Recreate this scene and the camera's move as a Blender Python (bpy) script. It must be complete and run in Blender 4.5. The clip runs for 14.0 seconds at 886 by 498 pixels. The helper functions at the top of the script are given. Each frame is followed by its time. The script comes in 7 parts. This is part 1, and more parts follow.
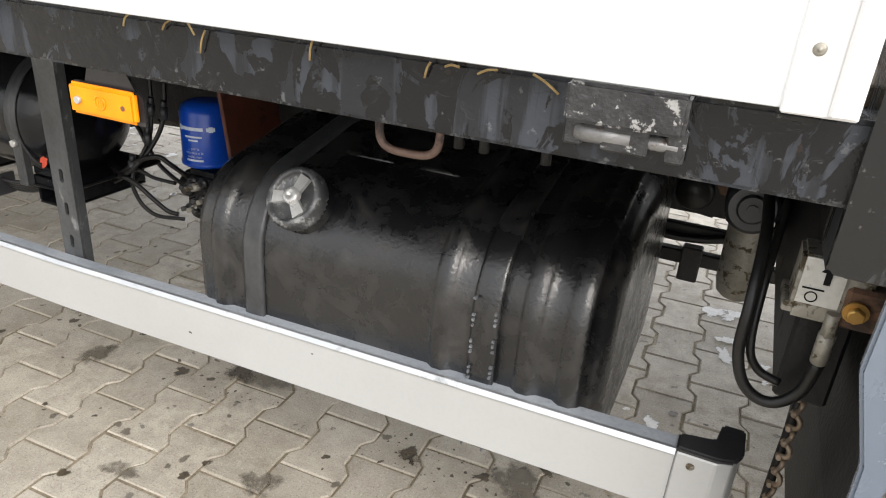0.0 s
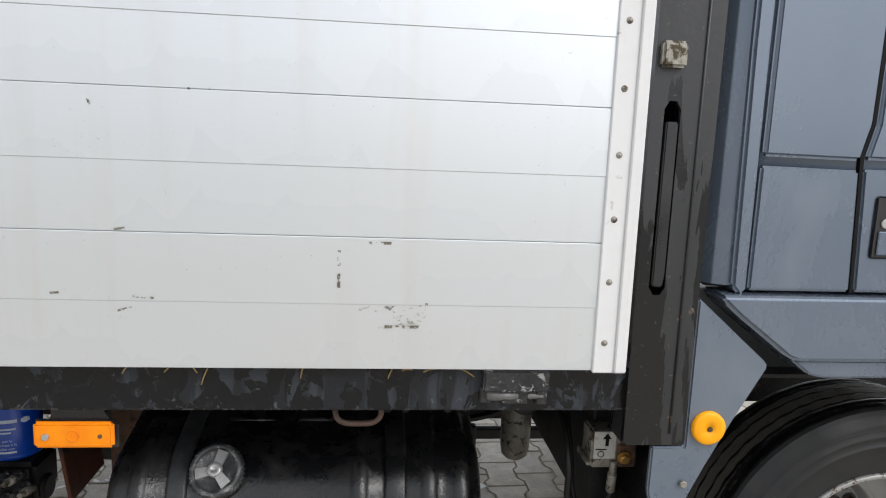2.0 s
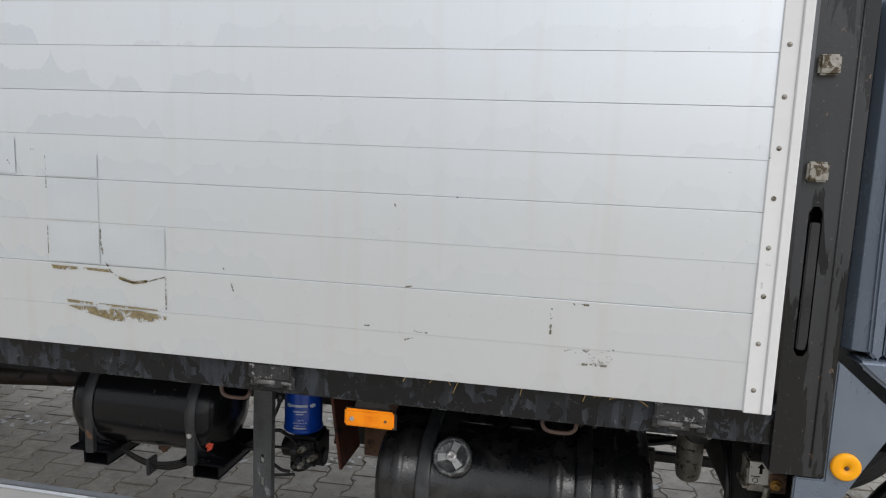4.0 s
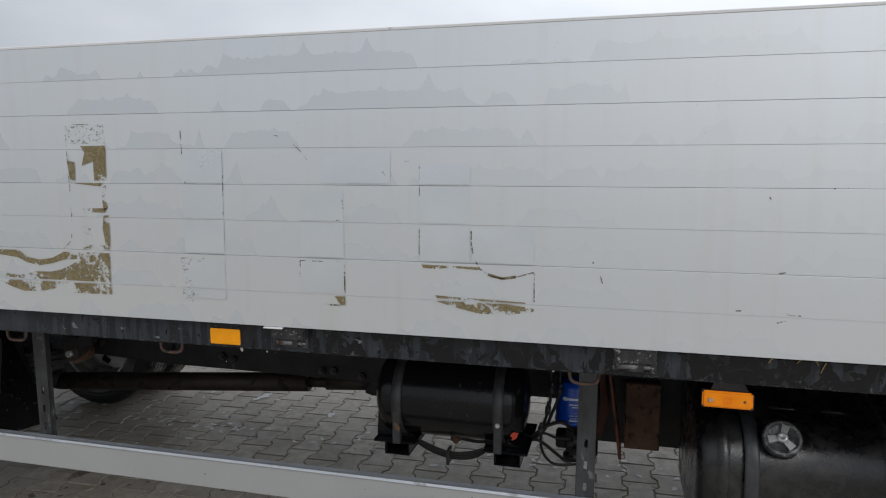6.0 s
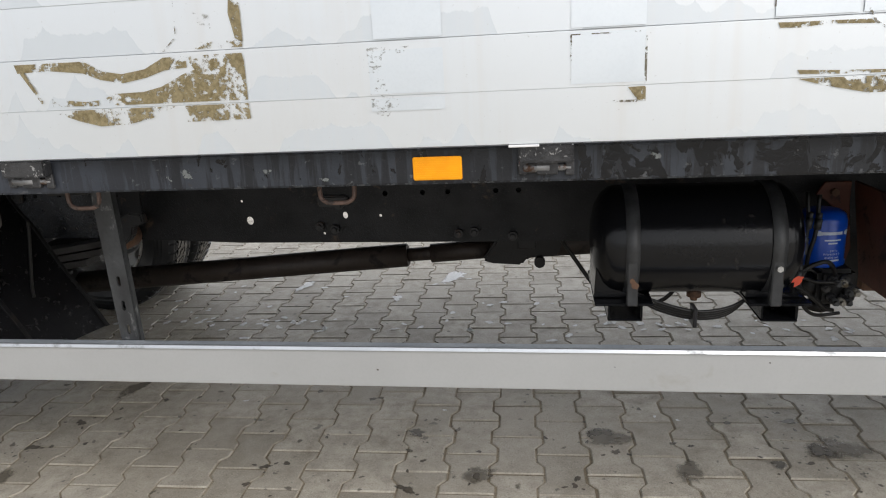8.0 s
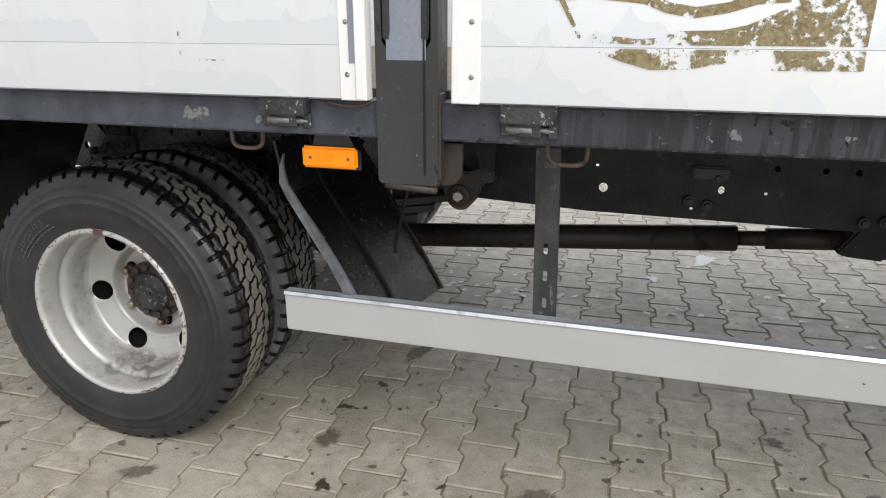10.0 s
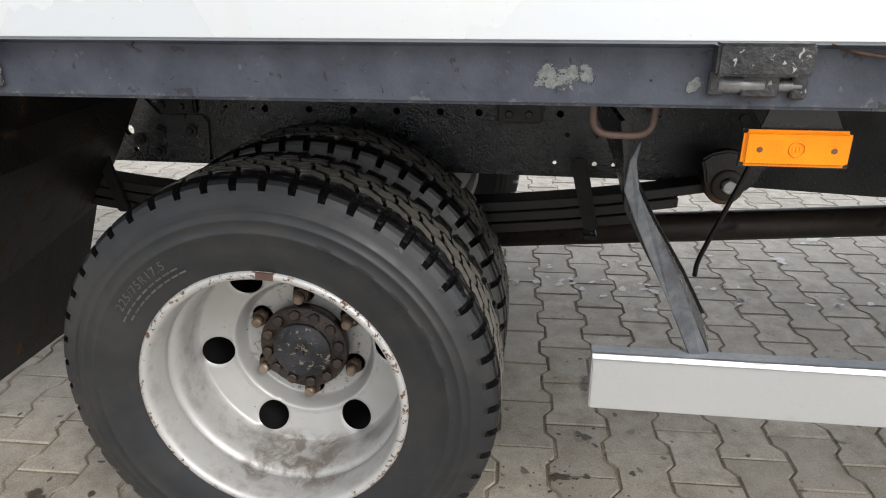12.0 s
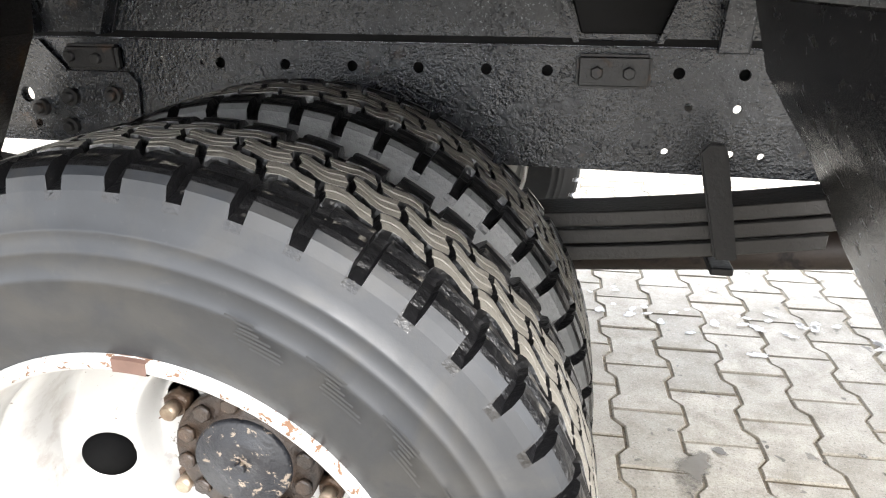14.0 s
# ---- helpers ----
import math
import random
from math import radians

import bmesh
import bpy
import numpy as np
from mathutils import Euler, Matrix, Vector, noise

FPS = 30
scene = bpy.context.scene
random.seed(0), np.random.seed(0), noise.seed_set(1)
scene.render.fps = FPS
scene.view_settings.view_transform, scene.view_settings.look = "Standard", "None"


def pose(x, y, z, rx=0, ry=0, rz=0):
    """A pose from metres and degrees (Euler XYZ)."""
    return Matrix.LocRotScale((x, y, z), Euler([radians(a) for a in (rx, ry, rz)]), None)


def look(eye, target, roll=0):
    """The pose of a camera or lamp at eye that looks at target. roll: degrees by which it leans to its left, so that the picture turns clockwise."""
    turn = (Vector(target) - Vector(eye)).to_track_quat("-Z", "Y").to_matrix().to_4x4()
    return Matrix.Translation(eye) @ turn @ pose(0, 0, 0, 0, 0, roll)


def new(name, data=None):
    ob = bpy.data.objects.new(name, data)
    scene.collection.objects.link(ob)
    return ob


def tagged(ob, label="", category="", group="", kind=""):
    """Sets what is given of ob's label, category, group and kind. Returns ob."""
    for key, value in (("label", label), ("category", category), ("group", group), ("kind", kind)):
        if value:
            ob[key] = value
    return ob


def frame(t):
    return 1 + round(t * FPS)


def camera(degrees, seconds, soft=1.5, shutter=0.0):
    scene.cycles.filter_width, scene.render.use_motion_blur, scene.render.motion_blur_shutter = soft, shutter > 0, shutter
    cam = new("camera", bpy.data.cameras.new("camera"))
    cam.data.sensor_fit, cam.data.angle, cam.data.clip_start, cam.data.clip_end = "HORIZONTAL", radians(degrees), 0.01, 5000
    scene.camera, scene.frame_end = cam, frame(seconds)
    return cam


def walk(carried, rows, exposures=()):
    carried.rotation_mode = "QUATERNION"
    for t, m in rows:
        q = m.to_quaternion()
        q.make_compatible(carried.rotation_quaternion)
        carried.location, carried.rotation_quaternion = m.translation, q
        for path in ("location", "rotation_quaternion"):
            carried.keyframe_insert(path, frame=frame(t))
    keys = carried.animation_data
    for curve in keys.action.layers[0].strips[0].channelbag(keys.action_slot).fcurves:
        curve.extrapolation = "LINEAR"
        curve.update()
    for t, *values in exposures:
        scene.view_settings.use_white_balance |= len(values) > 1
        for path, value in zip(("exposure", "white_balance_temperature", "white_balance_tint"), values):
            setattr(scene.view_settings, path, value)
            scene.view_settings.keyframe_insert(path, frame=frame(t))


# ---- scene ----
cam = camera(65.9, 14.0, soft=1.1)
PATH = [
    (0, (-0.021, 0.27, 1.117), (-0.733, 1.944, 0.285), 4.1),
    (0.5, (-0.242, 0.159, 1.123), (-0.923, 1.896, 0.403), 4.6),
    (1, (-0.398, 0.047, 1.213), (-0.924, 1.867, 0.573), 7.8),
    (1.5, (-0.403, -0.002, 1.325), (-0.379, 1.94, 0.847), 7.1),
    (2, (-0.328, -0.125, 1.35), (-0.128, 1.84, 1.037), 2.3),
    (2.2, (-0.327, -0.166, 1.441), (-0.129, 1.803, 1.148), 0.8),
    (4.3, (-0.373, -0.604, 1.495), (-0.843, 1.319, 1.214), 1.5),
    (4.5, (-0.436, -0.648, 1.479), (-0.974, 1.258, 1.201), 0.4),
    (5, (-0.602, -0.67, 1.471), (-1.188, 1.236, 1.315), -0.7),
    (5.5, (-0.808, -0.762, 1.448), (-1.387, 1.148, 1.323), -0.3),
    (6, (-1.035, -0.829, 1.443), (-1.528, 1.096, 1.215), 0.1),
    (6.5, (-1.265, -0.718, 1.325), (-1.686, 1.204, 0.966), 0.6),
    (7, (-1.467, -0.619, 1.26), (-1.855, 1.292, 0.816), -0.4),
    (7.5, (-1.697, -0.538, 1.21), (-1.917, 1.381, 0.692), -2.6),
    (8, (-1.907, -0.426, 1.179), (-2.197, 1.477, 0.637), -3.0),
    (8.4, (-2.104, -0.36, 1.191), (-2.578, 1.494, 0.612), 1.4),
    (8.5, (-2.149, -0.356, 1.185), (-2.66, 1.482, 0.586), 1.8),
    (9, (-2.371, -0.35, 1.187), (-2.913, 1.474, 0.572), -0.0),
    (9.2, (-2.433, -0.376, 1.176), (-3.032, 1.431, 0.561), 0.9),
    (11.3, (-3.432, -0.258, 1.15), (-3.787, 1.589, 0.471), -1.7),
    (11.5, (-3.511, -0.179, 1.149), (-3.877, 1.664, 0.463), -1.7),
    (12, (-3.692, 0.053, 1.079), (-3.927, 1.899, 0.346), -0.2),
    (12.5, (-3.764, 0.326, 1.025), (-4.022, 2.165, 0.282), -0.1),
    (13, (-3.757, 0.546, 0.962), (-4.069, 2.326, 0.106), 1.8),
    (13.5, (-3.747, 0.602, 0.922), (-4.049, 2.404, 0.109), 1.8),
    (14, (-3.781, 0.604, 0.921), (-4.104, 2.432, 0.177), 0.1),
]
EXPOSURES = [(0, 0.95, 6700, 10), (1.0, 0.46, 6600, 10), (1.5, 0.05, 6450, 10), (2.0, 0.0, 6400, 10), (4.5, -0.36, 6350, 10), (5.0, -0.46, 6320, 10), (5.5, -0.68, 6280, 10), (6.0, -0.74, 6280, 10), (6.5, -0.28, 6350, 10), (7.5, 0.0, 6450, 10), (9, 0.32, 6550, 10), (11.5, 0.34, 6550, 10), (12.0, 0.48, 6550, 10), (12.5, 1.2, 6500, 10), (13.0, 2.2, 6500, 10), (14, 2.5, 6500, 10)]
walk(cam, [(t, look(eye, target, roll)) for t, eye, target, roll in PATH], EXPOSURES)

# ---------------------------------------------------------------- world and light
world = bpy.data.worlds.new("overcast_sky")
scene.world = world
world.use_nodes = True
wn, wl = world.node_tree.nodes, world.node_tree.links
wn.clear()
w_out = wn.new("ShaderNodeOutputWorld")
w_bg = wn.new("ShaderNodeBackground")
w_bg.inputs["Strength"].default_value = 0.13
w_sky = wn.new("ShaderNodeTexSky")
w_sky.sky_type = "NISHITA"
w_sky.sun_disc = False
w_sky.sun_elevation = radians(39)
w_sky.sun_rotation = radians(139)
w_sky.dust_density = 4.0
w_sky.air_density = 1.0
w_co = wn.new("ShaderNodeTexCoord")
w_map = wn.new("ShaderNodeMapping")
w_map.inputs["Scale"].default_value = (1.0, 1.0, 2.6)
w_noise = wn.new("ShaderNodeTexNoise")
w_noise.inputs["Scale"].default_value = 2.3
w_noise.inputs["Detail"].default_value = 6
w_ramp = wn.new("ShaderNodeValToRGB")
w_ramp.color_ramp.elements[0].position = 0.3
w_ramp.color_ramp.elements[0].color = (5.5, 5.7, 6.05, 1)
w_ramp.color_ramp.elements[1].position = 0.62
w_ramp.color_ramp.elements[1].color = (7.3, 7.4, 7.6, 1)
w_mix = wn.new("ShaderNodeMix")
w_mix.data_type = "RGBA"
w_mix.inputs[0].default_value = 0.9
wl.new(w_co.outputs["Generated"], w_map.inputs["Vector"])
wl.new(w_map.outputs["Vector"], w_noise.inputs["Vector"])
wl.new(w_noise.outputs["Fac"], w_ramp.inputs["Fac"])
wl.new(w_sky.outputs["Color"], w_mix.inputs[6])
wl.new(w_ramp.outputs["Color"], w_mix.inputs[7])
w_sep = wn.new("ShaderNodeSeparateXYZ")
w_up = wn.new("ShaderNodeMapRange")      # an overcast sky is brighter overhead than at the horizon
w_up.inputs["From Min"].default_value, w_up.inputs["From Max"].default_value = 0.0, 1.0
w_up.inputs["To Min"].default_value, w_up.inputs["To Max"].default_value = 1.0, 1.2
w_mul = wn.new("ShaderNodeVectorMath")
w_mul.operation = "SCALE"
wl.new(w_co.outputs["Generated"], w_sep.inputs[0])
wl.new(w_sep.outputs["Z"], w_up.inputs["Value"])
wl.new(w_mix.outputs[2], w_mul.inputs[0])
wl.new(w_up.outputs["Result"], w_mul.inputs["Scale"])
w_side = wn.new("ShaderNodeMapRange")    # the cloud is thinner on the sun's side
w_side.inputs["From Min"].default_value, w_side.inputs["From Max"].default_value = -1.0, 1.0
w_side.inputs["To Min"].default_value, w_side.inputs["To Max"].default_value = 0.58, 1.42
w_mul2 = wn.new("ShaderNodeVectorMath")
w_mul2.operation = "SCALE"
wl.new(w_sep.outputs["X"], w_side.inputs["Value"])
wl.new(w_mul.outputs["Vector"], w_mul2.inputs[0])
wl.new(w_side.outputs["Result"], w_mul2.inputs["Scale"])
w_far = wn.new("ShaderNodeMapRange")     # and brighter beyond the truck
w_far.inputs["From Min"].default_value, w_far.inputs["From Max"].default_value = -1.0, 1.0
w_far.inputs["To Min"].default_value, w_far.inputs["To Max"].default_value = 1.18, 1.75
w_mul3 = wn.new("ShaderNodeVectorMath")
w_mul3.operation = "SCALE"
wl.new(w_sep.outputs["Y"], w_far.inputs["Value"])
wl.new(w_mul2.outputs["Vector"], w_mul3.inputs[0])
wl.new(w_far.outputs["Result"], w_mul3.inputs["Scale"])
wl.new(w_mul3.outputs["Vector"], w_bg.inputs["Color"])
wl.new(w_bg.outputs["Background"], w_out.inputs["Surface"])

sun = new("sun", bpy.data.lights.new("sun", "SUN"))
sun.data.energy = 1.5
sun.data.angle = radians(30)
sun.data.color = (1.0, 0.975, 0.94)
sun.matrix_world = look((4.0, -6.5, 7.5), (-2.0, 0.5, 0.0))


# ---------------------------------------------------------------- materials
def rgb(c):
    return (c[0], c[1], c[2], 1.0)


class Net:
    """A small builder for node materials."""

    def __init__(self, name):
        self.m = bpy.data.materials.new(name)
        self.m.use_nodes = True
        self.t = self.m.node_tree
        self.b = self.t.nodes["Principled BSDF"]
        self.out = self.t.nodes["Material Output"]
        self.geo = None

    def n(self, kind):
        return self.t.nodes.new("ShaderNode" + kind)

    def l(self, a, b):
        self.t.links.new(a, b)

    def pos(self):
        if self.geo is None:
            self.geo = self.n("NewGeometry")
        return self.geo.outputs["Position"]

    def local(self):
        return self.n("TexCoord").outputs["Object"]

    def noise(self, scale, detail=4, rough=0.55, stretch=None, src=None, dist=0.0):
        v = src if src is not None else self.pos()
        if stretch:
            mp = self.n("Mapping")
            mp.inputs["Scale"].default_value = stretch
            self.l(v, mp.inputs["Vector"])
            v = mp.outputs["Vector"]
        no = self.n("TexNoise")
        no.inputs["Scale"].default_value = scale
        no.inputs["Detail"].default_value = detail
        no.inputs["Roughness"].default_value = rough
        no.inputs["Distortion"].default_value = dist
        self.l(v, no.inputs["Vector"])
        return no.outputs["Fac"]

    def ramp(self, fac, a, b, ca=0.0, cb=1.0):
        r = self.n("MapRange")
        r.clamp = True
        r.inputs["From Min"].default_value = a
        r.inputs["From Max"].default_value = b
        r.inputs["To Min"].default_value = ca
        r.inputs["To Max"].default_value = cb
        self.l(fac, r.inputs["Value"])
        return r.outputs["Result"]

    def math(self, op, a, b=None, clamp=False):
        m = self.n("Math")
        m.operation = op
        m.use_clamp = clamp
        for i, v in enumerate((a, b)):
            if v is None:
                continue
            if isinstance(v, (int, float)):
                m.inputs[i].default_value = v
            else:
                self.l(v, m.inputs[i])
        return m.outputs["Value"]

    def mix(self, fac, a, b):
        m = self.n("Mix")
        m.data_type = "RGBA"
        for i, v in ((0, fac), (6, a), (7, b)):
            if isinstance(v, (int, float)):
                m.inputs[i].default_value = v
            elif isinstance(v, tuple):
                m.inputs[i].default_value = rgb(v)
            else:
                self.l(v, m.inputs[i])
        return m.outputs[2]

    def bump(self, height, strength=0.3, dist=0.002):
        bp = self.n("Bump")
        bp.inputs["Strength"].default_value = strength
        bp.inputs["Distance"].default_value = dist
        self.l(height, bp.inputs["Height"])
        self.l(bp.outputs["Normal"], self.b.inputs["Normal"])
        self.l(bp.outputs["Normal"], self.b.inputs["Coat Normal"])

    def set(self, **kw):
        for k, v in kw.items():
            s = self.b.inputs[k.replace("_", " ")]
            if isinstance(v, (int, float)):
                s.default_value = v
            elif isinstance(v, tuple):
                s.default_value = rgb(v)
            else:
                self.l(v, s)

    def alpha(self, fac):
        self.set(Alpha=fac)
        return self


def painted(name, c1, c2, rough=0.4, scale=6.0, fine=90.0, bump=0.15, metal=0.0, wear=None, wear_at=(0.6, 0.68), wear_scale=9.0, stretch=None, spec=0.5, speck=0.35, coat=0.0):
    """Two tones at two scales, fine relief, and worn patches of a third colour."""
    w = Net(name)
    big = w.noise(scale, 5, stretch=stretch)
    small = w.noise(fine, 4)
    col = w.mix(w.ramp(big, 0.35, 0.65), c1, c2)
    col = w.mix(w.ramp(small, 0.45, 0.75, 0.0, speck), col, tuple(v * 0.55 for v in c1))
    if wear:
        f = w.ramp(w.noise(wear_scale, 8, 0.65, stretch=stretch, dist=0.4), *wear_at)
        col = w.mix(f, col, wear)
        w.set(Roughness=w.ramp(f, 0, 1, rough, min(1.0, rough + 0.3)))
    else:
        w.set(Roughness=w.ramp(big, 0.3, 0.7, rough * 0.8, min(1, rough * 1.2)))
    w.set(Base_Color=col, Metallic=metal)
    w.b.inputs["Specular IOR Level"].default_value = spec
    w.b.inputs["Coat Weight"].default_value = coat
    w.b.inputs["Coat Roughness"].default_value = rough * 0.8
    w.bump(small, bump, 0.002)
    return w.m


def panel_material():
    """White lacquered aluminium planks with a metal sheen; thin damp films of dirt stand above the joints with scalloped tops."""
    w = Net("white_panel")
    xyz = w.n("SeparateXYZ")
    w.l(w.pos(), xyz.inputs[0])
    up = w.math("MULTIPLY", w.math("SUBTRACT", xyz.outputs["Z"], 1.017), 1 / 0.0969)
    row = w.math("FLOOR", up)
    zl = w.math("FRACT", up)
    cell = w.n("CombineXYZ")
    w.l(xyz.outputs["X"], cell.inputs[0])
    w.l(w.math("MULTIPLY", row, 7.31), cell.inputs[2])
    body = w.noise(3.2, 3, 0.55, src=cell.outputs[0])
    edge = w.noise(16.0, 3, 0.6, src=cell.outputs[0])
    cusp = w.n("TexVoronoi")
    cusp.voronoi_dimensions = "1D"
    w.l(w.math("MULTIPLY", w.math("ADD", xyz.outputs["X"], w.math("MULTIPLY", row, 3.7)), 17.0), cusp.inputs["W"])
    cusp.inputs["Scale"].default_value = 1.0
    level = w.math("ADD", w.ramp(body, 0.44, 0.54, -0.35, 0.46), w.math("MULTIPLY", w.math("POWER", cusp.outputs["Distance"], 4.0), 0.7))
    level = w.math("ADD", level, w.math("ADD", w.math("MULTIPLY", w.math("SUBTRACT", edge, 0.5), 0.28), w.math("MULTIPLY", w.math("SUBTRACT", w.noise(75.0, 3, 0.6, src=cell.outputs[0]), 0.5), 0.14)))
    film = w.ramp(w.math("SUBTRACT", level, zl), 0.0, 0.03)
    back = w.ramp(xyz.outputs["X"], -1.7, -0.9, 1.0, 0.25)
    film = w.math("MULTIPLY", film, back)
    streak = w.ramp(w.noise(20.0, 4, 0.6, stretch=(1, 0, 0.06)), 0.52, 0.72, 0, 0.35)
    wash = w.ramp(w.noise(1.1, 3, stretch=(1, 0, 0.7)), 0.4, 0.65)
    col = w.mix(wash, (0.805, 0.842, 0.872), (0.815, 0.838, 0.852))
    col = w.mix(film, col, (0.690, 0.730, 0.762))
    col = w.mix(streak, col, (0.755, 0.745, 0.725))
    speck = w.ramp(w.noise(160.0, 3), 0.70, 0.77, 0, 0.35)
    col = w.mix(speck, col, (0.4, 0.38, 0.34))
    w.set(Base_Color=col, Metallic=w.ramp(film, 0, 1, 0.72, 0.62), Roughness=w.ramp(film, 0, 1, 0.33, 0.42))
    w.bump(w.noise(3.0, 2, stretch=(1, 0, 1)), 0.12, 0.004)
    return w.m


def beam_material():
    """Black painted steel, damp towards the cab, grey-blue and chipped towards the tail."""
    w = Net("black_beam")
    xyz = w.n("SeparateXYZ")
    w.l(w.pos(), xyz.inputs[0])
    dry = w.ramp(xyz.outputs["X"], -3.3, -1.0, 0.2, 0.0)
    tailward = w.ramp(xyz.outputs["X"], -3.3, -2.5, 1.0, 0.0)
    marks = w.math("ADD", w.noise(17.0, 6, 0.6, stretch=(1.0, 1, 0.6), dist=1.2), dry)
    marks = w.ramp(marks, 0.505, 0.525)
    runs = w.ramp(w.noise(46.0, 5, 0.6, stretch=(1, 1, 0.08)), 0.47, 0.54)
    runs = w.math("MAXIMUM", w.ramp(runs, 0, 1, 0.12, 0.62), w.math("MULTIPLY", tailward, 0.8))
    chips = w.ramp(w.noise(85.0, 6, 0.7, dist=0.5), 0.665, 0.695)
    zone = w.ramp(w.noise(4.0, 3), 0.54, 0.64)
    low = w.ramp(xyz.outputs["Z"], 0.952, 0.944, 0.0, 0.1)
    edge = w.ramp(w.math("ADD", w.noise(55.0, 6, 0.7), low), 0.64, 0.68)
    grey = w.mix(w.ramp(w.noise(3.0, 4, stretch=(1, 1, 2.0)), 0.35, 0.65), (0.033, 0.039, 0.050), (0.053, 0.061, 0.076))
    grey = w.mix(tailward, grey, w.mix(w.ramp(w.noise(14.0, 5, 0.6), 0.38, 0.62), (0.041, 0.048, 0.066), (0.068, 0.078, 0.101)))
    col = w.mix(w.math("MULTIPLY", marks, runs), (0.0058, 0.0062, 0.0076), grey)
    col = w.mix(w.math("MULTIPLY", chips, zone), col, (0.15, 0.155, 0.16))
    col = w.mix(w.math("MULTIPLY", edge, 0.5), col, (0.13, 0.135, 0.14))
    pits = w.ramp(w.noise(42.0, 5, 0.62, dist=1.2), 0.622, 0.634)
    col = w.mix(w.math("MULTIPLY", pits, w.ramp(tailward, 0, 1, 0.3, 0.8)), col, (0.020, 0.020, 0.022))
    col = w.mix(w.ramp(w.noise(30, 5), 0.68, 0.75, 0, 0.5), col, (0.05, 0.032, 0.022))
    w.set(Base_Color=col, Roughness=w.ramp(marks, 0, 1, 0.16, 0.5))
    w.b.inputs["Specular IOR Level"].default_value = 0.4
    w.bump(w.math("SUBTRACT", w.math("ADD", w.noise(60.0, 5), w.math("MULTIPLY", w.noise(170.0, 3), 0.4)), w.math("MULTIPLY", pits, 0.5)), 0.4, 0.003)
    return w.m


def paver_material(name, island):
    """Grey concrete stones; tone differs from stone to stone."""
    w = Net(name)
    if island:
        rnd = w.n("NewGeometry").outputs["Random Per Island"]
    else:
        rnd = w.n("ObjectInfo").outputs["Random"]
    big = w.noise(2.2, 5)
    mid = w.noise(16.0, 7, 0.7)
    fine = w.noise(210.0, 5, 0.75)
    grain = w.noise(520.0, 3, 0.7)
    col = w.mix(rnd, (0.252, 0.222, 0.176), (0.424, 0.386, 0.320))
    col = w.mix(w.ramp(mid, 0.40, 0.66, 0, 0.75), col, (0.190, 0.165, 0.128))
    col = w.mix(w.ramp(big, 0.42, 0.62, 0, 0.5), col, (0.42, 0.387, 0.332))
    col = w.mix(w.ramp(fine, 0.54, 0.68, 0, 0.8), col, (0.10, 0.09, 0.075))
    col = w.mix(w.ramp(fine, 0.43, 0.32, 0, 0.65), col, (0.52, 0.50, 0.455))
    col = w.mix(w.ramp(grain, 0.58, 0.70, 0, 0.6), col, (0.09, 0.082, 0.07))
    drops = w.ramp(w.noise(23.0, 4, 0.5, dist=0.3), 0.675, 0.71, 0, 0.75)
    col = w.mix(drops, col, (0.075, 0.068, 0.058))
    w.set(Base_Color=col, Roughness=w.ramp(mid, 0.3, 0.7, 0.42, 0.68))
    w.bump(w.math("ADD", w.math("ADD", fine, w.math("MULTIPLY", grain, 0.5)), w.math("MULTIPLY", mid, 1.8)), 0.5, 0.003)
    return w.m


def patch_material(name, c1, c2, rough, cut=(0.42, 0.5), scale=60.0, amount=1.0, edge=True, stretch=None, breaks=0.0):
    """A thin patch with a ragged, broken cover; UV v runs from 0 at its rim to 1 inside."""
    w = Net(name)
    col = w.mix(w.ramp(w.noise(scale * 1.7, 5, 0.7), 0.35, 0.65), c1, c2)
    no = w.noise(scale, 7, 0.7, stretch=stretch)
    if edge:
        uv = w.n("UVMap")
        sp = w.n("SeparateXYZ")
        w.l(uv.outputs["UV"], sp.inputs[0])
        no = w.math("ADD", no, w.ramp(sp.outputs["Y"], 0.0, 1.0, -0.24, 0.16))
    if breaks:
        no = w.math("SUBTRACT", no, w.ramp(w.noise(13.0, 5, 0.65, dist=0.7), 0.46, 0.62, 0.0, breaks))
    fac = w.ramp(no, cut[0], cut[1], 0.0, amount)
    w.set(Base_Color=col, Roughness=rough, Alpha=fac)
    return w.m


def tyre_material():
    w = Net("tyre_rubber")
    big = w.noise(5.0, 5)
    fine = w.noise(240.0, 4, 0.65)
    col = w.mix(w.ramp(big, 0.35, 0.65), (0.0082, 0.0097, 0.0122), (0.0128, 0.0146, 0.0176))
    col = w.mix(w.ramp(w.noise(2.5, 4), 0.5, 0.66, 0, 0.45), col, (0.026, 0.025, 0.024))
    col = w.mix(w.ramp(w.noise(60.0, 5, 0.7), 0.62, 0.74, 0, 0.25), col, (0.06, 0.058, 0.055))
    col = w.mix(w.ramp(w.noise(9.0, 6, 0.65, dist=0.8), 0.50, 0.60, 0, 0.5), col, (0.024, 0.023, 0.021))
    w.set(Base_Color=col, Roughness=w.ramp(w.noise(8.0, 6, 0.65), 0.36, 0.62, 0.36, 0.62))
    w.b.inputs["Specular IOR Level"].default_value = 0.54
    w.bump(fine, 0.10, 0.001)
    return w.m


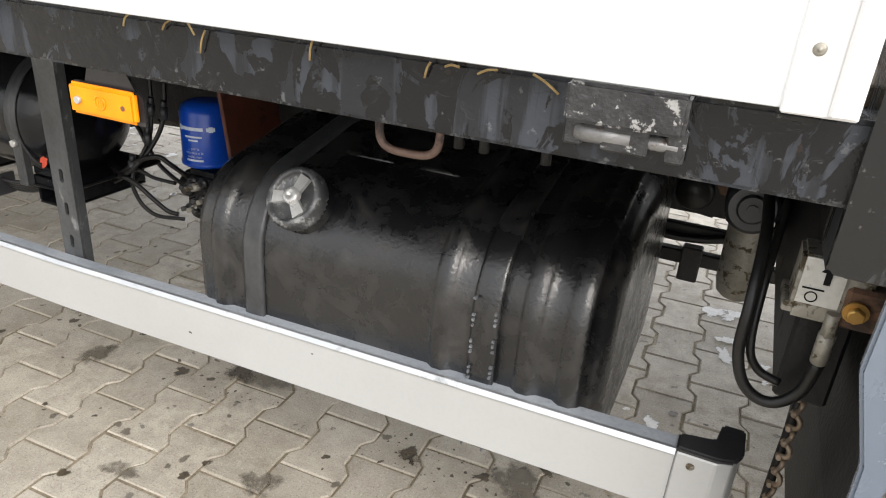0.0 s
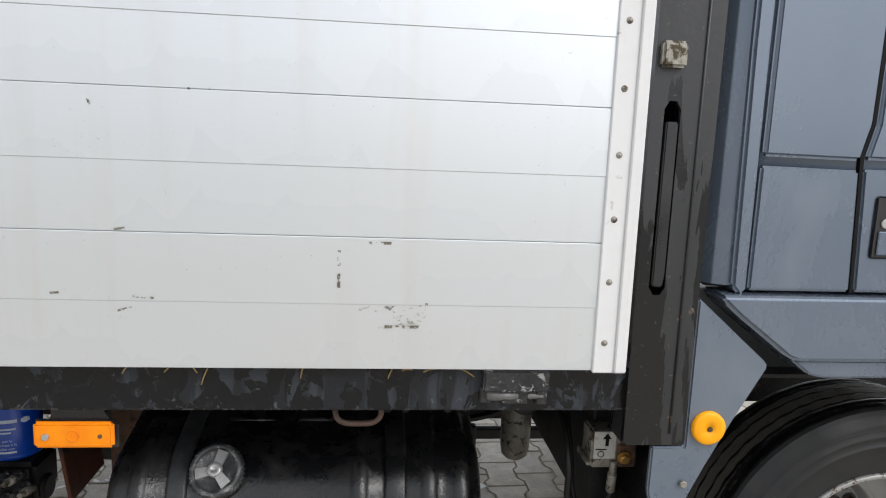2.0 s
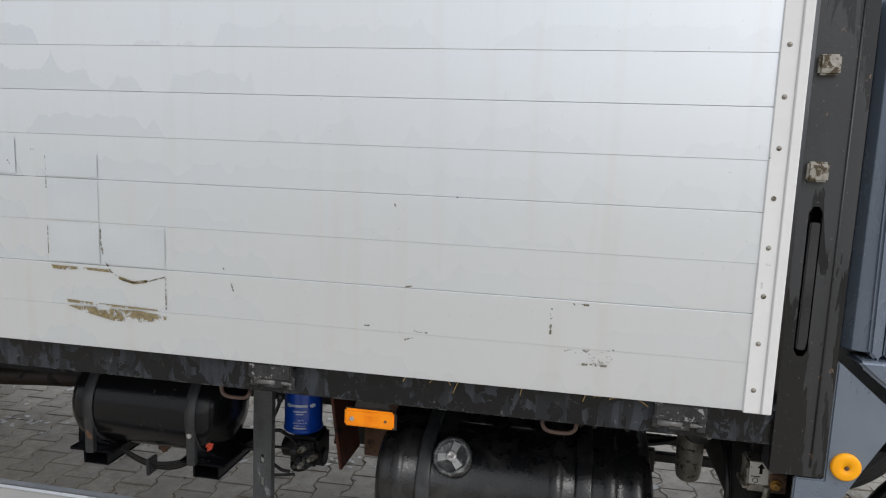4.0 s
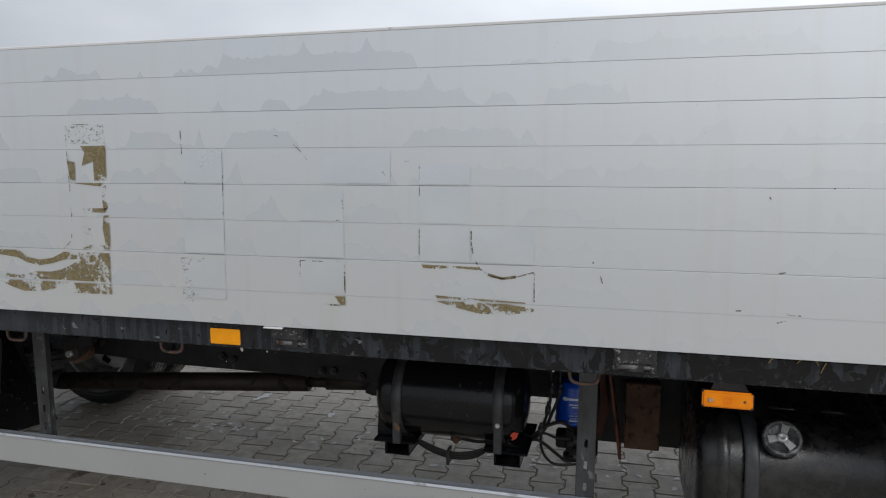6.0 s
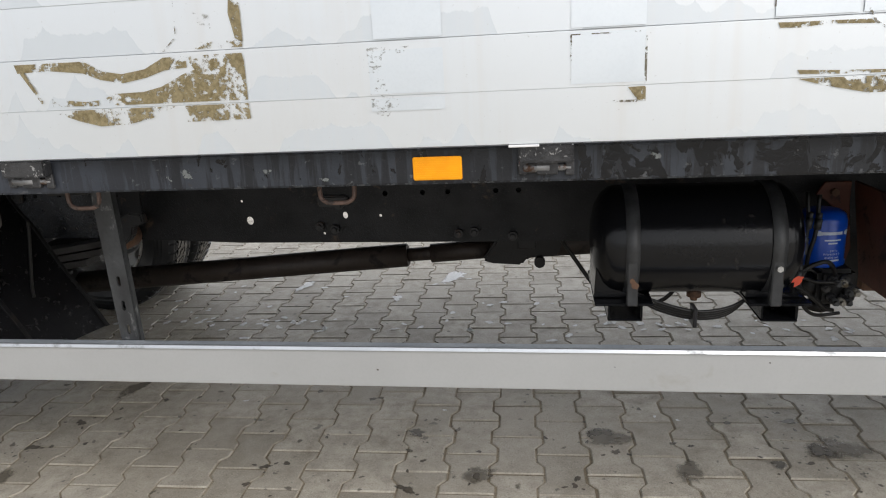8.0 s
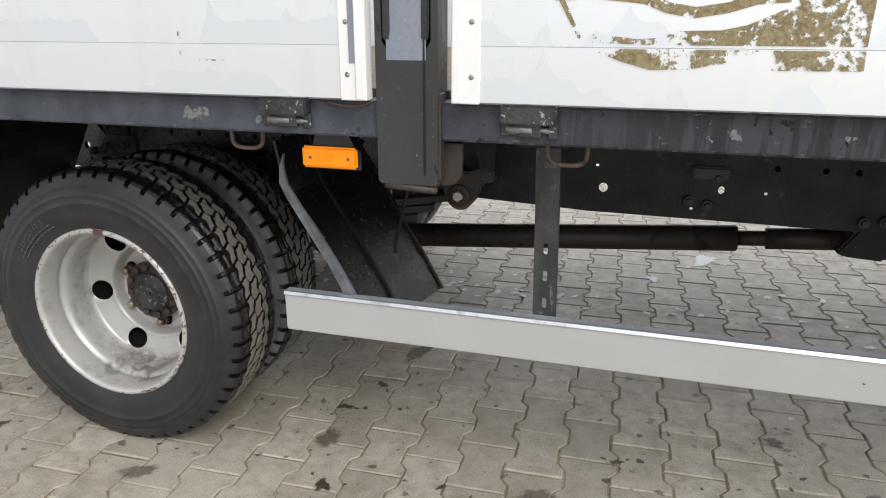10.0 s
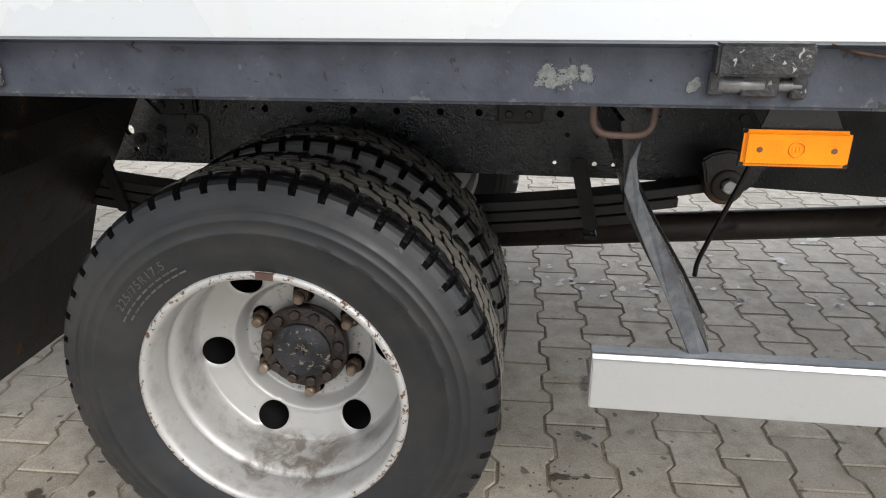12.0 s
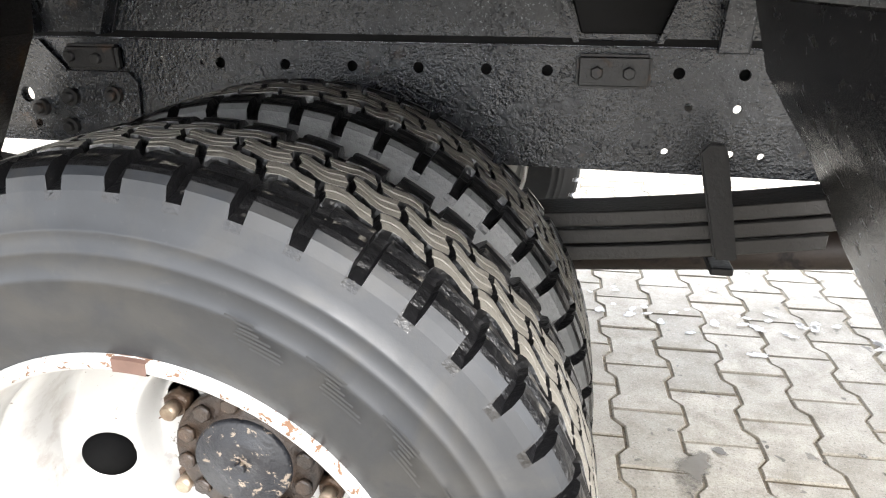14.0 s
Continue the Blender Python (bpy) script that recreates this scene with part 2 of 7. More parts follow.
def tread_material():
    """Wet black rubber; the worn crowns of the blocks have dried to a dusty grey."""
    w = Net("worn_tread_rubber")
    nz = w.n("Attribute")
    nz.attribute_name = "crown"
    lift = w.math("MULTIPLY", w.math("SUBTRACT", nz.outputs["Fac"], 0.95), 4.0)
    f = w.ramp(w.math("ADD", w.noise(50.0, 5, 0.6, dist=0.6), lift), 0.45, 0.60)
    col = w.mix(f, (0.0045, 0.0045, 0.005), (0.145, 0.135, 0.116))
    col = w.mix(w.ramp(w.noise(140, 4), 0.64, 0.72, 0, 0.22), col, (0.2, 0.195, 0.185))
    w.set(Base_Color=col, Roughness=w.ramp(f, 0, 1, 0.3, 0.58))
    w.b.inputs["Specular IOR Level"].default_value = 0.55
    w.bump(w.math("ADD", w.noise(120.0, 4), w.math("MULTIPLY", w.noise(45.0, 3), 1.5)), 0.55, 0.003)
    return w.m


def rim_material():
    w = Net("silver_rim_paint")
    loc = w.local()
    sp = w.n("SeparateXYZ")
    w.l(loc, sp.inputs[0])
    rad = w.math("SQRT", w.math("ADD", w.math("MULTIPLY", sp.outputs["X"], sp.outputs["X"]), w.math("MULTIPLY", sp.outputs["Z"], sp.outputs["Z"])))
    lip = w.ramp(rad, 0.222, 0.230, 0.0, 0.118)
    big = w.noise(7.0, 5)
    rust = w.ramp(w.math("ADD", w.noise(75.0, 7, 0.7, dist=0.3), lip), 0.66, 0.70)
    col = w.mix(w.ramp(big, 0.35, 0.65), (0.38, 0.38, 0.372), (0.435, 0.433, 0.422))
    drips = w.math("MULTIPLY", w.ramp(w.math("ABSOLUTE", w.math("SUBTRACT", rad, 0.108)), 0.026, 0.010), w.ramp(w.noise(70.0, 6, 0.68, dist=0.6), 0.56, 0.62, 0.0, 0.8))
    col = w.mix(drips, col, (0.07, 0.045, 0.028))
    seam = w.math("MAXIMUM", w.ramp(w.math("ABSOLUTE", w.math("SUBTRACT", rad, 0.150)), 0.003, 0.0), w.ramp(w.math("ABSOLUTE", w.math("SUBTRACT", rad, 0.2075)), 0.005, 0.0))
    seam = w.math("MAXIMUM", seam, w.ramp(w.math("ABSOLUTE", w.math("SUBTRACT", rad, 0.221)), 0.004, 0.0))
    seam = w.math("MULTIPLY", seam, w.ramp(w.noise(30.0, 6, 0.65), 0.46, 0.62, 0.0, 0.32))
    col = w.mix(seam, col, (0.13, 0.088, 0.05))
    sump = w.math("MULTIPLY", w.ramp(sp.outputs["Z"], -0.178, -0.198), w.ramp(w.noise(22.0, 6, 0.65, dist=0.6), 0.44, 0.58))
    sump = w.math("MULTIPLY", sump, w.ramp(sp.outputs["Y"], 0.02, 0.05))
    col = w.mix(w.math("MULTIPLY", sump, 0.65), col, (0.085, 0.05, 0.026))
    col = w.mix(rust, col, (0.095, 0.048, 0.024))
    col = w.mix(w.ramp(w.noise(120.0, 4), 0.715, 0.74, 0, 0.8), col, (0.10, 0.065, 0.04))
    w.set(Base_Color=col, Roughness=w.ramp(rust, 0, 1, 0.38, 0.85), Metallic=w.ramp(rust, 0, 1, 0.3, 0.0))
    w.bump(w.math("SUBTRACT", w.noise(90.0, 4), rust), 0.15, 0.0015)
    return w.m


def wax_material():
    """Thick bubbly underseal, glossier and bluer over the rear axle, duller towards the gearbox; glints painted in."""
    w = Net("black_chassis_wax")
    xyz = w.n("SeparateXYZ")
    w.l(w.pos(), xyz.inputs[0])
    big = w.noise(7.0, 5)
    rearward = w.ramp(w.math("ADD", xyz.outputs["X"], w.math("MULTIPLY", big, 0.5)), -2.95, -3.2)
    pebble = w.noise(170.0, 4, 0.6)
    glint = w.noise(260.0, 3, 0.6)
    col = w.mix(w.ramp(big, 0.35, 0.65), (0.006, 0.0065, 0.0075), (0.012, 0.0125, 0.014))
    col = w.mix(rearward, col, w.mix(w.ramp(big, 0.35, 0.65), (0.0042, 0.0056, 0.0088), (0.0085, 0.0110, 0.0158)))
    brown = w.ramp(w.noise(11.0, 7, 0.65, dist=0.4), 0.62, 0.70)
    col = w.mix(w.math("MULTIPLY", brown, 0.8), col, (0.075, 0.050, 0.034))
    wet = w.math("MULTIPLY", w.ramp(w.noise(6.0, 4), 0.40, 0.58, 0.2, 1.0), w.ramp(rearward, 0, 1, 0.3, 1.0))
    # pale specks in the colour stand in for sky glints on the lumps
    col = w.mix(w.math("MULTIPLY", w.ramp(glint, 0.60, 0.68, 0, 0.6), wet), col, (0.24, 0.255, 0.28))
    dull = w.ramp(w.noise(12.0, 6, 0.6), 0.38, 0.62, 0.12, 0.34)
    w.set(Base_Color=col, Roughness=w.math("ADD", dull, w.ramp(rearward, 0, 1, 0.3, 0.0)))
    w.set(Specular_IOR_Level=w.ramp(rearward, 0, 1, 0.3, 0.42), Coat_Weight=w.ramp(rearward, 0, 1, 0.05, 0.44))
    w.b.inputs["Coat Roughness"].default_value = 0.06
    w.b.inputs["Coat IOR"].default_value = 1.5
    drops = w.n("TexVoronoi")
    drops.inputs["Scale"].default_value = 165.0
    w.l(w.pos(), drops.inputs["Vector"])
    dome = w.ramp(w.math("MULTIPLY", drops.outputs["Distance"], drops.outputs["Distance"]), 0.0, 0.22, 1.0, 0.0)
    dome = w.math("MULTIPLY", dome, w.ramp(w.noise(30.0, 5, 0.65), 0.44, 0.62, 0.05, 1.0))
    lumps = w.noise(60.0, 4, 0.6, dist=0.5)
    w.bump(w.math("ADD", w.math("MULTIPLY", lumps, 0.5), w.math("ADD", w.math("MULTIPLY", dome, 0.25), w.math("MULTIPLY", pebble, 0.5))), 0.9, 0.0036)
    return w.m


def post_material():
    """Dark grey paint with black wet runs, pale scratches and rust at the chipped spots."""
    w = Net("dark_post_paint")
    big = w.noise(6.0, 4, stretch=(1, 1, 0.4))
    col = w.mix(w.ramp(big, 0.35, 0.65), (0.021, 0.022, 0.0238), (0.032, 0.0333, 0.0355))
    runs = w.ramp(w.noise(15.0, 5, 0.6, stretch=(1, 1, 0.16), dist=0.6), 0.55, 0.565)
    col = w.mix(runs, col, (0.0075, 0.0078, 0.0085))
    chips = w.ramp(w.noise(55.0, 6, 0.7, stretch=(1, 1, 0.6)), 0.66, 0.70)
    col = w.mix(chips, col, (0.16, 0.11, 0.08))
    col = w.mix(w.ramp(w.noise(150.0, 4), 0.66, 0.74, 0, 0.5), col, (0.15, 0.15, 0.15))
    w.set(Base_Color=col, Roughness=w.ramp(runs, 0, 1, 0.42, 0.2))
    w.bump(w.noise(80.0, 4), 0.2, 0.002)
    return w.m


def sand_material():
    """Pale gritty sand in the joints; beyond the laid stones the yard goes on in worn concrete."""
    w = Net("joint_sand")
    xyz = w.n("SeparateXYZ")
    w.l(w.pos(), xyz.inputs[0])
    joint = w.mix(w.ramp(w.noise(6.0, 6, 0.65), 0.38, 0.62), (0.155, 0.125, 0.084), (0.30, 0.255, 0.188))
    joint = w.mix(w.ramp(w.noise(150.0, 4), 0.5, 0.66, 0, 0.7), joint, (0.07, 0.06, 0.045))
    yard = w.mix(w.ramp(w.noise(0.8, 6), 0.35, 0.65), (0.19, 0.178, 0.152), (0.27, 0.255, 0.22))
    yard = w.mix(w.ramp(w.noise(60.0, 4), 0.55, 0.75, 0, 0.5), yard, (0.12, 0.11, 0.095))
    dx = w.math("ABSOLUTE", w.math("ADD", xyz.outputs["X"], 3.0))
    dy = w.math("ABSOLUTE", w.math("SUBTRACT", xyz.outputs["Y"], 2.5))
    out = w.math("MAXIMUM", w.ramp(dx, 8.95, 9.0), w.ramp(dy, 7.35, 7.4))
    w.set(Base_Color=w.mix(out, joint, yard), Roughness=0.85)
    w.bump(w.noise(300.0, 4), 0.5, 0.002)
    return w.m


M_PANEL = panel_material()
M_TRIM = painted("white_edge_profile", (0.72, 0.72, 0.72), (0.66, 0.66, 0.66), 0.35, 3, 60, 0.08, wear=(0.3, 0.28, 0.26), wear_at=(0.66, 0.72), wear_scale=14, speck=0.06)
M_BEAM = beam_material()
M_POST = post_material()
M_CHASSIS = wax_material()
M_UNDER = painted("black_underbody", (0.006, 0.006, 0.0066), (0.011, 0.011, 0.011), 0.5, 8, 120, 0.6, wear=(0.030, 0.023, 0.018), wear_at=(0.6, 0.7), wear_scale=9, spec=0.35)
M_LEAF = painted("dusty_spring_steel", (0.008, 0.0076, 0.0074), (0.017, 0.015, 0.0135), 0.5, 9, 140, 0.6, wear=(0.055, 0.042, 0.034), wear_at=(0.60, 0.70), wear_scale=14, stretch=(0.2, 1, 1))
M_FLAP = painted("dirty_mudflap", (0.0065, 0.0062, 0.0063), (0.013, 0.0115, 0.0105), 0.42, 9, 150, 0.9, wear=(0.055, 0.031, 0.015), wear_at=(0.55, 0.68), wear_scale=13)
M_HANGER = painted("dull_cast_steel", (0.008, 0.008, 0.009), (0.016, 0.016, 0.0168), 0.42, 14, 140, 0.8, wear=(0.06, 0.036, 0.024), wear_at=(0.56, 0.66), wear_scale=22)
M_GUARD = painted("black_mudguard_plastic", (0.005, 0.005, 0.006), (0.009, 0.009, 0.010), 0.24, 9, 190, 0.7, wear=(0.034, 0.031, 0.028), wear_at=(0.60, 0.70), wear_scale=42, speck=0.6)
M_WEIGHT = painted("brown_balance_weight", (0.075, 0.042, 0.032), (0.11, 0.065, 0.05), 0.6, 40, 160, 0.2)
M_TANK = painted("black_tank_paint", (0.0048, 0.0052, 0.0062), (0.010, 0.0102, 0.0108), 0.26, 4, 170, 0.4, wear=(0.027, 0.0255, 0.0245), wear_at=(0.48, 0.70), wear_scale=16, spec=0.52, coat=0.25)
M_AIR = painted("black_air_tank_paint", (0.0045, 0.0048, 0.006), (0.008, 0.0084, 0.010), 0.17, 5, 130, 0.25, wear=(0.022, 0.020, 0.018), wear_at=(0.64, 0.7), wear_scale=20, spec=0.25, coat=0.12)
M_STRAP = painted("worn_steel_strap", (0.022, 0.023, 0.025), (0.048, 0.05, 0.053), 0.4, 22, 120, 0.4, wear=(0.10, 0.055, 0.03), wear_at=(0.66, 0.72), wear_scale=30)
M_GALV = painted("worn_guard_bracket", (0.026, 0.027, 0.029), (0.068, 0.072, 0.076), 0.45, 12, 120, 0.3, metal=0.2, wear=(0.17, 0.175, 0.175), wear_at=(0.6, 0.66), wear_scale=24, stretch=(1, 1, 0.5))
M_STRIP = painted("scuffed_grey_edge", (0.075, 0.082, 0.094), (0.155, 0.165, 0.18), 0.55, 16, 120, 0.6, wear=(0.13, 0.075, 0.038), wear_at=(0.62, 0.68), wear_scale=17, speck=0.5)
M_RAIL = painted("grey_white_aluminium", (0.45, 0.458, 0.462), (0.42, 0.426, 0.428), 0.34, 3, 150, 0.06, metal=0.3, wear=(0.37, 0.36, 0.34), wear_at=(0.64, 0.76), wear_scale=6, speck=0.08)
M_RAILTOP = painted("bluish_rail_top", (0.30, 0.33, 0.37), (0.40, 0.43, 0.47), 0.38, 8, 120, 0.1, metal=0.3)
M_EDGELIGHT = painted("edge_highlight_metal", (0.62, 0.64, 0.66), (0.52, 0.54, 0.56), 0.28, 8, 120, 0.05, metal=0.85, wear=(0.34, 0.35, 0.36), wear_at=(0.56, 0.66), wear_scale=14, speck=0.1)
M_BLACKPL = painted("black_plastic", (0.018, 0.018, 0.02), (0.028, 0.028, 0.03), 0.3, 8, 160, 0.15)
M_HOSE = painted("black_hose_rubber", (0.007, 0.007, 0.0074), (0.014, 0.0135, 0.013), 0.4, 14, 160, 0.3, spec=0.35)
M_RUST = painted("rusty_steel", (0.10, 0.05, 0.028), (0.16, 0.085, 0.05), 0.7, 18, 140, 0.5, wear=(0.05, 0.035, 0.028), wear_at=(0.52, 0.62), wear_scale=20)
M_LOOP = painted("rusty_rope_hook", (0.082, 0.049, 0.037), (0.13, 0.08, 0.062), 0.55, 30, 160, 0.4, wear=(0.035, 0.028, 0.026), wear_at=(0.56, 0.63), wear_scale=30)
M_REDOX = painted("red_oxide_bracket", (0.115, 0.031, 0.015), (0.08, 0.025, 0.014), 0.6, 14, 120, 0.3, wear=(0.03, 0.02, 0.018), wear_at=(0.56, 0.66), wear_scale=14)
M_SHAFT = painted("brown_drive_shaft", (0.021, 0.015, 0.012), (0.034, 0.024, 0.019), 0.5, 12, 120, 0.3, wear=(0.012, 0.010, 0.010), wear_at=(0.55, 0.65), wear_scale=12, spec=0.4)
M_BLUE = painted("blue_filter_can", (0.004, 0.075, 0.52), (0.004, 0.06, 0.43), 0.28, 6, 120, 0.05, wear=(0.012, 0.04, 0.18), wear_at=(0.68, 0.76), wear_scale=26)
M_INK = painted("white_print", (0.65, 0.72, 0.82), (0.55, 0.62, 0.74), 0.5, 20, 160, 0.02)
M_ALU = painted("dirty_aluminium", (0.23, 0.215, 0.18), (0.37, 0.355, 0.315), 0.5, 22, 140, 0.5, metal=0.4, wear=(0.085, 0.066, 0.040), wear_at=(0.53, 0.60), wear_scale=42)
M_CHROME = painted("zinc_plated", (0.55, 0.55, 0.54), (0.42, 0.42, 0.41), 0.28, 20, 150, 0.1, metal=0.45)
M_BRASS = painted("brass_fitting", (0.55, 0.33, 0.10), (0.42, 0.24, 0.07), 0.35, 30, 160, 0.2, metal=0.7)
M_LABEL = painted("white_label", (0.64, 0.64, 0.61), (0.54, 0.53, 0.49), 0.5, 14, 140, 0.05, wear=(0.25, 0.22, 0.17), wear_at=(0.62, 0.68), wear_scale=50)
M_CAB = painted("grey_blue_cab_paint", (0.135, 0.170, 0.225), (0.16, 0.195, 0.25), 0.26, 2.5, 120, 0.05, metal=0.4, wear=(0.20, 0.23, 0.27), wear_at=(0.55, 0.8), wear_scale=5, stretch=(1, 1, 0.5), speck=0.05, coat=0.5)
M_TAPE = painted("grey_blue_tape", (0.17, 0.195, 0.24), (0.21, 0.235, 0.275), 0.4, 9, 110, 0.1, wear=(0.4, 0.41, 0.42), wear_at=(0.66, 0.7), wear_scale=40)
M_CABBACK = painted("dark_cab_back", (0.060, 0.054, 0.052), (0.08, 0.074, 0.072), 0.55, 4, 80, 0.15, stretch=(1, 1, 0.3))
# seal and print black, also the painted shade in holes, recess and gap
M_SEALSHADE = painted("black_seal_and_shade", (0.0045, 0.0045, 0.005), (0.008, 0.008, 0.008), 0.6, 12, 120, 0.1, spec=0.15)
M_TYRE = tyre_material()
M_TREAD = tread_material()
# dust plus the sky light between the dual tyres, both put into the colour
M_LITTYRE = painted("dusty_sky_lit_tyre_wall", (0.07, 0.072, 0.073), (0.115, 0.117, 0.116), 0.45, 12, 170, 0.4, wear=(0.02, 0.02, 0.021), wear_at=(0.62, 0.68), wear_scale=60)
M_RIM = rim_material()
M_HUB = painted("rusty_greasy_hub", (0.017, 0.013, 0.011), (0.046, 0.029, 0.019), 0.42, 34, 160, 0.9, wear=(0.19, 0.145, 0.10), wear_at=(0.63, 0.67), wear_scale=70)
M_HINGE = painted("worn_hinge_steel", (0.022, 0.022, 0.024), (0.055, 0.055, 0.057), 0.32, 26, 150, 0.9, metal=0.3, wear=(0.30, 0.30, 0.295), wear_at=(0.60, 0.64), wear_scale=95)
M_PIN = painted("bare_hinge_pin", (0.17, 0.17, 0.172), (0.28, 0.28, 0.282), 0.35, 26, 150, 0.4, metal=0.5, wear=(0.10, 0.055, 0.035), wear_at=(0.56, 0.64), wear_scale=45)
M_CAP = painted("worn_grey_cap", (0.045, 0.047, 0.05), (0.10, 0.102, 0.105), 0.4, 30, 160, 0.4, metal=0.3, wear=(0.26, 0.265, 0.26), wear_at=(0.54, 0.62), wear_scale=60)
M_HUBCAP = painted("black_hub_cover", (0.009, 0.010, 0.014), (0.018, 0.020, 0.025), 0.42, 20, 160, 0.7, wear=(0.23, 0.19, 0.15), wear_at=(0.575, 0.615), wear_scale=70)
M_NUT = painted("rusty_wheel_nut", (0.042, 0.026, 0.017), (0.09, 0.054, 0.032), 0.45, 40, 180, 0.5, metal=0.3, wear=(0.42, 0.37, 0.30), wear_at=(0.63, 0.67), wear_scale=60)
M_CHAIN = painted("tan_rusty_chain", (0.17, 0.125, 0.085), (0.24, 0.185, 0.13), 0.45, 40, 160, 0.4, metal=0.3)
M_STUD = painted("bright_stud_end", (0.27, 0.22, 0.165), (0.16, 0.115, 0.08), 0.4, 60, 180, 0.3, metal=0.5)
M_PAVER = paver_material("concrete_paver", False)
M_PAVERS = paver_material("concrete_pavers_joined", True)
M_SAND = sand_material()
M_GRIME = patch_material("moss_brown_grime", (0.125, 0.094, 0.038), (0.29, 0.24, 0.135), 0.8, (0.37, 0.44), 95, 0.95, breaks=0.27)
M_LINE = patch_material("dark_grime_line", (0.085, 0.070, 0.045), (0.17, 0.148, 0.10), 0.8, (0.44, 0.50), 85, 0.8, edge=False, breaks=0.26)
M_FAINT = patch_material("faint_speckled_grime", (0.13, 0.11, 0.075), (0.22, 0.2, 0.15), 0.8, (0.54, 0.60), 130, 0.5, edge=False, stretch=(0.6, 1, 1.0))
M_GHOST = painted("clean_bluish_panel", (0.770, 0.818, 0.858), (0.795, 0.838, 0.872), 0.34, 9, 160, 0.03, metal=0.7, speck=0.06)
M_SOCKET = painted("dark_rusty_socket", (0.022, 0.018, 0.016), (0.042, 0.031, 0.024), 0.6, 18, 140, 0.4, wear=(0.10, 0.055, 0.032), wear_at=(0.6, 0.68), wear_scale=24)
M_SCUFF = patch_material("pale_scuffed_paint", (0.105, 0.115, 0.114), (0.20, 0.21, 0.205), 0.6, (0.45, 0.50), 105, 0.9, breaks=0.16)
M_OIL = patch_material("oil_stain", (0.030, 0.023, 0.016), (0.075, 0.058, 0.036), 0.4, (0.40, 0.58), 40, 0.9)
M_FOAM = patch_material("white_lime_splash", (0.62, 0.625, 0.63), (0.80, 0.80, 0.80), 0.75, (0.36, 0.46), 50, 0.85)
M_DAMP = patch_material("brown_damp_stain", (0.10, 0.086, 0.065), (0.15, 0.13, 0.10), 0.5, (0.40, 0.62), 14, 0.75)
M_STRAW = painted("dry_straw", (0.45, 0.33, 0.14), (0.30, 0.20, 0.08), 0.7, 30, 160, 0.2)
M_WOOD = painted("weathered_deck_wood", (0.10, 0.075, 0.05), (0.14, 0.11, 0.075), 0.7, 10, 90, 0.4, stretch=(0.1, 1, 1))
M_REDPAINT = painted("red_paint_dab", (0.55, 0.06, 0.02), (0.45, 0.05, 0.02), 0.5, 30, 120, 0.1)


def amber(name, c1, c2, shine):
    w = Net(name)
    ch = w.n("TexChecker")
    ch.inputs["Scale"].default_value = 420
    w.l(w.pos(), ch.inputs["Vector"])
    col = w.mix(w.ramp(w.noise(30.0, 4), 0.4, 0.65), c1, c2)
    col = w.mix(w.ramp(ch.outputs["Fac"], 0, 1, 0, 0.25), col, shine)
    w.set(Base_Color=col, Roughness=0.3)
    w.b.inputs["Specular IOR Level"].default_value = 0.3
    w.bump(ch.outputs["Fac"], 0.25, 0.001)
    return w.m


M_AMBER = amber("amber_lens", (0.95, 0.27, 0.004), (0.86, 0.22, 0.003), (1.0, 0.40, 0.010))
M_REFLECTOR = amber("yellow_amber_reflector", (0.95, 0.39, 0.006), (0.88, 0.32, 0.004), (1.0, 0.52, 0.012))


# ---------------------------------------------------------------- mesh helpers
from mathutils.geometry import tessellate_polygon


def merge(dst, src):
    vs = [dst.verts.new(v.co) for v in src.verts]
    src.verts.index_update()
    for f in src.faces:
        nf = dst.faces.new([vs[v.index] for v in f.verts])
        nf.smooth = f.smooth
    src.free()


def box(bm, x0, x1, y0, y1, z0, z1, bev=0.0, seg=1):
    t = bmesh.new()
    bmesh.ops.create_cube(t, size=1.0, matrix=Matrix.Translation(((x0 + x1) / 2, (y0 + y1) / 2, (z0 + z1) / 2)) @ Matrix.Diagonal((x1 - x0, y1 - y0, z1 - z0, 1)))
    if bev:
        bmesh.ops.bevel(t, geom=t.edges[:], offset=bev, segments=seg, affect="EDGES", clamp_overlap=True)
    merge(bm, t)


def prism(bm, poly, axis, a0, a1, bev=0.0, seg=1):
    """Extrudes a polygon: axis 'y' takes (x, z) points, 'x' takes (y, z), 'z' takes (x, y)."""
    t = bmesh.new()

    def at(p, a):
        return {"x": (a, p[0], p[1]), "y": (p[0], a, p[1]), "z": (p[0], p[1], a)}[axis]
    lo = [t.verts.new(at(p, a0)) for p in poly]
    hi = [t.verts.new(at(p, a1)) for p in poly]
    n = len(poly)
    t.faces.new(lo)
    t.faces.new(hi[::-1])
    for i in range(n):
        t.faces.new((lo[i], hi[i], hi[(i + 1) % n], lo[(i + 1) % n]))
    bmesh.ops.recalc_face_normals(t, faces=t.faces[:])
    if bev:
        bmesh.ops.bevel(t, geom=t.edges[:], offset=bev, segments=seg, affect="EDGES", clamp_overlap=True)
    merge(bm, t)


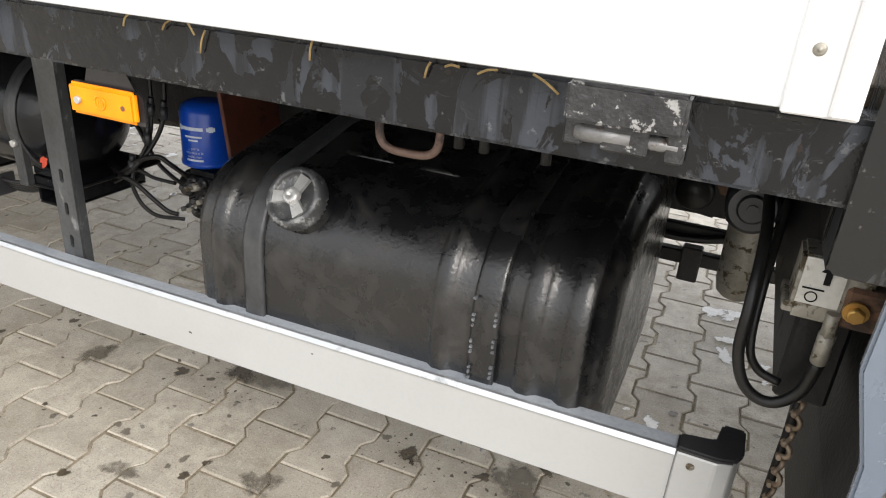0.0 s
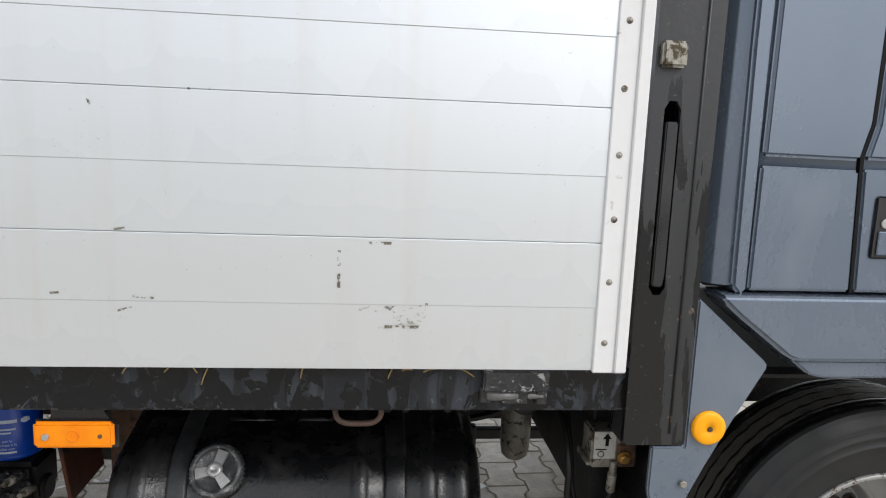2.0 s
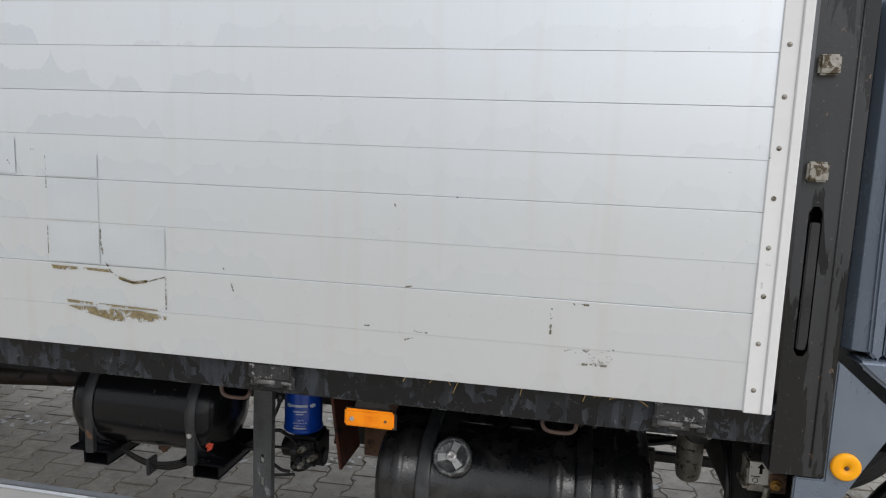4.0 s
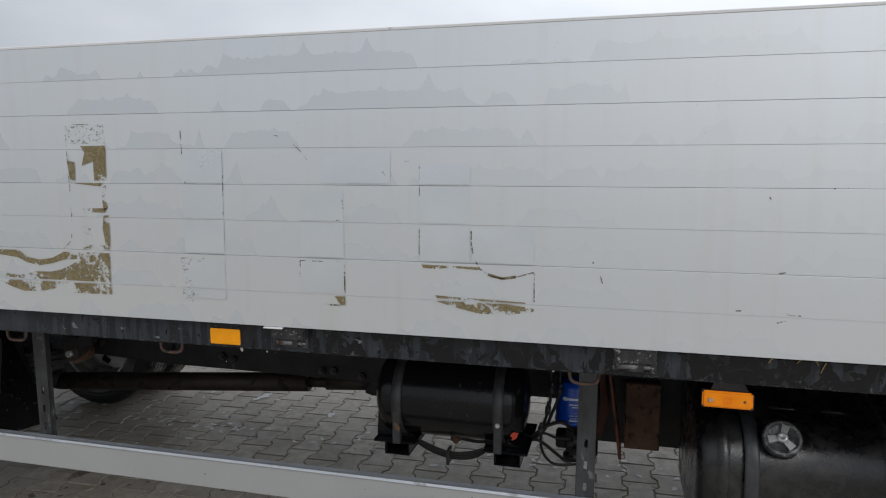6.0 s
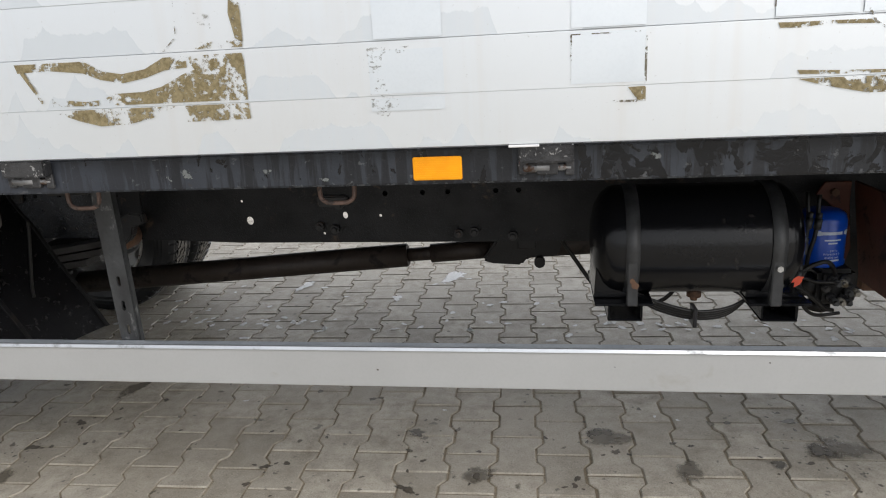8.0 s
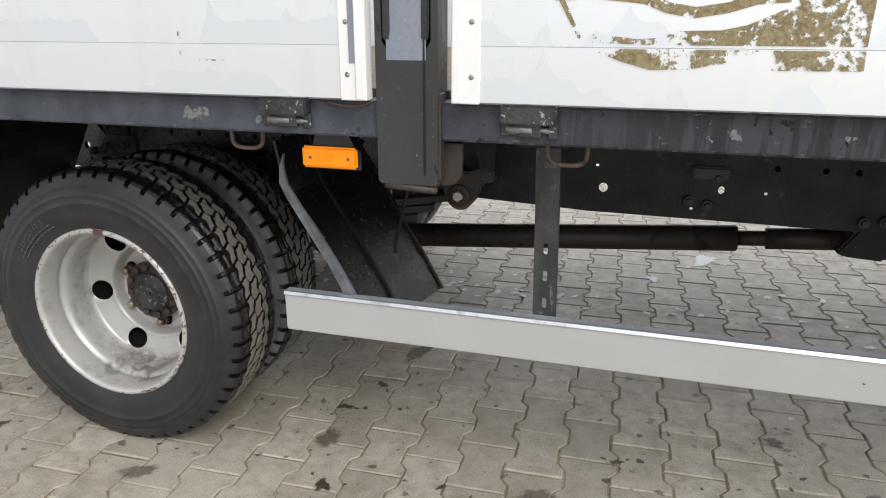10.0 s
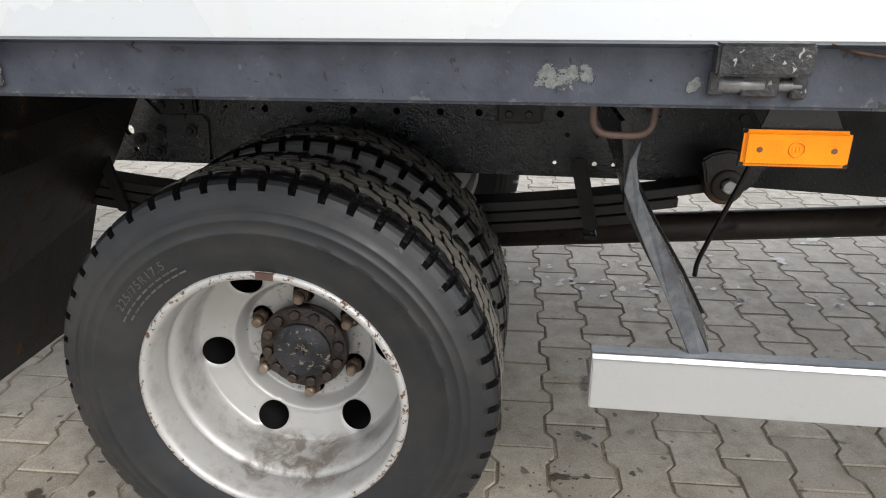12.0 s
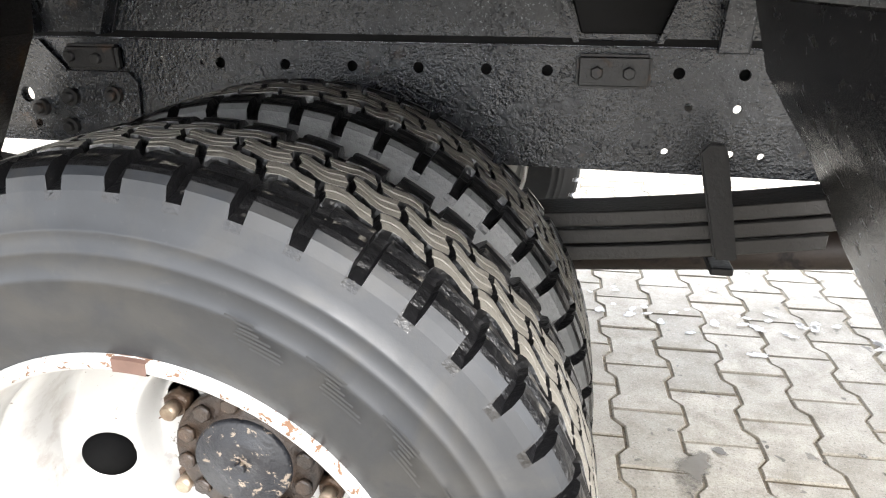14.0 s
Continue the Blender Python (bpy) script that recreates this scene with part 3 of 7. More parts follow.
def rod(bm, p0, p1, r, seg=16, r2=None, bev=0.0):
    """A round bar from p0 to p1."""
    p0, p1 = Vector(p0), Vector(p1)
    d = p1 - p0
    t = bmesh.new()
    bmesh.ops.create_cone(t, cap_ends=True, segments=seg, radius1=r, radius2=r if r2 is None else r2, depth=d.length,
                          matrix=Matrix.Translation((p0 + p1) / 2) @ d.to_track_quat("Z", "Y").to_matrix().to_4x4())
    if bev:
        es = [e for e in t.edges if any(len(f.verts) > 4 for f in e.link_faces)]
        bmesh.ops.bevel(t, geom=es, offset=bev, segments=2, affect="EDGES")
    for f in t.faces:
        f.smooth = len(f.verts) == 4
    merge(bm, t)


def lathe(bm, prof, cx, cy, cz, axis="y", seg=48, close=False):
    """Turns a profile of (radius, along) about an axis through the centre."""
    rings = []
    for r, a in prof:
        ring = []
        for i in range(seg):
            w = 2 * math.pi * i / seg
            c, s = r * math.cos(w), r * math.sin(w)
            p = {"y": (cx + c, cy + a, cz + s), "x": (cx + a, cy + c, cz + s), "z": (cx + c, cy + s, cz + a)}[axis]
            ring.append(bm.verts.new(p))
        rings.append(ring)
    fs = []
    for a, b in zip(rings, rings[1:]):
        for i in range(seg):
            fs.append(bm.faces.new((a[i], a[(i + 1) % seg], b[(i + 1) % seg], b[i])))
    if close:
        fs.append(bm.faces.new(rings[0]))
        fs.append(bm.faces.new(rings[-1][::-1]))
    for f in fs:
        f.smooth = True
    bmesh.ops.recalc_face_normals(bm, faces=fs)


def smooth_path(pts, n=6):
    """Catmull-Rom points through pts."""
    P = [Vector(p) for p in pts]
    P = [P[0] * 2 - P[1]] + P + [P[-1] * 2 - P[-2]]
    out = []
    for i in range(1, len(P) - 2):
        a, b, c, d = P[i - 1:i + 3]
        for k in range(n):
            t = k / n
            out.append(0.5 * ((2 * b) + (c - a) * t + (2 * a - 5 * b + 4 * c - d) * t * t + (3 * b - a - 3 * c + d) * t ** 3))
    out.append(P[-2])
    return out


def tube(bm, pts, r, seg=8, n=6):
    """A bent round tube."""
    P = smooth_path(pts, n) if n > 1 else [Vector(p) for p in pts]
    rings = []
    up = Vector((0.31, 0.17, 0.93))
    for i, p in enumerate(P):
        d = (P[min(i + 1, len(P) - 1)] - P[max(i - 1, 0)]).normalized()
        s = d.cross(up)
        if s.length < 1e-3:
            s = d.cross(Vector((1, 0, 0)))
        s.normalize()
        u = s.cross(d).normalized()
        up = u
        rings.append([bm.verts.new(p + r * (math.cos(2 * math.pi * k / seg) * s + math.sin(2 * math.pi * k / seg) * u)) for k in range(seg)])
    fs = []
    for a, b in zip(rings, rings[1:]):
        for k in range(seg):
            fs.append(bm.faces.new((a[k], a[(k + 1) % seg], b[(k + 1) % seg], b[k])))
    fs.append(bm.faces.new(rings[0]))
    fs.append(bm.faces.new(rings[-1][::-1]))
    for f in fs[:-2]:
        f.smooth = True
    bmesh.ops.recalc_face_normals(bm, faces=fs)


def circle(cx, cz, r, n=14, sy=1.0):
    return [(cx + r * math.cos(2 * math.pi * i / n), cz + sy * r * math.sin(2 * math.pi * i / n)) for i in range(n)]


def plate(bm, outer, holes, y0, y1):
    """An upright plate in the xz plane with real holes."""
    loops = [outer] + holes
    flat = [p for lp in loops for p in lp]
    tris = tessellate_polygon([[Vector((p[0], p[1], 0)) for p in lp] for lp in loops])
    a = [bm.verts.new((p[0], y0, p[1])) for p in flat]
    b = [bm.verts.new((p[0], y1, p[1])) for p in flat]
    fs = []
    for t in tris:
        fs.append(bm.faces.new([a[i] for i in t]))
        fs.append(bm.faces.new([b[i] for i in t][::-1]))
    k = 0
    for lp in loops:
        n = len(lp)
        for i in range(n):
            j = (i + 1) % n
            fs.append(bm.faces.new((a[k + i], a[k + j], b[k + j], b[k + i])))
        k += n
    bmesh.ops.recalc_face_normals(bm, faces=fs)


def mesh_of(name, bm, material):
    me = bpy.data.meshes.new(name)
    bm.to_mesh(me)
    bm.free()
    me.materials.append(material)
    return me


def part(name, bm, material, parent, label="", at=None):
    """One mesh object under a thing or a part."""
    me = mesh_of(name, bm, material) if isinstance(bm, bmesh.types.BMesh) else bm
    ob = new(name, me)
    ob.parent = parent
    if at is not None:
        ob.matrix_local = at
    return tagged(ob, label=label)


def letters(text, size, spacing=1.0):
    """Flat letters as (vertices, faces), lying in xy with their base at y = 0."""
    cu = bpy.data.curves.new("letters", "FONT")
    cu.body, cu.size, cu.resolution_u = text, size, 3
    cu.space_character = spacing
    cu.align_x = "CENTER"
    tmp = bpy.data.objects.new("letters", cu)
    me = bpy.data.meshes.new_from_object(tmp)
    vs, fs = [v.co.copy() for v in me.vertices], [tuple(p.vertices) for p in me.polygons]
    bpy.data.objects.remove(tmp)
    bpy.data.curves.remove(cu)
    bpy.data.meshes.remove(me)
    return vs, fs


def blob(bm, cx, cy, z, rx, ry, seed, turn=0.0, n=22, ragged=0.3, plane="z"):
    """A flat ragged patch; UV v is 0 at the rim and 1 in the middle."""
    rnd = random.Random(seed)
    uv = bm.loops.layers.uv.verify()
    ph = [rnd.uniform(0, 6.28) for _ in range(4)]
    mid, ring = [], []

    def put(u, v):
        c, s = math.cos(turn), math.sin(turn)
        a, b = cx + u * c - v * s, cy + u * s + v * c
        return bm.verts.new((a, b, z) if plane == "z" else (a, z, b))
    for i in range(n):
        w = 2 * math.pi * i / n
        k = 1 + ragged * (0.5 * math.sin(2 * w + ph[0]) + 0.35 * math.sin(3 * w + ph[1]) + 0.25 * math.sin(5 * w + ph[2]) + 0.3 * rnd.uniform(-1, 1))
        ring.append(put(rx * k * math.cos(w), ry * k * math.sin(w)))
        mid.append(put(0.5 * rx * k * math.cos(w), 0.5 * ry * k * math.sin(w)))
    c = put(0, 0)
    for i in range(n):
        j = (i + 1) % n
        f = bm.faces.new((ring[i], ring[j], mid[j], mid[i]))
        for lp, v in zip(f.loops, (0, 0, 0.8, 0.8)):
            lp[uv].uv = (0, v)
        f = bm.faces.new((mid[i], mid[j], c))
        for lp, v in zip(f.loops, (0.8, 0.8, 1)):
            lp[uv].uv = (0, v)


def patch(bm, pts, y, inset=0.35):
    """A flat upright patch on the panel, from (x, z) points round a fairly convex shape."""
    uv = bm.loops.layers.uv.verify()
    a = [bm.verts.new((p[0], y, p[1])) for p in pts]
    tris = tessellate_polygon([[Vector((p[0], p[1], 0)) for p in pts]])
    for t in tris:
        f = bm.faces.new([a[i] for i in t])
        for lp in f.loops:
            lp[uv].uv = (0, 0.75)


def strip(bm, pts, width, y):
    """A thin line on the panel along (x, z) points."""
    uv = bm.loops.layers.uv.verify()
    P = [Vector((p[0], p[1])) for p in pts]
    rows = []
    for i, p in enumerate(P):
        d = (P[min(i + 1, len(P) - 1)] - P[max(i - 1, 0)]).normalized()
        n = Vector((-d.y, d.x)) * width / 2
        rows.append((bm.verts.new((p.x + n.x, y, p.y + n.y)), bm.verts.new((p.x - n.x, y, p.y - n.y))))
    for a, b in zip(rows, rows[1:]):
        f = bm.faces.new((a[0], a[1], b[1], b[0]))
        for lp in f.loops:
            lp[uv].uv = (0, 0.6)


def band(bm, top, bot, y):
    """A patch between an upper and a lower edge, both with the same number of (x, z) points."""
    uv = bm.loops.layers.uv.verify()
    a = [bm.verts.new((p[0], y, p[1])) for p in top]
    b = [bm.verts.new((p[0], y, p[1])) for p in bot]
    for i in range(len(a) - 1):
        f = bm.faces.new((a[i], b[i], b[i + 1], a[i + 1]))
        for lp in f.loops:
            lp[uv].uv = (0, 0.7)


# ---------------------------------------------------------------- the truck: body
PY = 0.833      # outer face of the drop sides
BY = 0.862      # outer face of the side beam
FY = 1.654      # outer face of the chassis rail
MIDY = 2.05     # the truck's centre line
Z0, PITCH = 1.017, 0.0969

truck = tagged(new("truck"), "white dropside flatbed truck with grey-blue cab and black chassis", "truck")
truck.location = (0, 0, 0)

# side beams
for side in (0, 1):
    bm = bmesh.new()
    y0, y1 = (BY, BY + 0.07) if side == 0 else (2 * MIDY - BY - 0.07, 2 * MIDY - BY)
    box(bm, -6.4, 0.16, y0, y1, 0.942, 1.012, 0.004, 2)
    part("side_beam", bm, M_BEAM, truck, "black painted steel beam with dried water marks and chips")

# deck boards
for i in range(14):
    bm = bmesh.new()
    y = 0.94 + i * 0.16
    box(bm, -6.38, 0.12, y, y + 0.156, 1.0, 1.028, 0.002)
    part("deck_board", bm, M_WOOD, truck, "weathered wooden deck board")

bm = bmesh.new()
box(bm, -6.37, 0.11, BY + 0.075, 2 * MIDY - BY - 0.075, 0.984, 0.9985)
part("floor_underside", bm, M_UNDER, truck, "black underside of the load floor")

# cross members and subframe
for i in range(12):
    x = -0.25 - i * 0.54
    bm = bmesh.new()
    prism(bm, [(x, 0.90), (x + 0.06, 0.90), (x + 0.06, 0.908), (x + 0.008, 0.908), (x + 0.008, 0.975), (x + 0.06, 0.975), (x + 0.06, 0.983), (x, 0.983)], "y", FY + 0.09, 2 * MIDY - FY - 0.09)
    part("cross_member", bm, M_UNDER, truck)
for s in (-1, 1):
    yc = FY + 0.05 if s < 0 else 2 * MIDY - FY - 0.05
    bm = bmesh.new()
    box(bm, -6.3, 0.1, yc - 0.03, yc + 0.03, 0.829, 0.899, 0.004)
    part("subframe_rail", bm, M_UNDER, truck)


def drop_side(x_front, x_rear, far=False):
    """One hinged side of eight planks between two upright edge profiles."""
    y0, y1 = (PY, PY + 0.025) if not far else (2 * MIDY - PY - 0.025, 2 * MIDY - PY)
    bm = bmesh.new()
    box(bm, x_rear + 0.01, x_front - 0.01, y0 + 0.006, y1, Z0 + 0.004, Z0 + 8 * PITCH - 0.003, 0.0)
    ob = part("drop_side", bm, M_TRIM, truck, "white aluminium drop side with ghost marks of removed lettering")
    me = None
    for k in range(8):
        if me is None:
            bm = bmesh.new()
            box(bm, x_rear + 0.045, x_front - 0.045, y0 + 0.0005, y0 + 0.0055, 0.0003, PITCH - 0.0003, 0.0006)
            me = mesh_of("plank", bm, M_PANEL)
        pl = part("plank", me, M_PANEL, ob, at=Matrix.Translation((0, 0.0 if k % 2 else 0.0008, Z0 + k * PITCH + (0.0006 if k % 2 == 0 else 0.0))))
    for x, s in ((x_front, -1), (x_rear, 1)):
        bm = bmesh.new()
        xa, xb = sorted((x, x + s * 0.052))
        box(bm, xa, xb, y0 - 0.0035, y1 + 0.003, Z0 - 0.002, Z0 + 8 * PITCH + 0.002, 0.0015)
        xa, xb = sorted((x + s * 0.002, x + s * 0.02))
        box(bm, xa, xb, y0 - 0.008, y0 - 0.002, Z0 - 0.001, Z0 + 8 * PITCH + 0.001, 0.002)
        part("edge_profile", bm, M_TRIM, ob, "white folded edge profile")
        for j in range(8):
            bm = bmesh.new()
            z = Z0 + 0.045 + j * 0.0925
            lathe(bm, [(0.0001, -0.0030), (0.0014, -0.003), (0.0016, -0.0012), (0.0026, -0.0014), (0.0048, -0.0004), (0.005, 0.001)], x + s * 0.037, y0 - 0.0036, z, "y", 14)
            part("rivet", bm, M_ALU, ob)
    bm = bmesh.new()
    box(bm, x_rear, x_front, y0 - 0.001, y1 + 0.001, Z0 + 8 * PITCH - 0.004, Z0 + 8 * PITCH + 0.005, 0.002)
    part("top_profile", bm, M_TRIM, ob)
    return ob


side_main = drop_side(0.053, -3.103)
side_rear = drop_side(-3.264, -6.30)
side_far = drop_side(0.057, -6.30, True)


def side_post(x0, x1, taped, zt=1.80):
    """An upright stake with long slots that hold the latch handles."""
    y0, y1 = 0.850, 0.915
    z0 = 0.857 if taped else 0.891
    bm = bmesh.new()
    xm = (x0 + x1) / 2
    w = x1 - x0
    slots = []
    for dx in ((-0.018,) if not taped else (-0.036, 0.036)):
        a, b, lo, hi = xm + dx - 0.0125, xm + dx + 0.0125, 1.132, 1.42
        if taped:
            a, b, lo, hi = xm + dx - 0.011, xm + dx + 0.011, 1.11, 1.40
        cap = [(b, hi - 0.012), (b - 0.007, hi), (a + 0.007, hi), (a, hi - 0.012)]
        slots.append([(a, lo + 0.012), (a + 0.007, lo), (b - 0.007, lo), (b, lo + 0.012)] + cap)
    outer = [(x0, z0 + 0.006), (x0 + 0.006, z0), (x1 - 0.006, z0), (x1, z0 + 0.006), (x1, zt), (x0, zt)]
    plate(bm, outer, slots, y0, y0 + 0.006)
    post = part("side_post", bm, M_POST, truck, "dark grey steel stake post with latch slots")
    for xa, xb, ya in ((x0, x0 + 0.005, y0 + 0.0065), (x1 - 0.005, x1, y0 + 0.0065), (x0 + 0.006, x1 - 0.006, y1 - 0.012)):
        bm = bmesh.new()
        box(bm, xa, xb, ya, y1, z0 + 0.001, zt)
        part("post_flange", bm, M_POST, post)
    bm = bmesh.new()
    rod(bm, (x1 - 0.026, y0 - 0.001, z0 + 0.02), (x1 - 0.026, y0 - 0.001, zt), 0.002, 8)
    part("post_ridge", bm, M_POST, post)
    for sl in slots:
        a, b = sl[0][0], sl[2][0] + 0.007
        lo, hi = sl[1][1], max(p[1] for p in sl)
        bm = bmesh.new()
        prism(bm, [(a + 0.003, lo + 0.014), (b - 0.006, lo + 0.012), (b - 0.003, lo + 0.03), (b - 0.003, hi - 0.03), (a + 0.004, hi - 0.03)], "y", y0 - 0.003, y0 + 0.02, 0.002, 2)
        if not taped:
            for i in range(8):
                box(bm, xm - 0.0215, xm - 0.0145, y0 - 0.0036, y0 - 0.002, 1.205 + i * 0.006, 1.2085 + i * 0.006)
        part("latch_handle", bm, M_BLACKPL, post, "black latch handle")
    if not taped:
        bm = bmesh.new()
        box(bm, x0 + 0.006, x0 + 0.043, y0 - 0.012, y0 + 0.01, 1.466, 1.503, 0.004, 2)
        part("latch_hook", bm, M_ALU, post, "galvanised latch hook")
        bm = bmesh.new()
        box(bm, x0 + 0.006, x0 + 0.043, y0 - 0.012, y0 + 0.01, 1.658, 1.695, 0.004, 2)
        part("latch_hook", bm, M_ALU, post, "galvanised latch hook")
    bm = bmesh.new()
    box(bm, x0 + 0.012, x1 - 0.004 if taped else x1 + 0.03, y0 + 0.01, y1 + 0.03, z0 - 0.006, z0 + 0.05, 0.004)
    part("post_socket", bm, M_SOCKET, post, "rusty post socket")
    if taped:
        bm = bmesh.new()
        rod(bm, (x0 + 0.012, y0 + 0.006, z0 - 0.004), (x1 - 0.004, y0 + 0.006, z0 - 0.010), 0.0075, 12, bev=0.002)
        part("bottom_bar", bm, M_SOCKET, post, "rusty round bar under the post")
        bm = bmesh.new()
        prism(bm, [(x1 - 0.006, 0.935), (x1 + 0.037, 0.935), (x1 + 0.035, 0.868), (x1 + 0.022, 0.853), (x1 - 0.006, 0.848)], "y", 0.89, 0.905, 0.002)
        part("side_plate", bm, M_SOCKET, post, "dark rusty side plate")
        bm = bmesh.new()
        box(bm, x1 - 0.003, x1 + 0.004, y0 + 0.003, 0.885, z0 + 0.01, 1.03, 0.002)
        part("rusty_edge", bm, M_SOCKET, post, "rusty post edge")
        bm = bmesh.new()
        box(bm, x0 + 0.022, x1 - 0.022, y0 - 0.0012, y0 - 0.0002, 1.088, 1.5)
        part("tape", bm, M_TAPE, post, "grey-blue adhesive strip")
    return post


side_post(0.066, 0.166, False)
side_post(-3.253, -3.133, True)
bm = bmesh.new()
box(bm, -3.296, -3.2685, PY - 0.0052, PY - 0.0037, 1.083, 1.5)
part("tape", bm, M_TAPE, side_rear, "grey-blue adhesive strip")


def hinge(x):
    bm = bmesh.new()
    box(bm, x - 0.05, x + 0.05, PY + 0.004, PY + 0.03, 0.981, 1.0155, 0.003, 2)
    ob = part("hinge", bm, M_HINGE, truck, "worn scratched steel hinge")
    for xa, xb, ya, yb, za, zb in ((-0.052, -0.035, PY + 0.02, BY - 0.001, 0.958, 0.985), (0.035, 0.052, PY + 0.02, BY - 0.001, 0.955, 0.985), (-0.018, 0.022, PY + 0.018, PY + 0.034, 0.957, 0.983)):
        bm = bmesh.new()
        box(bm, x + xa, x + xb, ya, yb, za, zb, 0.002)
        part("hinge_knuckle", bm, M_HINGE, ob)
    bm = bmesh.new()
    rod(bm, (x - 0.042, PY + 0.026, 0.970), (x + 0.008, PY + 0.026, 0.970), 0.0095, 14, bev=0.0015)
    rod(bm, (x + 0.006, PY + 0.026, 0.970), (x + 0.046, PY + 0.026, 0.969), 0.0065, 12)
    part("hinge_pin", bm, M_PIN, ob, "worn bare hinge pin")
    return ob


for x in (-0.111, -0.985, -1.90, -2.965, -3.445, -4.405):
    hinge(x)


def rope_hook(x):
    bm = bmesh.new()
    y = 0.92
    tube(bm, [(x - 0.037, y, 0.955), (x - 0.037, y, 0.925), (x - 0.034, y - 0.001, 0.908), (x - 0.022, y - 0.002, 0.8995), (x, y - 0.002, 0.898), (x + 0.022, y - 0.002, 0.8995), (x + 0.034, y - 0.001, 0.908), (x + 0.037, y, 0.925), (x + 0.037, y, 0.955)], 0.0048, 8, 4)
    part("rope_hook", bm, M_LOOP, truck, "rusty bent-rod rope hook")


for x in (-0.347, -1.107, -2.327, -2.90, -3.577, -4.95):
    rope_hook(x)


def marker_light(xa, xb, za, zb, y, bolts):
    bm = bmesh.new()
    prism(bm, [(xa + 0.02, zb), (xa + 0.03, 0.944), (xb - 0.025, 0.944), (xb - 0.01, zb + 0.002), (xb + 0.004, zb - 0.008), (xb + 0.004, za - 0.003), (xa, za - 0.003), (xa, zb)], "y", y + 0.012, y + 0.016)
    ob = part("marker_light", bm, M_BLACKPL, truck, "amber side marker light on a black bracket")
    bm = bmesh.new()
    box(bm, xa, xb, y, y + 0.011, za, zb, 0.0045, 3)
    xm, zm = (xa + xb) / 2, (za + zb) / 2
    part("lens", bm, M_AMBER, ob, "amber plastic lens")
    bm = bmesh.new()
    lathe(bm, [(0.0095, -0.0002), (0.0095, -0.0014), (0.0082, -0.0014), (0.0082, -0.0002)], xm, y, zm, "y", 24)
    for i in range(3):
        box(bm, xm - 0.0055 + i * 0.004, xm - 0.0025 + i * 0.004, y - 0.001, y, zm - 0.003, zm + 0.003)
    part("lens_mark", bm, M_AMBER, ob)
    for i, x in enumerate((xa + 0.019, xb - 0.019)):
        bm = bmesh.new()
        rod(bm, (x, y + 0.002, zm - 0.001), (x, y - 0.004 if (bolts and i == 0) else y - 0.001, zm - 0.001), 0.0052 if (bolts and i == 0) else 0.0036, 6)
        part("bolt", bm, M_CHROME if (bolts and i == 0) else M_RUST, ob)
    return ob


marker_light(-0.824, -0.709, 0.875, 0.916, 0.880, True)
marker_light(-3.438, -3.316, 0.869, 0.913, 0.893, False)
bm = bmesh.new()
box(bm, -2.153, -2.058, BY - 0.005, BY - 0.0005, 0.951, 0.996, 0.002, 2)
refl = part("side_reflector", bm, M_REFLECTOR, truck, "flat amber reflector plate on the beam")
bm = bmesh.new()
for i in range(9):
    box(bm, -2.148, -2.063, BY - 0.0056, BY - 0.0048, 0.9545 + i * 0.0043, 0.9570 + i * 0.0043)
part("reflector_ribs", bm, M_REFLECTOR, refl)

# straws caught on the beam and a strip of white plastic
rnd = random.Random(4)
for x, dz, a in ((-0.62, 0, 0.7), (-0.585, 0, -0.9), (-0.43, -0.004, 1.35), (-0.30, -0.006, 1.2), (-0.275, 0.0, 0.1), (-0.24, 0.0, 0.3), (-0.185, -0.003, -0.5), (-0.57, -0.012, 1.2), (-1.02, 0, 0.4), (-0.68, -0.001, 0.9)):
    bm = bmesh.new()
    ln = rnd.uniform(0.014, 0.03)
    c, s = math.cos(a) * ln / 2, math.sin(a) * ln / 2
    y = BY - 0.003
    tube(bm, [(x - c, y, 1.008 + dz - s), (x, y - 0.002, 1.010 + dz), (x + c, y - 0.001, 1.008 + dz + s)], 0.0012, 5, 2)
    ob = new("straw", mesh_of("straw", bm, M_STRAW))
    tagged(ob, "dry yellow straw stuck on the wet black beam", "straw", "straws on the beam")
bm = bmesh.new()
box(bm, -1.968, -1.912, PY - 0.006, PY + 0.02, 1.0125, 1.0165, 0.001)
part("cover_strip", bm, M_TRIM, truck, "bent white strip end")

bm = bmesh.new()
tube(bm, [(-3.375, 0.858, 1.013), (-3.35, 0.856, 1.006), (-3.315, 0.855, 1.001), (-3.285, 0.855, 1.003), (-3.262, 0.856, 1.014)], 0.0016, 6, 4)
part("binding_wire", bm, M_RUST, truck, "bent rusty binding wire")

# scuffs on the beam
for i, (x, z, rx, rz) in enumerate(((-3.672, 0.975, 0.026, 0.019), (-3.650, 0.976, 0.024, 0.018), (-3.512, 0.968, 0.010, 0.012), (-2.62, 0.976, 0.018, 0.014), (-2.66, 0.967, 0.012, 0.010), (-2.45, 0.975, 0.022, 0.008), (-2.33, 0.957, 0.012, 0.007), (-1.7, 0.985, 0.015, 0.008), (-3.632, 0.980, 0.014, 0.014))):
    bm = bmesh.new()
    blob(bm, x, z, BY - 0.0008 - 0.0002 * i, rx, rz, 30 + i, 0, 24, 0.25, "y")
    part("scuff", bm, M_SCUFF, truck, "pale scuffed paint")


# ---------------------------------------------------------------- grime left by removed lettering
GY = PY - 0.0012


def grime(fn, *args, thin=False, faint=False):
    bm = bmesh.new()
    fn(bm, *args)
    return part("grime", bm, M_FAINT if faint else M_LINE if thin else M_GRIME, side_main, "brown dirt outline of removed lettering")


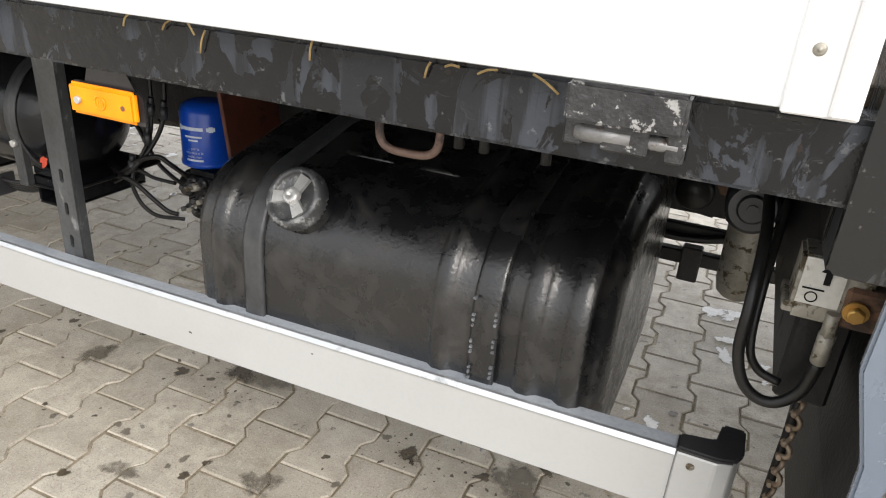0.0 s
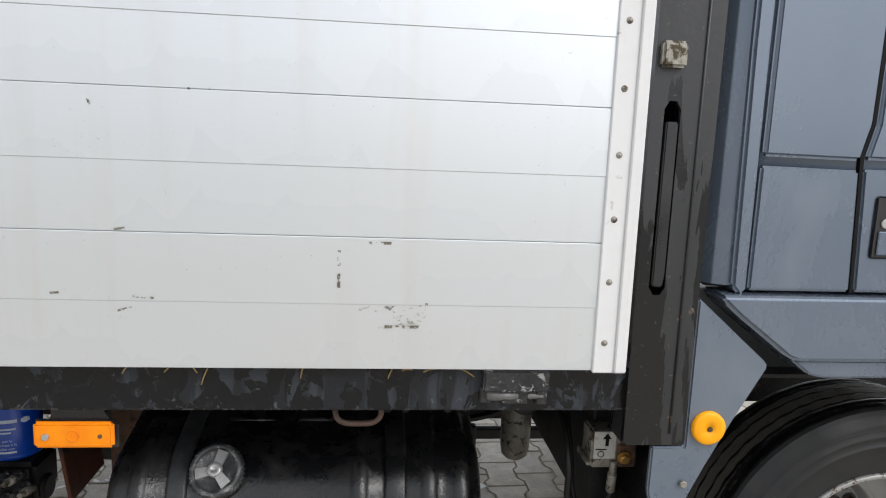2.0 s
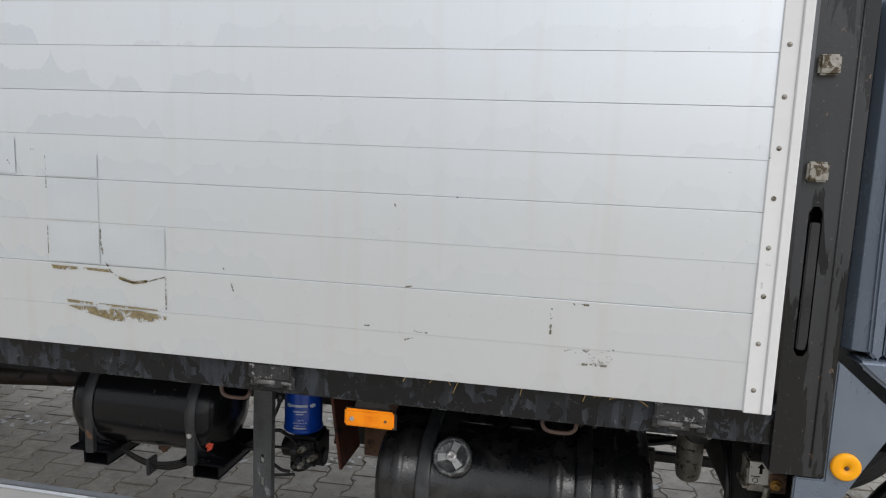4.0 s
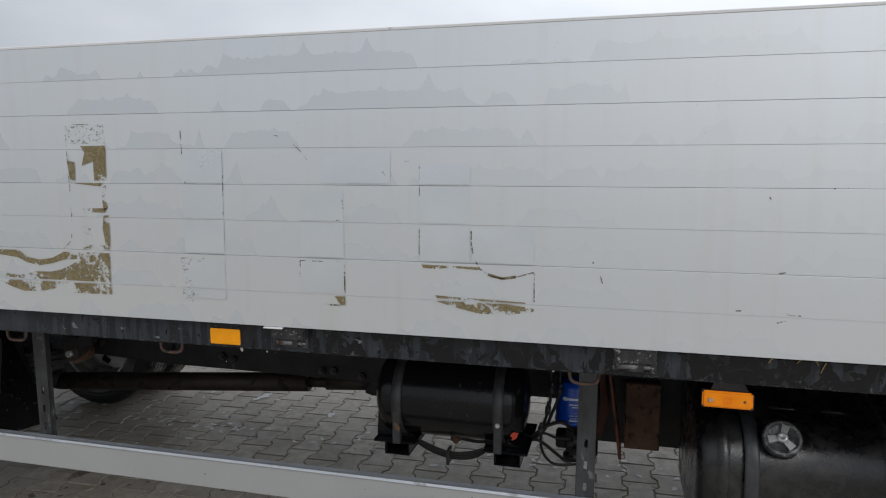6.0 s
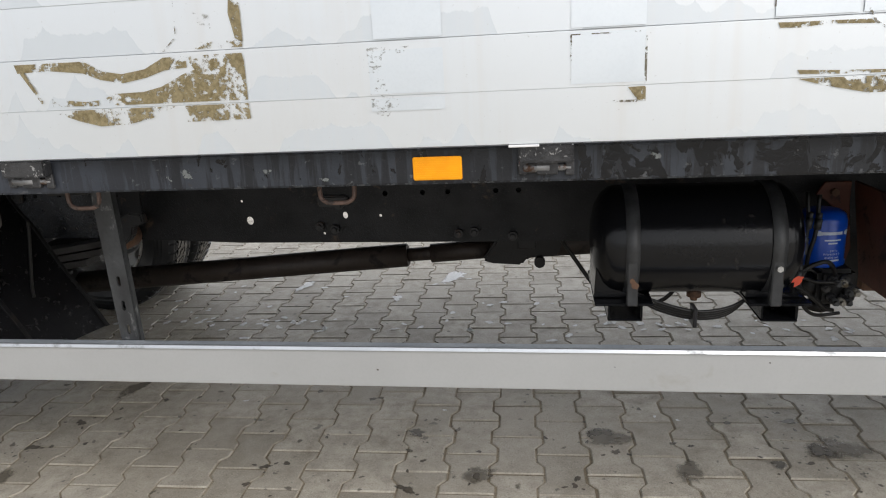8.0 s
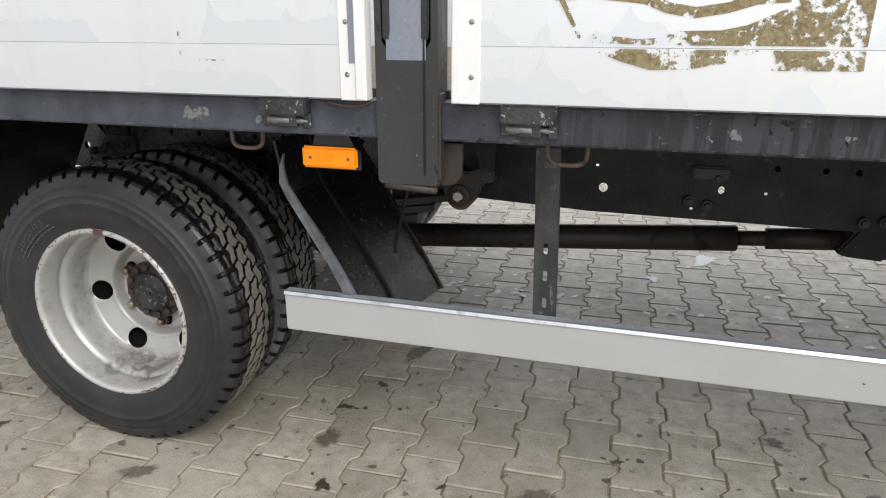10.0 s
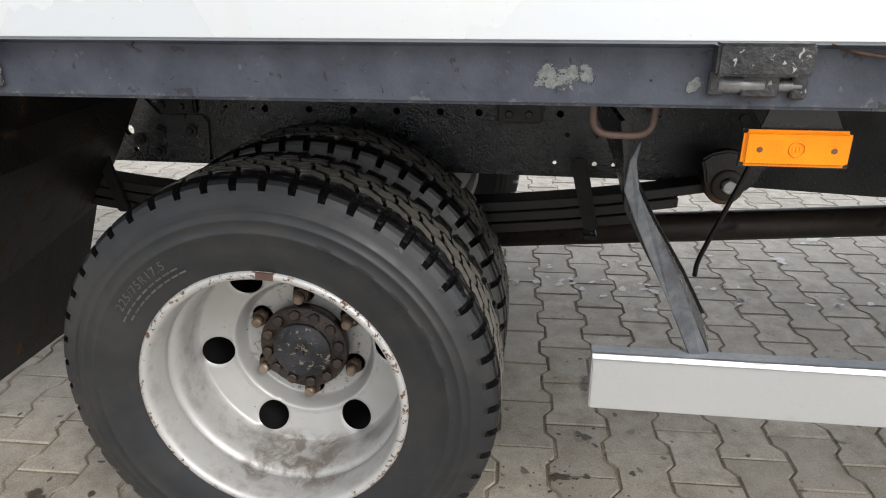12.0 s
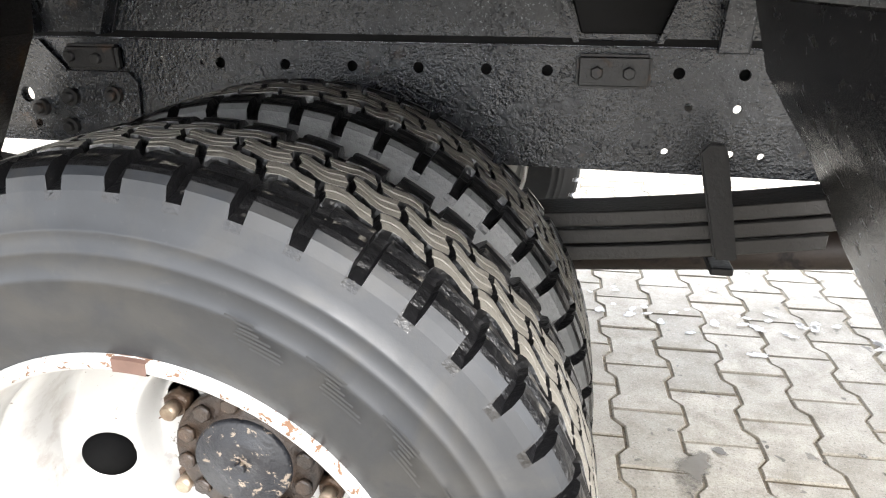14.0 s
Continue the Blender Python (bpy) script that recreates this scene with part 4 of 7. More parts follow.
def ghost(x0, x1, z0, z1):
    """Cleaner paint where a letter was stuck, plank by plank."""
    k = 0
    while True:
        lo, hi = 1.017 + 0.0969 * k, 1.017 + 0.0969 * (k + 1)
        k += 1
        if lo > z1:
            break
        a, b = max(lo + 0.004, z0), min(hi - 0.004, z1)
        if b - a < 0.01:
            continue
        bm = bmesh.new()
        vs = [bm.verts.new((x, GY + 0.0004, z)) for x, z in ((x0, a), (x0, b), (x1, b), (x1, a))]
        bm.faces.new(vs)
        part("letter_ghost", bm, M_GHOST, side_main, "cleaner bluish paint under removed lettering")


def arc(cx, cz, rx, rz, a0, a1, n=14):
    return [(cx + rx * math.cos(radians(a0 + (a1 - a0) * i / n)), cz + rz * math.sin(radians(a0 + (a1 - a0) * i / n))) for i in range(n + 1)]


# the round letter with a stem
bowl_top = [(-2.929, 1.204), (-2.86, 1.204), (-2.781, 1.204), (-2.745, 1.184), (-2.705, 1.177), (-2.656, 1.184), (-2.616, 1.203), (-2.57, 1.204)]
bowl_low = [(-2.925, 1.188), (-2.86, 1.190), (-2.785, 1.182), (-2.75, 1.168), (-2.705, 1.160), (-2.656, 1.168), (-2.616, 1.18), (-2.57, 1.183)]
grime(band, bowl_top, bowl_low, GY)
grime(band, [(-2.862, 1.136), (-2.79, 1.128), (-2.761, 1.13), (-2.725, 1.141), (-2.665, 1.142), (-2.627, 1.150), (-2.580, 1.171), (-2.55, 1.18)],
      [(-2.862, 1.122), (-2.79, 1.120), (-2.761, 1.119), (-2.725, 1.119), (-2.665, 1.119), (-2.627, 1.119), (-2.580, 1.119), (-2.55, 1.119)], GY)
grime(band, [(-2.867, 1.1125), (-2.81, 1.1125), (-2.767, 1.1125), (-2.705, 1.1125), (-2.655, 1.1125), (-2.606, 1.1125)],
      [(-2.867, 1.1115), (-2.809, 1.091), (-2.767, 1.080), (-2.705, 1.082), (-2.655, 1.092), (-2.606, 1.111)], GY)
grime(patch, [(-2.57, 1.204), (-2.458, 1.204), (-2.455, 1.19), (-2.456, 1.119), (-2.55, 1.119), (-2.55, 1.17)], GY - 0.0003)
grime(patch, [(-2.584, 1.1125), (-2.456, 1.1125), (-2.455, 1.083), (-2.584, 1.082)], GY)
grime(band, [(-2.929, 1.204), (-2.918, 1.204)], [(-2.885, 1.128), (-2.879, 1.128)], GY - 0.0004)
grime(patch, [(-2.535, 1.511), (-2.452, 1.512), (-2.455, 1.413), (-2.494, 1.413), (-2.495, 1.469), (-2.534, 1.455), (-2.523, 1.492)], GY)
grime(patch, [(-2.584, 1.470), (-2.559, 1.465), (-2.561, 1.413), (-2.578, 1.416)], GY)
grime(patch, [(-2.582, 1.406), (-2.464, 1.406), (-2.476, 1.396), (-2.526, 1.401)], GY)
grime(patch, [(-2.467, 1.399), (-2.456, 1.399), (-2.454, 1.333), (-2.468, 1.327), (-2.471, 1.366)], GY)
grime(patch, [(-2.544, 1.332), (-2.456, 1.334), (-2.464, 1.321), (-2.533, 1.322)], GY)
grime(patch, [(-2.469, 1.313), (-2.451, 1.314), (-2.453, 1.222), (-2.467, 1.231), (-2.475, 1.275)], GY)
grime(patch, [(-2.543, 1.282), (-2.513, 1.274), (-2.512, 1.250), (-2.542, 1.259)], GY, faint=True)
grime(patch, [(-2.585, 1.572), (-2.455, 1.571), (-2.452, 1.517), (-2.584, 1.517)], GY, faint=True)
grime(patch, [(-2.542, 1.227), (-2.454, 1.227), (-2.455, 1.215), (-2.549, 1.215)], GY)
grime(strip, [(-2.585, 1.572), (-2.584, 1.517), (-2.581, 1.408), (-2.579, 1.30), (-2.584, 1.239), (-2.613, 1.214)], 0.0024, GY, thin=True)
grime(strip, [(-2.585, 1.572), (-2.455, 1.571), (-2.452, 1.517)], 0.002, GY - 0.0002, thin=True)
# strokes of the following letters
grime(patch, [(-2.220, 1.202), (-2.19, 1.200), (-2.196, 1.16), (-2.185, 1.12), (-2.16, 1.105), (-2.19, 1.075), (-2.217, 1.085)], GY, faint=True)
grime(patch, [(-2.20, 1.2), (-2.14, 1.2), (-2.15, 1.19), (-2.2, 1.185)], GY, faint=True)
grime(strip, [(-2.207, 1.565), (-2.204, 1.50), (-2.203, 1.45), (-2.196, 1.405)], 0.003, GY, thin=True)
grime(strip, [(-2.080, 1.43), (-2.082, 1.312)], 0.002, GY, thin=True)
grime(strip, [(-1.732, 1.384), (-1.730, 1.314), (-1.75, 1.313)], 0.0025, GY, thin=True)
grime(strip, [(-1.728, 1.202), (-1.728, 1.116)], 0.004, GY, thin=True)
grime(patch, [(-1.757, 1.111), (-1.727, 1.112), (-1.727, 1.086), (-1.74, 1.088)], GY)
grime(strip, [(-1.83, 1.0885), (-1.727, 1.087)], 0.004, GY, thin=True)
grime(strip, [(-1.855, 1.203), (-1.856, 1.087)], 0.003, GY, thin=True)
grime(strip, [(-1.855, 1.2035), (-1.73, 1.2035)], 0.002, GY, thin=True)
grime(strip, [(-1.589, 1.466), (-1.522, 1.466), (-1.522, 1.39), (-1.523, 1.23)], 0.0022, GY, thin=True)
grime(strip, [(-1.588, 1.502), (-1.53, 1.500)], 0.005, GY, thin=True)
grime(strip, arc(-1.96, 1.40, 0.15, 0.14, 78, 28), 0.002, GY, thin=True)
# the half letter
grime(strip, [(-1.388, 1.31), (-1.388, 1.262), (-1.38, 1.225), (-1.366, 1.199), (-1.337, 1.181), (-1.309, 1.177), (-1.267, 1.184), (-1.230, 1.195)], 0.0035, GY, thin=True)
grime(strip, [(-1.345, 1.186), (-1.309, 1.1765), (-1.275, 1.182)], 0.007, GY)
grime(strip, [(-1.230, 1.195), (-1.228, 1.099)], 0.003, GY, thin=True)
grime(band, [(-1.517, 1.205), (-1.48, 1.204), (-1.44, 1.204), (-1.373, 1.203)], [(-1.513, 1.196), (-1.48, 1.195), (-1.44, 1.199), (-1.366, 1.196)], GY)
lens_low = [(-1.476, 1.1115), (-1.437, 1.1), (-1.365, 1.085), (-1.294, 1.086), (-1.229, 1.097)]
grime(band, [(-1.476, 1.1125), (-1.437, 1.1125), (-1.365, 1.1125), (-1.294, 1.1125), (-1.229, 1.105)], lens_low, GY)
grime(band, [(-1.481, 1.127), (-1.42, 1.124), (-1.34, 1.122), (-1.25, 1.119)], [(-1.476, 1.120), (-1.42, 1.118), (-1.34, 1.117), (-1.25, 1.116)], GY)
for g in ((-2.206, -2.081, 1.205, 1.50), (-2.218, -2.081, 1.087, 1.195), (-1.855, -1.729, 1.12, 1.39), (-1.522, -1.392, 1.21, 1.46), (-1.386, -1.23, 1.205, 1.30), (-1.79, -1.60, 1.41, 1.49)):
    ghost(*g)
# the small mark near the front edge
grime(strip, [(-0.377, 1.192), (-0.377, 1.138)], 0.0045, GY, thin=True)
grime(strip, [(-0.364, 1.203), (-0.304, 1.204)], 0.004, GY, thin=True)
grime(strip, [(-0.251, 1.25), (-0.251, 1.20)], 0.0015, GY, thin=True)
grime(patch, [(-0.300, 1.098), (-0.256, 1.104), (-0.2505, 1.114), (-0.2505, 1.084), (-0.302, 1.085)], GY, faint=True)
grime(strip, [(-0.2515, 1.118), (-0.2515, 1.083)], 0.004, GY - 0.0003, thin=True)
grime(strip, [(-0.319, 1.082), (-0.250, 1.0825)], 0.0045, GY, thin=True)
grime(strip, [(-0.349, 1.107), (-0.279, 1.111), (-0.259, 1.116)], 0.006, GY, faint=True)
grime(patch, [(-0.335, 1.112), (-0.28, 1.114), (-0.28, 1.102), (-0.335, 1.104)], GY, faint=True)
for x, z, dx, dz in ((-1.072, 1.195, 0.006, -0.02), (-0.71, 1.393, 0.005, -0.015), (-0.68, 1.214, 0.014, 0.002), (-0.767, 1.124, 0.012, 0.001), (-0.66, 1.121, 0.03, -0.002), (-1.09, 1.226, 0.004, -0.008), (-0.68, 1.10, 0.02, 0.006), (-0.07, 1.433, 0.010, 0.010), (-0.02, 1.522, 0.005, 0.008), (-0.58, 1.405, 0.03, 0.001), (-1.62, 1.44, 0.006, -0.01)):
    grime(strip, [(x, z), (x + dx, z + dz)], 0.003, GY, thin=True)
for pts in ([(-3.656, 1.15), (-3.656, 1.124), (-3.647, 1.124)], [(-3.656, 1.10), (-3.656, 1.084), (-3.54, 1.083)], [(-4.264, 1.123), (-4.232, 1.111)]):
    bm = bmesh.new()
    strip(bm, pts, 0.003, GY)
    part("grime", bm, M_LINE, side_rear, "dark dirt line of removed lettering")


# ---------------------------------------------------------------- the truck: chassis
def chassis_rail(y, s, holes):
    """A channel section rail; s is the way its flanges point."""
    bm = bmesh.new()
    outer = [(-6.2, 0.68), (-4.95, 0.652), (-3.4, 0.640), (-2.9, 0.616), (-1.5, 0.605), (-0.9, 0.605), (-0.6, 0.645), (1.9, 0.645), (1.9, 0.824), (-6.2, 0.824)]
    plate(bm, outer, holes, y, y + s * 0.007)
    prism(bm, [(-6.2, 0.818), (1.9, 0.818), (1.9, 0.825), (-6.2, 0.825)], "y", y + s * 0.0075, y + s * 0.07)
    prism(bm, [(-6.2, 0.681), (-4.95, 0.653), (-3.4, 0.641), (-2.9, 0.617), (-1.5, 0.606), (-0.9, 0.606), (-0.6, 0.646), (1.9, 0.646), (1.9, 0.653), (-0.6, 0.653), (-0.9, 0.613), (-1.5, 0.613), (-2.9, 0.624), (-3.4, 0.648), (-4.95, 0.66), (-6.2, 0.688)], "y", y + s * 0.0075, y + s * 0.07)
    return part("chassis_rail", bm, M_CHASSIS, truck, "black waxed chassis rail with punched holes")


near_holes = [circle(-2.861, 0.690, 0.013, 14, 1.1), circle(-2.536, 0.703, 0.009, 12, 1.3), circle(-2.611, 0.644, 0.005, 10), circle(-2.882, 0.756, 0.005, 10),
              circle(-1.250, 0.708, 0.006, 12), circle(-4.686, 0.731, 0.0115, 14, 1.1), circle(-4.675, 0.683, 0.006, 12), circle(-3.603, 0.742, 0.0062, 12),
              circle(-3.535, 0.741, 0.0062, 12), circle(-3.629, 0.675, 0.0052, 12), circle(-3.536, 0.674, 0.006, 12), circle(-3.492, 0.673, 0.0052, 12),
              circle(-3.00, 0.76, 0.004, 10), circle(-2.42, 0.70, 0.005, 10), circle(-4.43, 0.792, 0.006, 10), circle(-4.36, 0.79, 0.005, 10)]
half_moon = [(-1.166 + 0.026 * math.cos(radians(a)), 0.685 + 0.022 * math.sin(radians(a))) for a in range(20, 200, 15)]
blind = [(x, 0.79 if x < -3 else 0.772) for x in (-4.33, -4.22, -4.11, -4.005, -3.901, -3.81, -3.622, -3.532, -2.4, -2.28, -2.2, -2.05, -1.98)]
rail_near = chassis_rail(FY, 1, near_holes + [half_moon] + [circle(x, z, 0.0085, 12) for x, z in blind])
rail_far = chassis_rail(2 * MIDY - FY, -1, [])

# blind holes with black discs behind them for shade, bolts and plates on the near rail
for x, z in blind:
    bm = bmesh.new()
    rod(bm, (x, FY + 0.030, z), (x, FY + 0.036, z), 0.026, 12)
    part("hole_shade", bm, M_SEALSHADE, rail_near)
for x, z in ((-4.583, 0.797), (-4.535, 0.794), (-3.739, 0.791), (-3.694, 0.791), (-4.60, 0.73), (-4.52, 0.735), (-4.61, 0.68), (-4.66, 0.71), (-2.62, 0.67), (-2.57, 0.66), (-2.17, 0.64), (-2.12, 0.645), (-2.55, 0.74), (-2.0, 0.63)):
    bm = bmesh.new()
    rod(bm, (x, FY + 0.002, z), (x, FY - 0.027, z), 0.0095, 6, bev=0.0015)
    rod(bm, (x, FY + 0.002, z), (x, FY - 0.0185, z), 0.0145, 14)
    part("chassis_bolt", bm, M_HANGER, rail_near)
for x0, x1, z0, z1 in ((-3.768, -3.662, 0.768, 0.816), (-4.595, -4.50, 0.775, 0.816), (-2.62, -2.52, 0.735, 0.77)):
    bm = bmesh.new()
    box(bm, x0, x1, FY - 0.018, FY - 0.0005, z0, z1, 0.005, 3)
    part("chassis_plate", bm, M_HANGER, rail_near, "dark bolted plate")
bm = bmesh.new()
plate(bm, [(-4.76, 0.655), (-4.482, 0.66), (-4.476, 0.755), (-4.49, 0.772), (-4.60, 0.772), (-4.645, 0.822), (-4.76, 0.822)], [circle(-4.686, 0.731, 0.0125, 14, 1.1), circle(-4.675, 0.683, 0.007, 12)], FY - 0.009, FY - 0.0005)
part("chassis_plate", bm, M_CHASSIS, rail_near, "black plate with two round holes")
# black sheet standing in for the shade inside the bracket
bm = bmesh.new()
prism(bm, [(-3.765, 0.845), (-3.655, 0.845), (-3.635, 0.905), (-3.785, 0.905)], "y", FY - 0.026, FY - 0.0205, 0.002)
part("recess_shade", bm, M_SEALSHADE, rail_near)
bm = bmesh.new()
prism(bm, [(-3.582, 0.822), (-3.540, 0.822), (-3.535, 0.93), (-3.575, 0.93)], "y", FY - 0.040, FY - 0.0285, 0.002)
part("gusset_plate", bm, M_CHASSIS, rail_near, "black waxed gusset plate")
# body brackets above the rail
for x in (-4.56, -3.715, -2.1, -0.7):
    bm = bmesh.new()
    prism(bm, [(x - 0.06, 0.835), (x + 0.06, 0.835), (x + 0.1, 0.94), (x - 0.1, 0.94)], "y", FY - 0.020, FY - 0.0105, 0.002)
    prism(bm, [(x - 0.1, 0.94), (x - 0.092, 0.94), (x - 0.052, 0.835), (x - 0.06, 0.835)], "y", FY - 0.05, FY - 0.0205)
    prism(bm, [(x + 0.1, 0.94), (x + 0.092, 0.94), (x + 0.052, 0.835), (x + 0.06, 0.835)], "y", FY - 0.05, FY - 0.0205)
    part("body_bracket", bm, M_CHASSIS, truck)
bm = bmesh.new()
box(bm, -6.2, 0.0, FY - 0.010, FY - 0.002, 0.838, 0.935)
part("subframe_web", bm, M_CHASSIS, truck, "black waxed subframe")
# black strip standing in for the shade line between subframe and rail
bm = bmesh.new()
box(bm, -6.2, 0.0, FY + 0.014, FY + 0.022, 0.8255, 0.935)
part("gap_shade", bm, M_SEALSHADE, truck)
# upright plate at the spring hanger
bm = bmesh.new()
prism(bm, [(-3.50, 0.935), (-3.40, 0.935), (-3.40, 0.79), (-3.47, 0.83)], "y", FY - 0.03, FY - 0.014, 0.003)
part("hanger_plate", bm, M_CHASSIS, truck)

# leaf springs
for yy in (1.60, 2 * MIDY - 1.60):
    sp = None
    for k in range(3):
        bm = bmesh.new()
        h = 0.82 - 0.055 * k
        top, bot = [], []
        for i in range(17):
            u = -1 + 2 * i / 16
            x = -4.12 + u * h
            z = 0.575 + 0.075 * (u * h / 0.82) ** 2 - k * 0.0265
            top.append((x, z + 0.0115))
            bot.append((x, z - 0.0115))
        prism(bm, top + bot[::-1], "y", yy - 0.035, yy + 0.035, 0.002)
        if sp is None:
            sp = part("leaf_spring", bm, M_LEAF, truck, "black greasy leaf spring pack")
        else:
            part("leaf", bm, M_LEAF, sp)
    for x in (-3.562, -4.70):
        bm = bmesh.new()
        prism(bm, [(x + 0.004, 0.545), (x + 0.036, 0.545), (x + 0.002, 0.700), (x - 0.006, 0.713), (x - 0.026, 0.713), (x - 0.036, 0.700)], "y", yy - 0.046, yy - 0.038, 0.003, 2)
        box(bm, x + 0.004, x + 0.036, yy - 0.038, yy + 0.04, 0.518, 0.53, 0.002)
        part("spring_clip", bm, M_UNDER, sp)
    bm = bmesh.new()
    lathe(bm, [(0.001, -0.036), (0.036, -0.036), (0.042, -0.030), (0.042, 0.044), (0.036, 0.05), (0.001, 0.05)], -3.268, yy - 0.03, 0.663, "y", 24)
    part("spring_eye", bm, M_RUST, sp, "rusty spring eye")
    bm = bmesh.new()
    rod(bm, (-3.267, yy - 0.094, 0.669), (-3.267, yy - 0.070, 0.669), 0.0155, 6, bev=0.002)
    rod(bm, (-3.267, yy - 0.096, 0.669), (-3.267, yy - 0.0935, 0.669), 0.0125, 20)
    part("spring_bolt", bm, M_CHROME, sp, "bright spring bolt")
    bm = bmesh.new()
    prism(bm, [(-3.326, 0.720), (-3.308, 0.735), (-3.273, 0.744), (-3.240, 0.738), (-3.205, 0.752), (-3.165, 0.748), (-3.160, 0.716), (-3.197, 0.706), (-3.207, 0.675), (-3.228, 0.653), (-3.259, 0.636), (-3.295, 0.643), (-3.313, 0.671), (-3.318, 0.700)], "y", yy - 0.072, yy - 0.040, 0.005, 2)
    part("spring_hanger", bm, M_HANGER, sp, "black cast spring hanger")
    bm = bmesh.new()
    lathe(bm, [(0.018, -0.004), (0.030, -0.004), (0.0345, 0.0), (0.0345, 0.012)], -3.267, yy - 0.074, 0.668, "y", 28)
    part("washer", bm, M_SOCKET, sp, "brown dusty washer")
    bm = bmesh.new()
    plate(bm, [(-3.290, 0.830), (-3.238, 0.828), (-3.216, 0.797), (-3.206, 0.745), (-3.165, 0.745), (-3.160, 0.835), (-3.20, 0.86), (-3.290, 0.86)], [circle(-3.249, 0.808, 0.0105, 12)], yy - 0.066, yy - 0.058)
    part("hanger_bracket", bm, M_CHASSIS, sp, "black waxed bracket with a round hole")
# axle, differential, drive shaft
bm = bmesh.new()
rod(bm, (-4.12, 1.26, 0.40), (-4.12, 2.84, 0.40), 0.06, 20)
lathe(bm, [(0.02, -0.17), (0.10, -0.15), (0.17, -0.06), (0.18, 0.0), (0.17, 0.06), (0.10, 0.15), (0.02, 0.17)], -4.12, MIDY, 0.40, "x", 24)
rod(bm, (-4.0, MIDY, 0.385), (-3.82, MIDY, 0.35), 0.07, 18, 0.05)
axle = part("rear_axle", bm, M_UNDER, truck, "black rear axle with differential")
bm = bmesh.new()
rod(bm, (-3.84, MIDY, 0.345), (-2.42, MIDY, 0.452), 0.045, 24, bev=0.004)
rod(bm, (-2.425, MIDY, 0.452), (-2.27, MIDY, 0.462), 0.026, 18)
rod(bm, (-2.33, MIDY, 0.458), (-2.08, MIDY, 0.476), 0.036, 18)
rod(bm, (-2.1, MIDY, 0.475), (-1.2, MIDY, 0.53), 0.046, 20)
shaft = part("drive_shaft", bm, M_SHAFT, truck, "brown dusty drive shaft tube")
bm = bmesh.new()
prism(bm, [(-2.13, 0.445), (-2.10, 0.432), (-1.985, 0.425), (-1.965, 0.452), (-1.85, 0.462), (-1.83, 0.55), (-2.06, 0.55)], "y", MIDY - 0.06, MIDY + 0.06, 0.008, 2)
rod(bm, (-1.92, MIDY - 0.08, 0.44), (-1.92, MIDY - 0.05, 0.44), 0.02, 10)
part("centre_bearing", bm, M_UNDER, shaft)
bm = bmesh.new()
box(bm, -1.99, -1.93, FY + 0.08, 2 * MIDY - FY - 0.08, 0.56, 0.64, 0.004)
part("chassis_cross_tube", bm, M_UNDER, truck)
# gearbox and engine block, dark masses behind the tanks
bm = bmesh.new()
box(bm, -1.2, -0.3, MIDY - 0.2, MIDY + 0.2, 0.36, 0.80, 0.05, 3)
part("gearbox", bm, M_UNDER, truck, "dark greasy gearbox")
bm = bmesh.new()
box(bm, -0.6, 0.5, 1.67, 1.69, 0.585, 0.612, 0.003)
part("pipe_carrier", bm, M_UNDER, truck)
bm = bmesh.new()
box(bm, -0.6, 0.5, 1.675, 1.70, 0.522, 0.552, 0.003)
part("pipe_carrier", bm, M_UNDER, truck)
bm = bmesh.new()
prism(bm, [(-0.10, 0.81), (0.0, 0.81), (0.0, 0.69), (-0.03, 0.65), (-0.075, 0.655), (-0.10, 0.70)], "y", 1.625, 1.645, 0.004, 2)
mount = part("engine_mount", bm, M_UNDER, truck, "black greasy engine mount")
bm = bmesh.new()
lathe(bm, [(0.001, -0.02), (0.030, -0.018), (0.036, -0.008), (0.036, 0.012)], -0.075, 1.62, 0.70, "y", 24)
part("rubber_bush", bm, M_HOSE, mount)
bm = bmesh.new()
prism(bm, [(-0.045, 0.735), (0.01, 0.725), (0.012, 0.70), (-0.03, 0.705)], "y", 1.612, 1.618, 0.002)
part("rusty_tab", bm, M_RUST, mount, "rusty sheet tab")
bm = bmesh.new()
box(bm, -0.075, -0.035, 1.64, 1.668, 0.50, 0.575, 0.003)
part("carrier_clip", bm, M_UNDER, truck)
bm = bmesh.new()
tube(bm, [(-0.2, 1.66, 0.60), (-0.1, 1.66, 0.585), (0.0, 1.66, 0.60), (0.08, 1.66, 0.64)], 0.008, 8)
part("brake_pipe", bm, M_HOSE, truck)


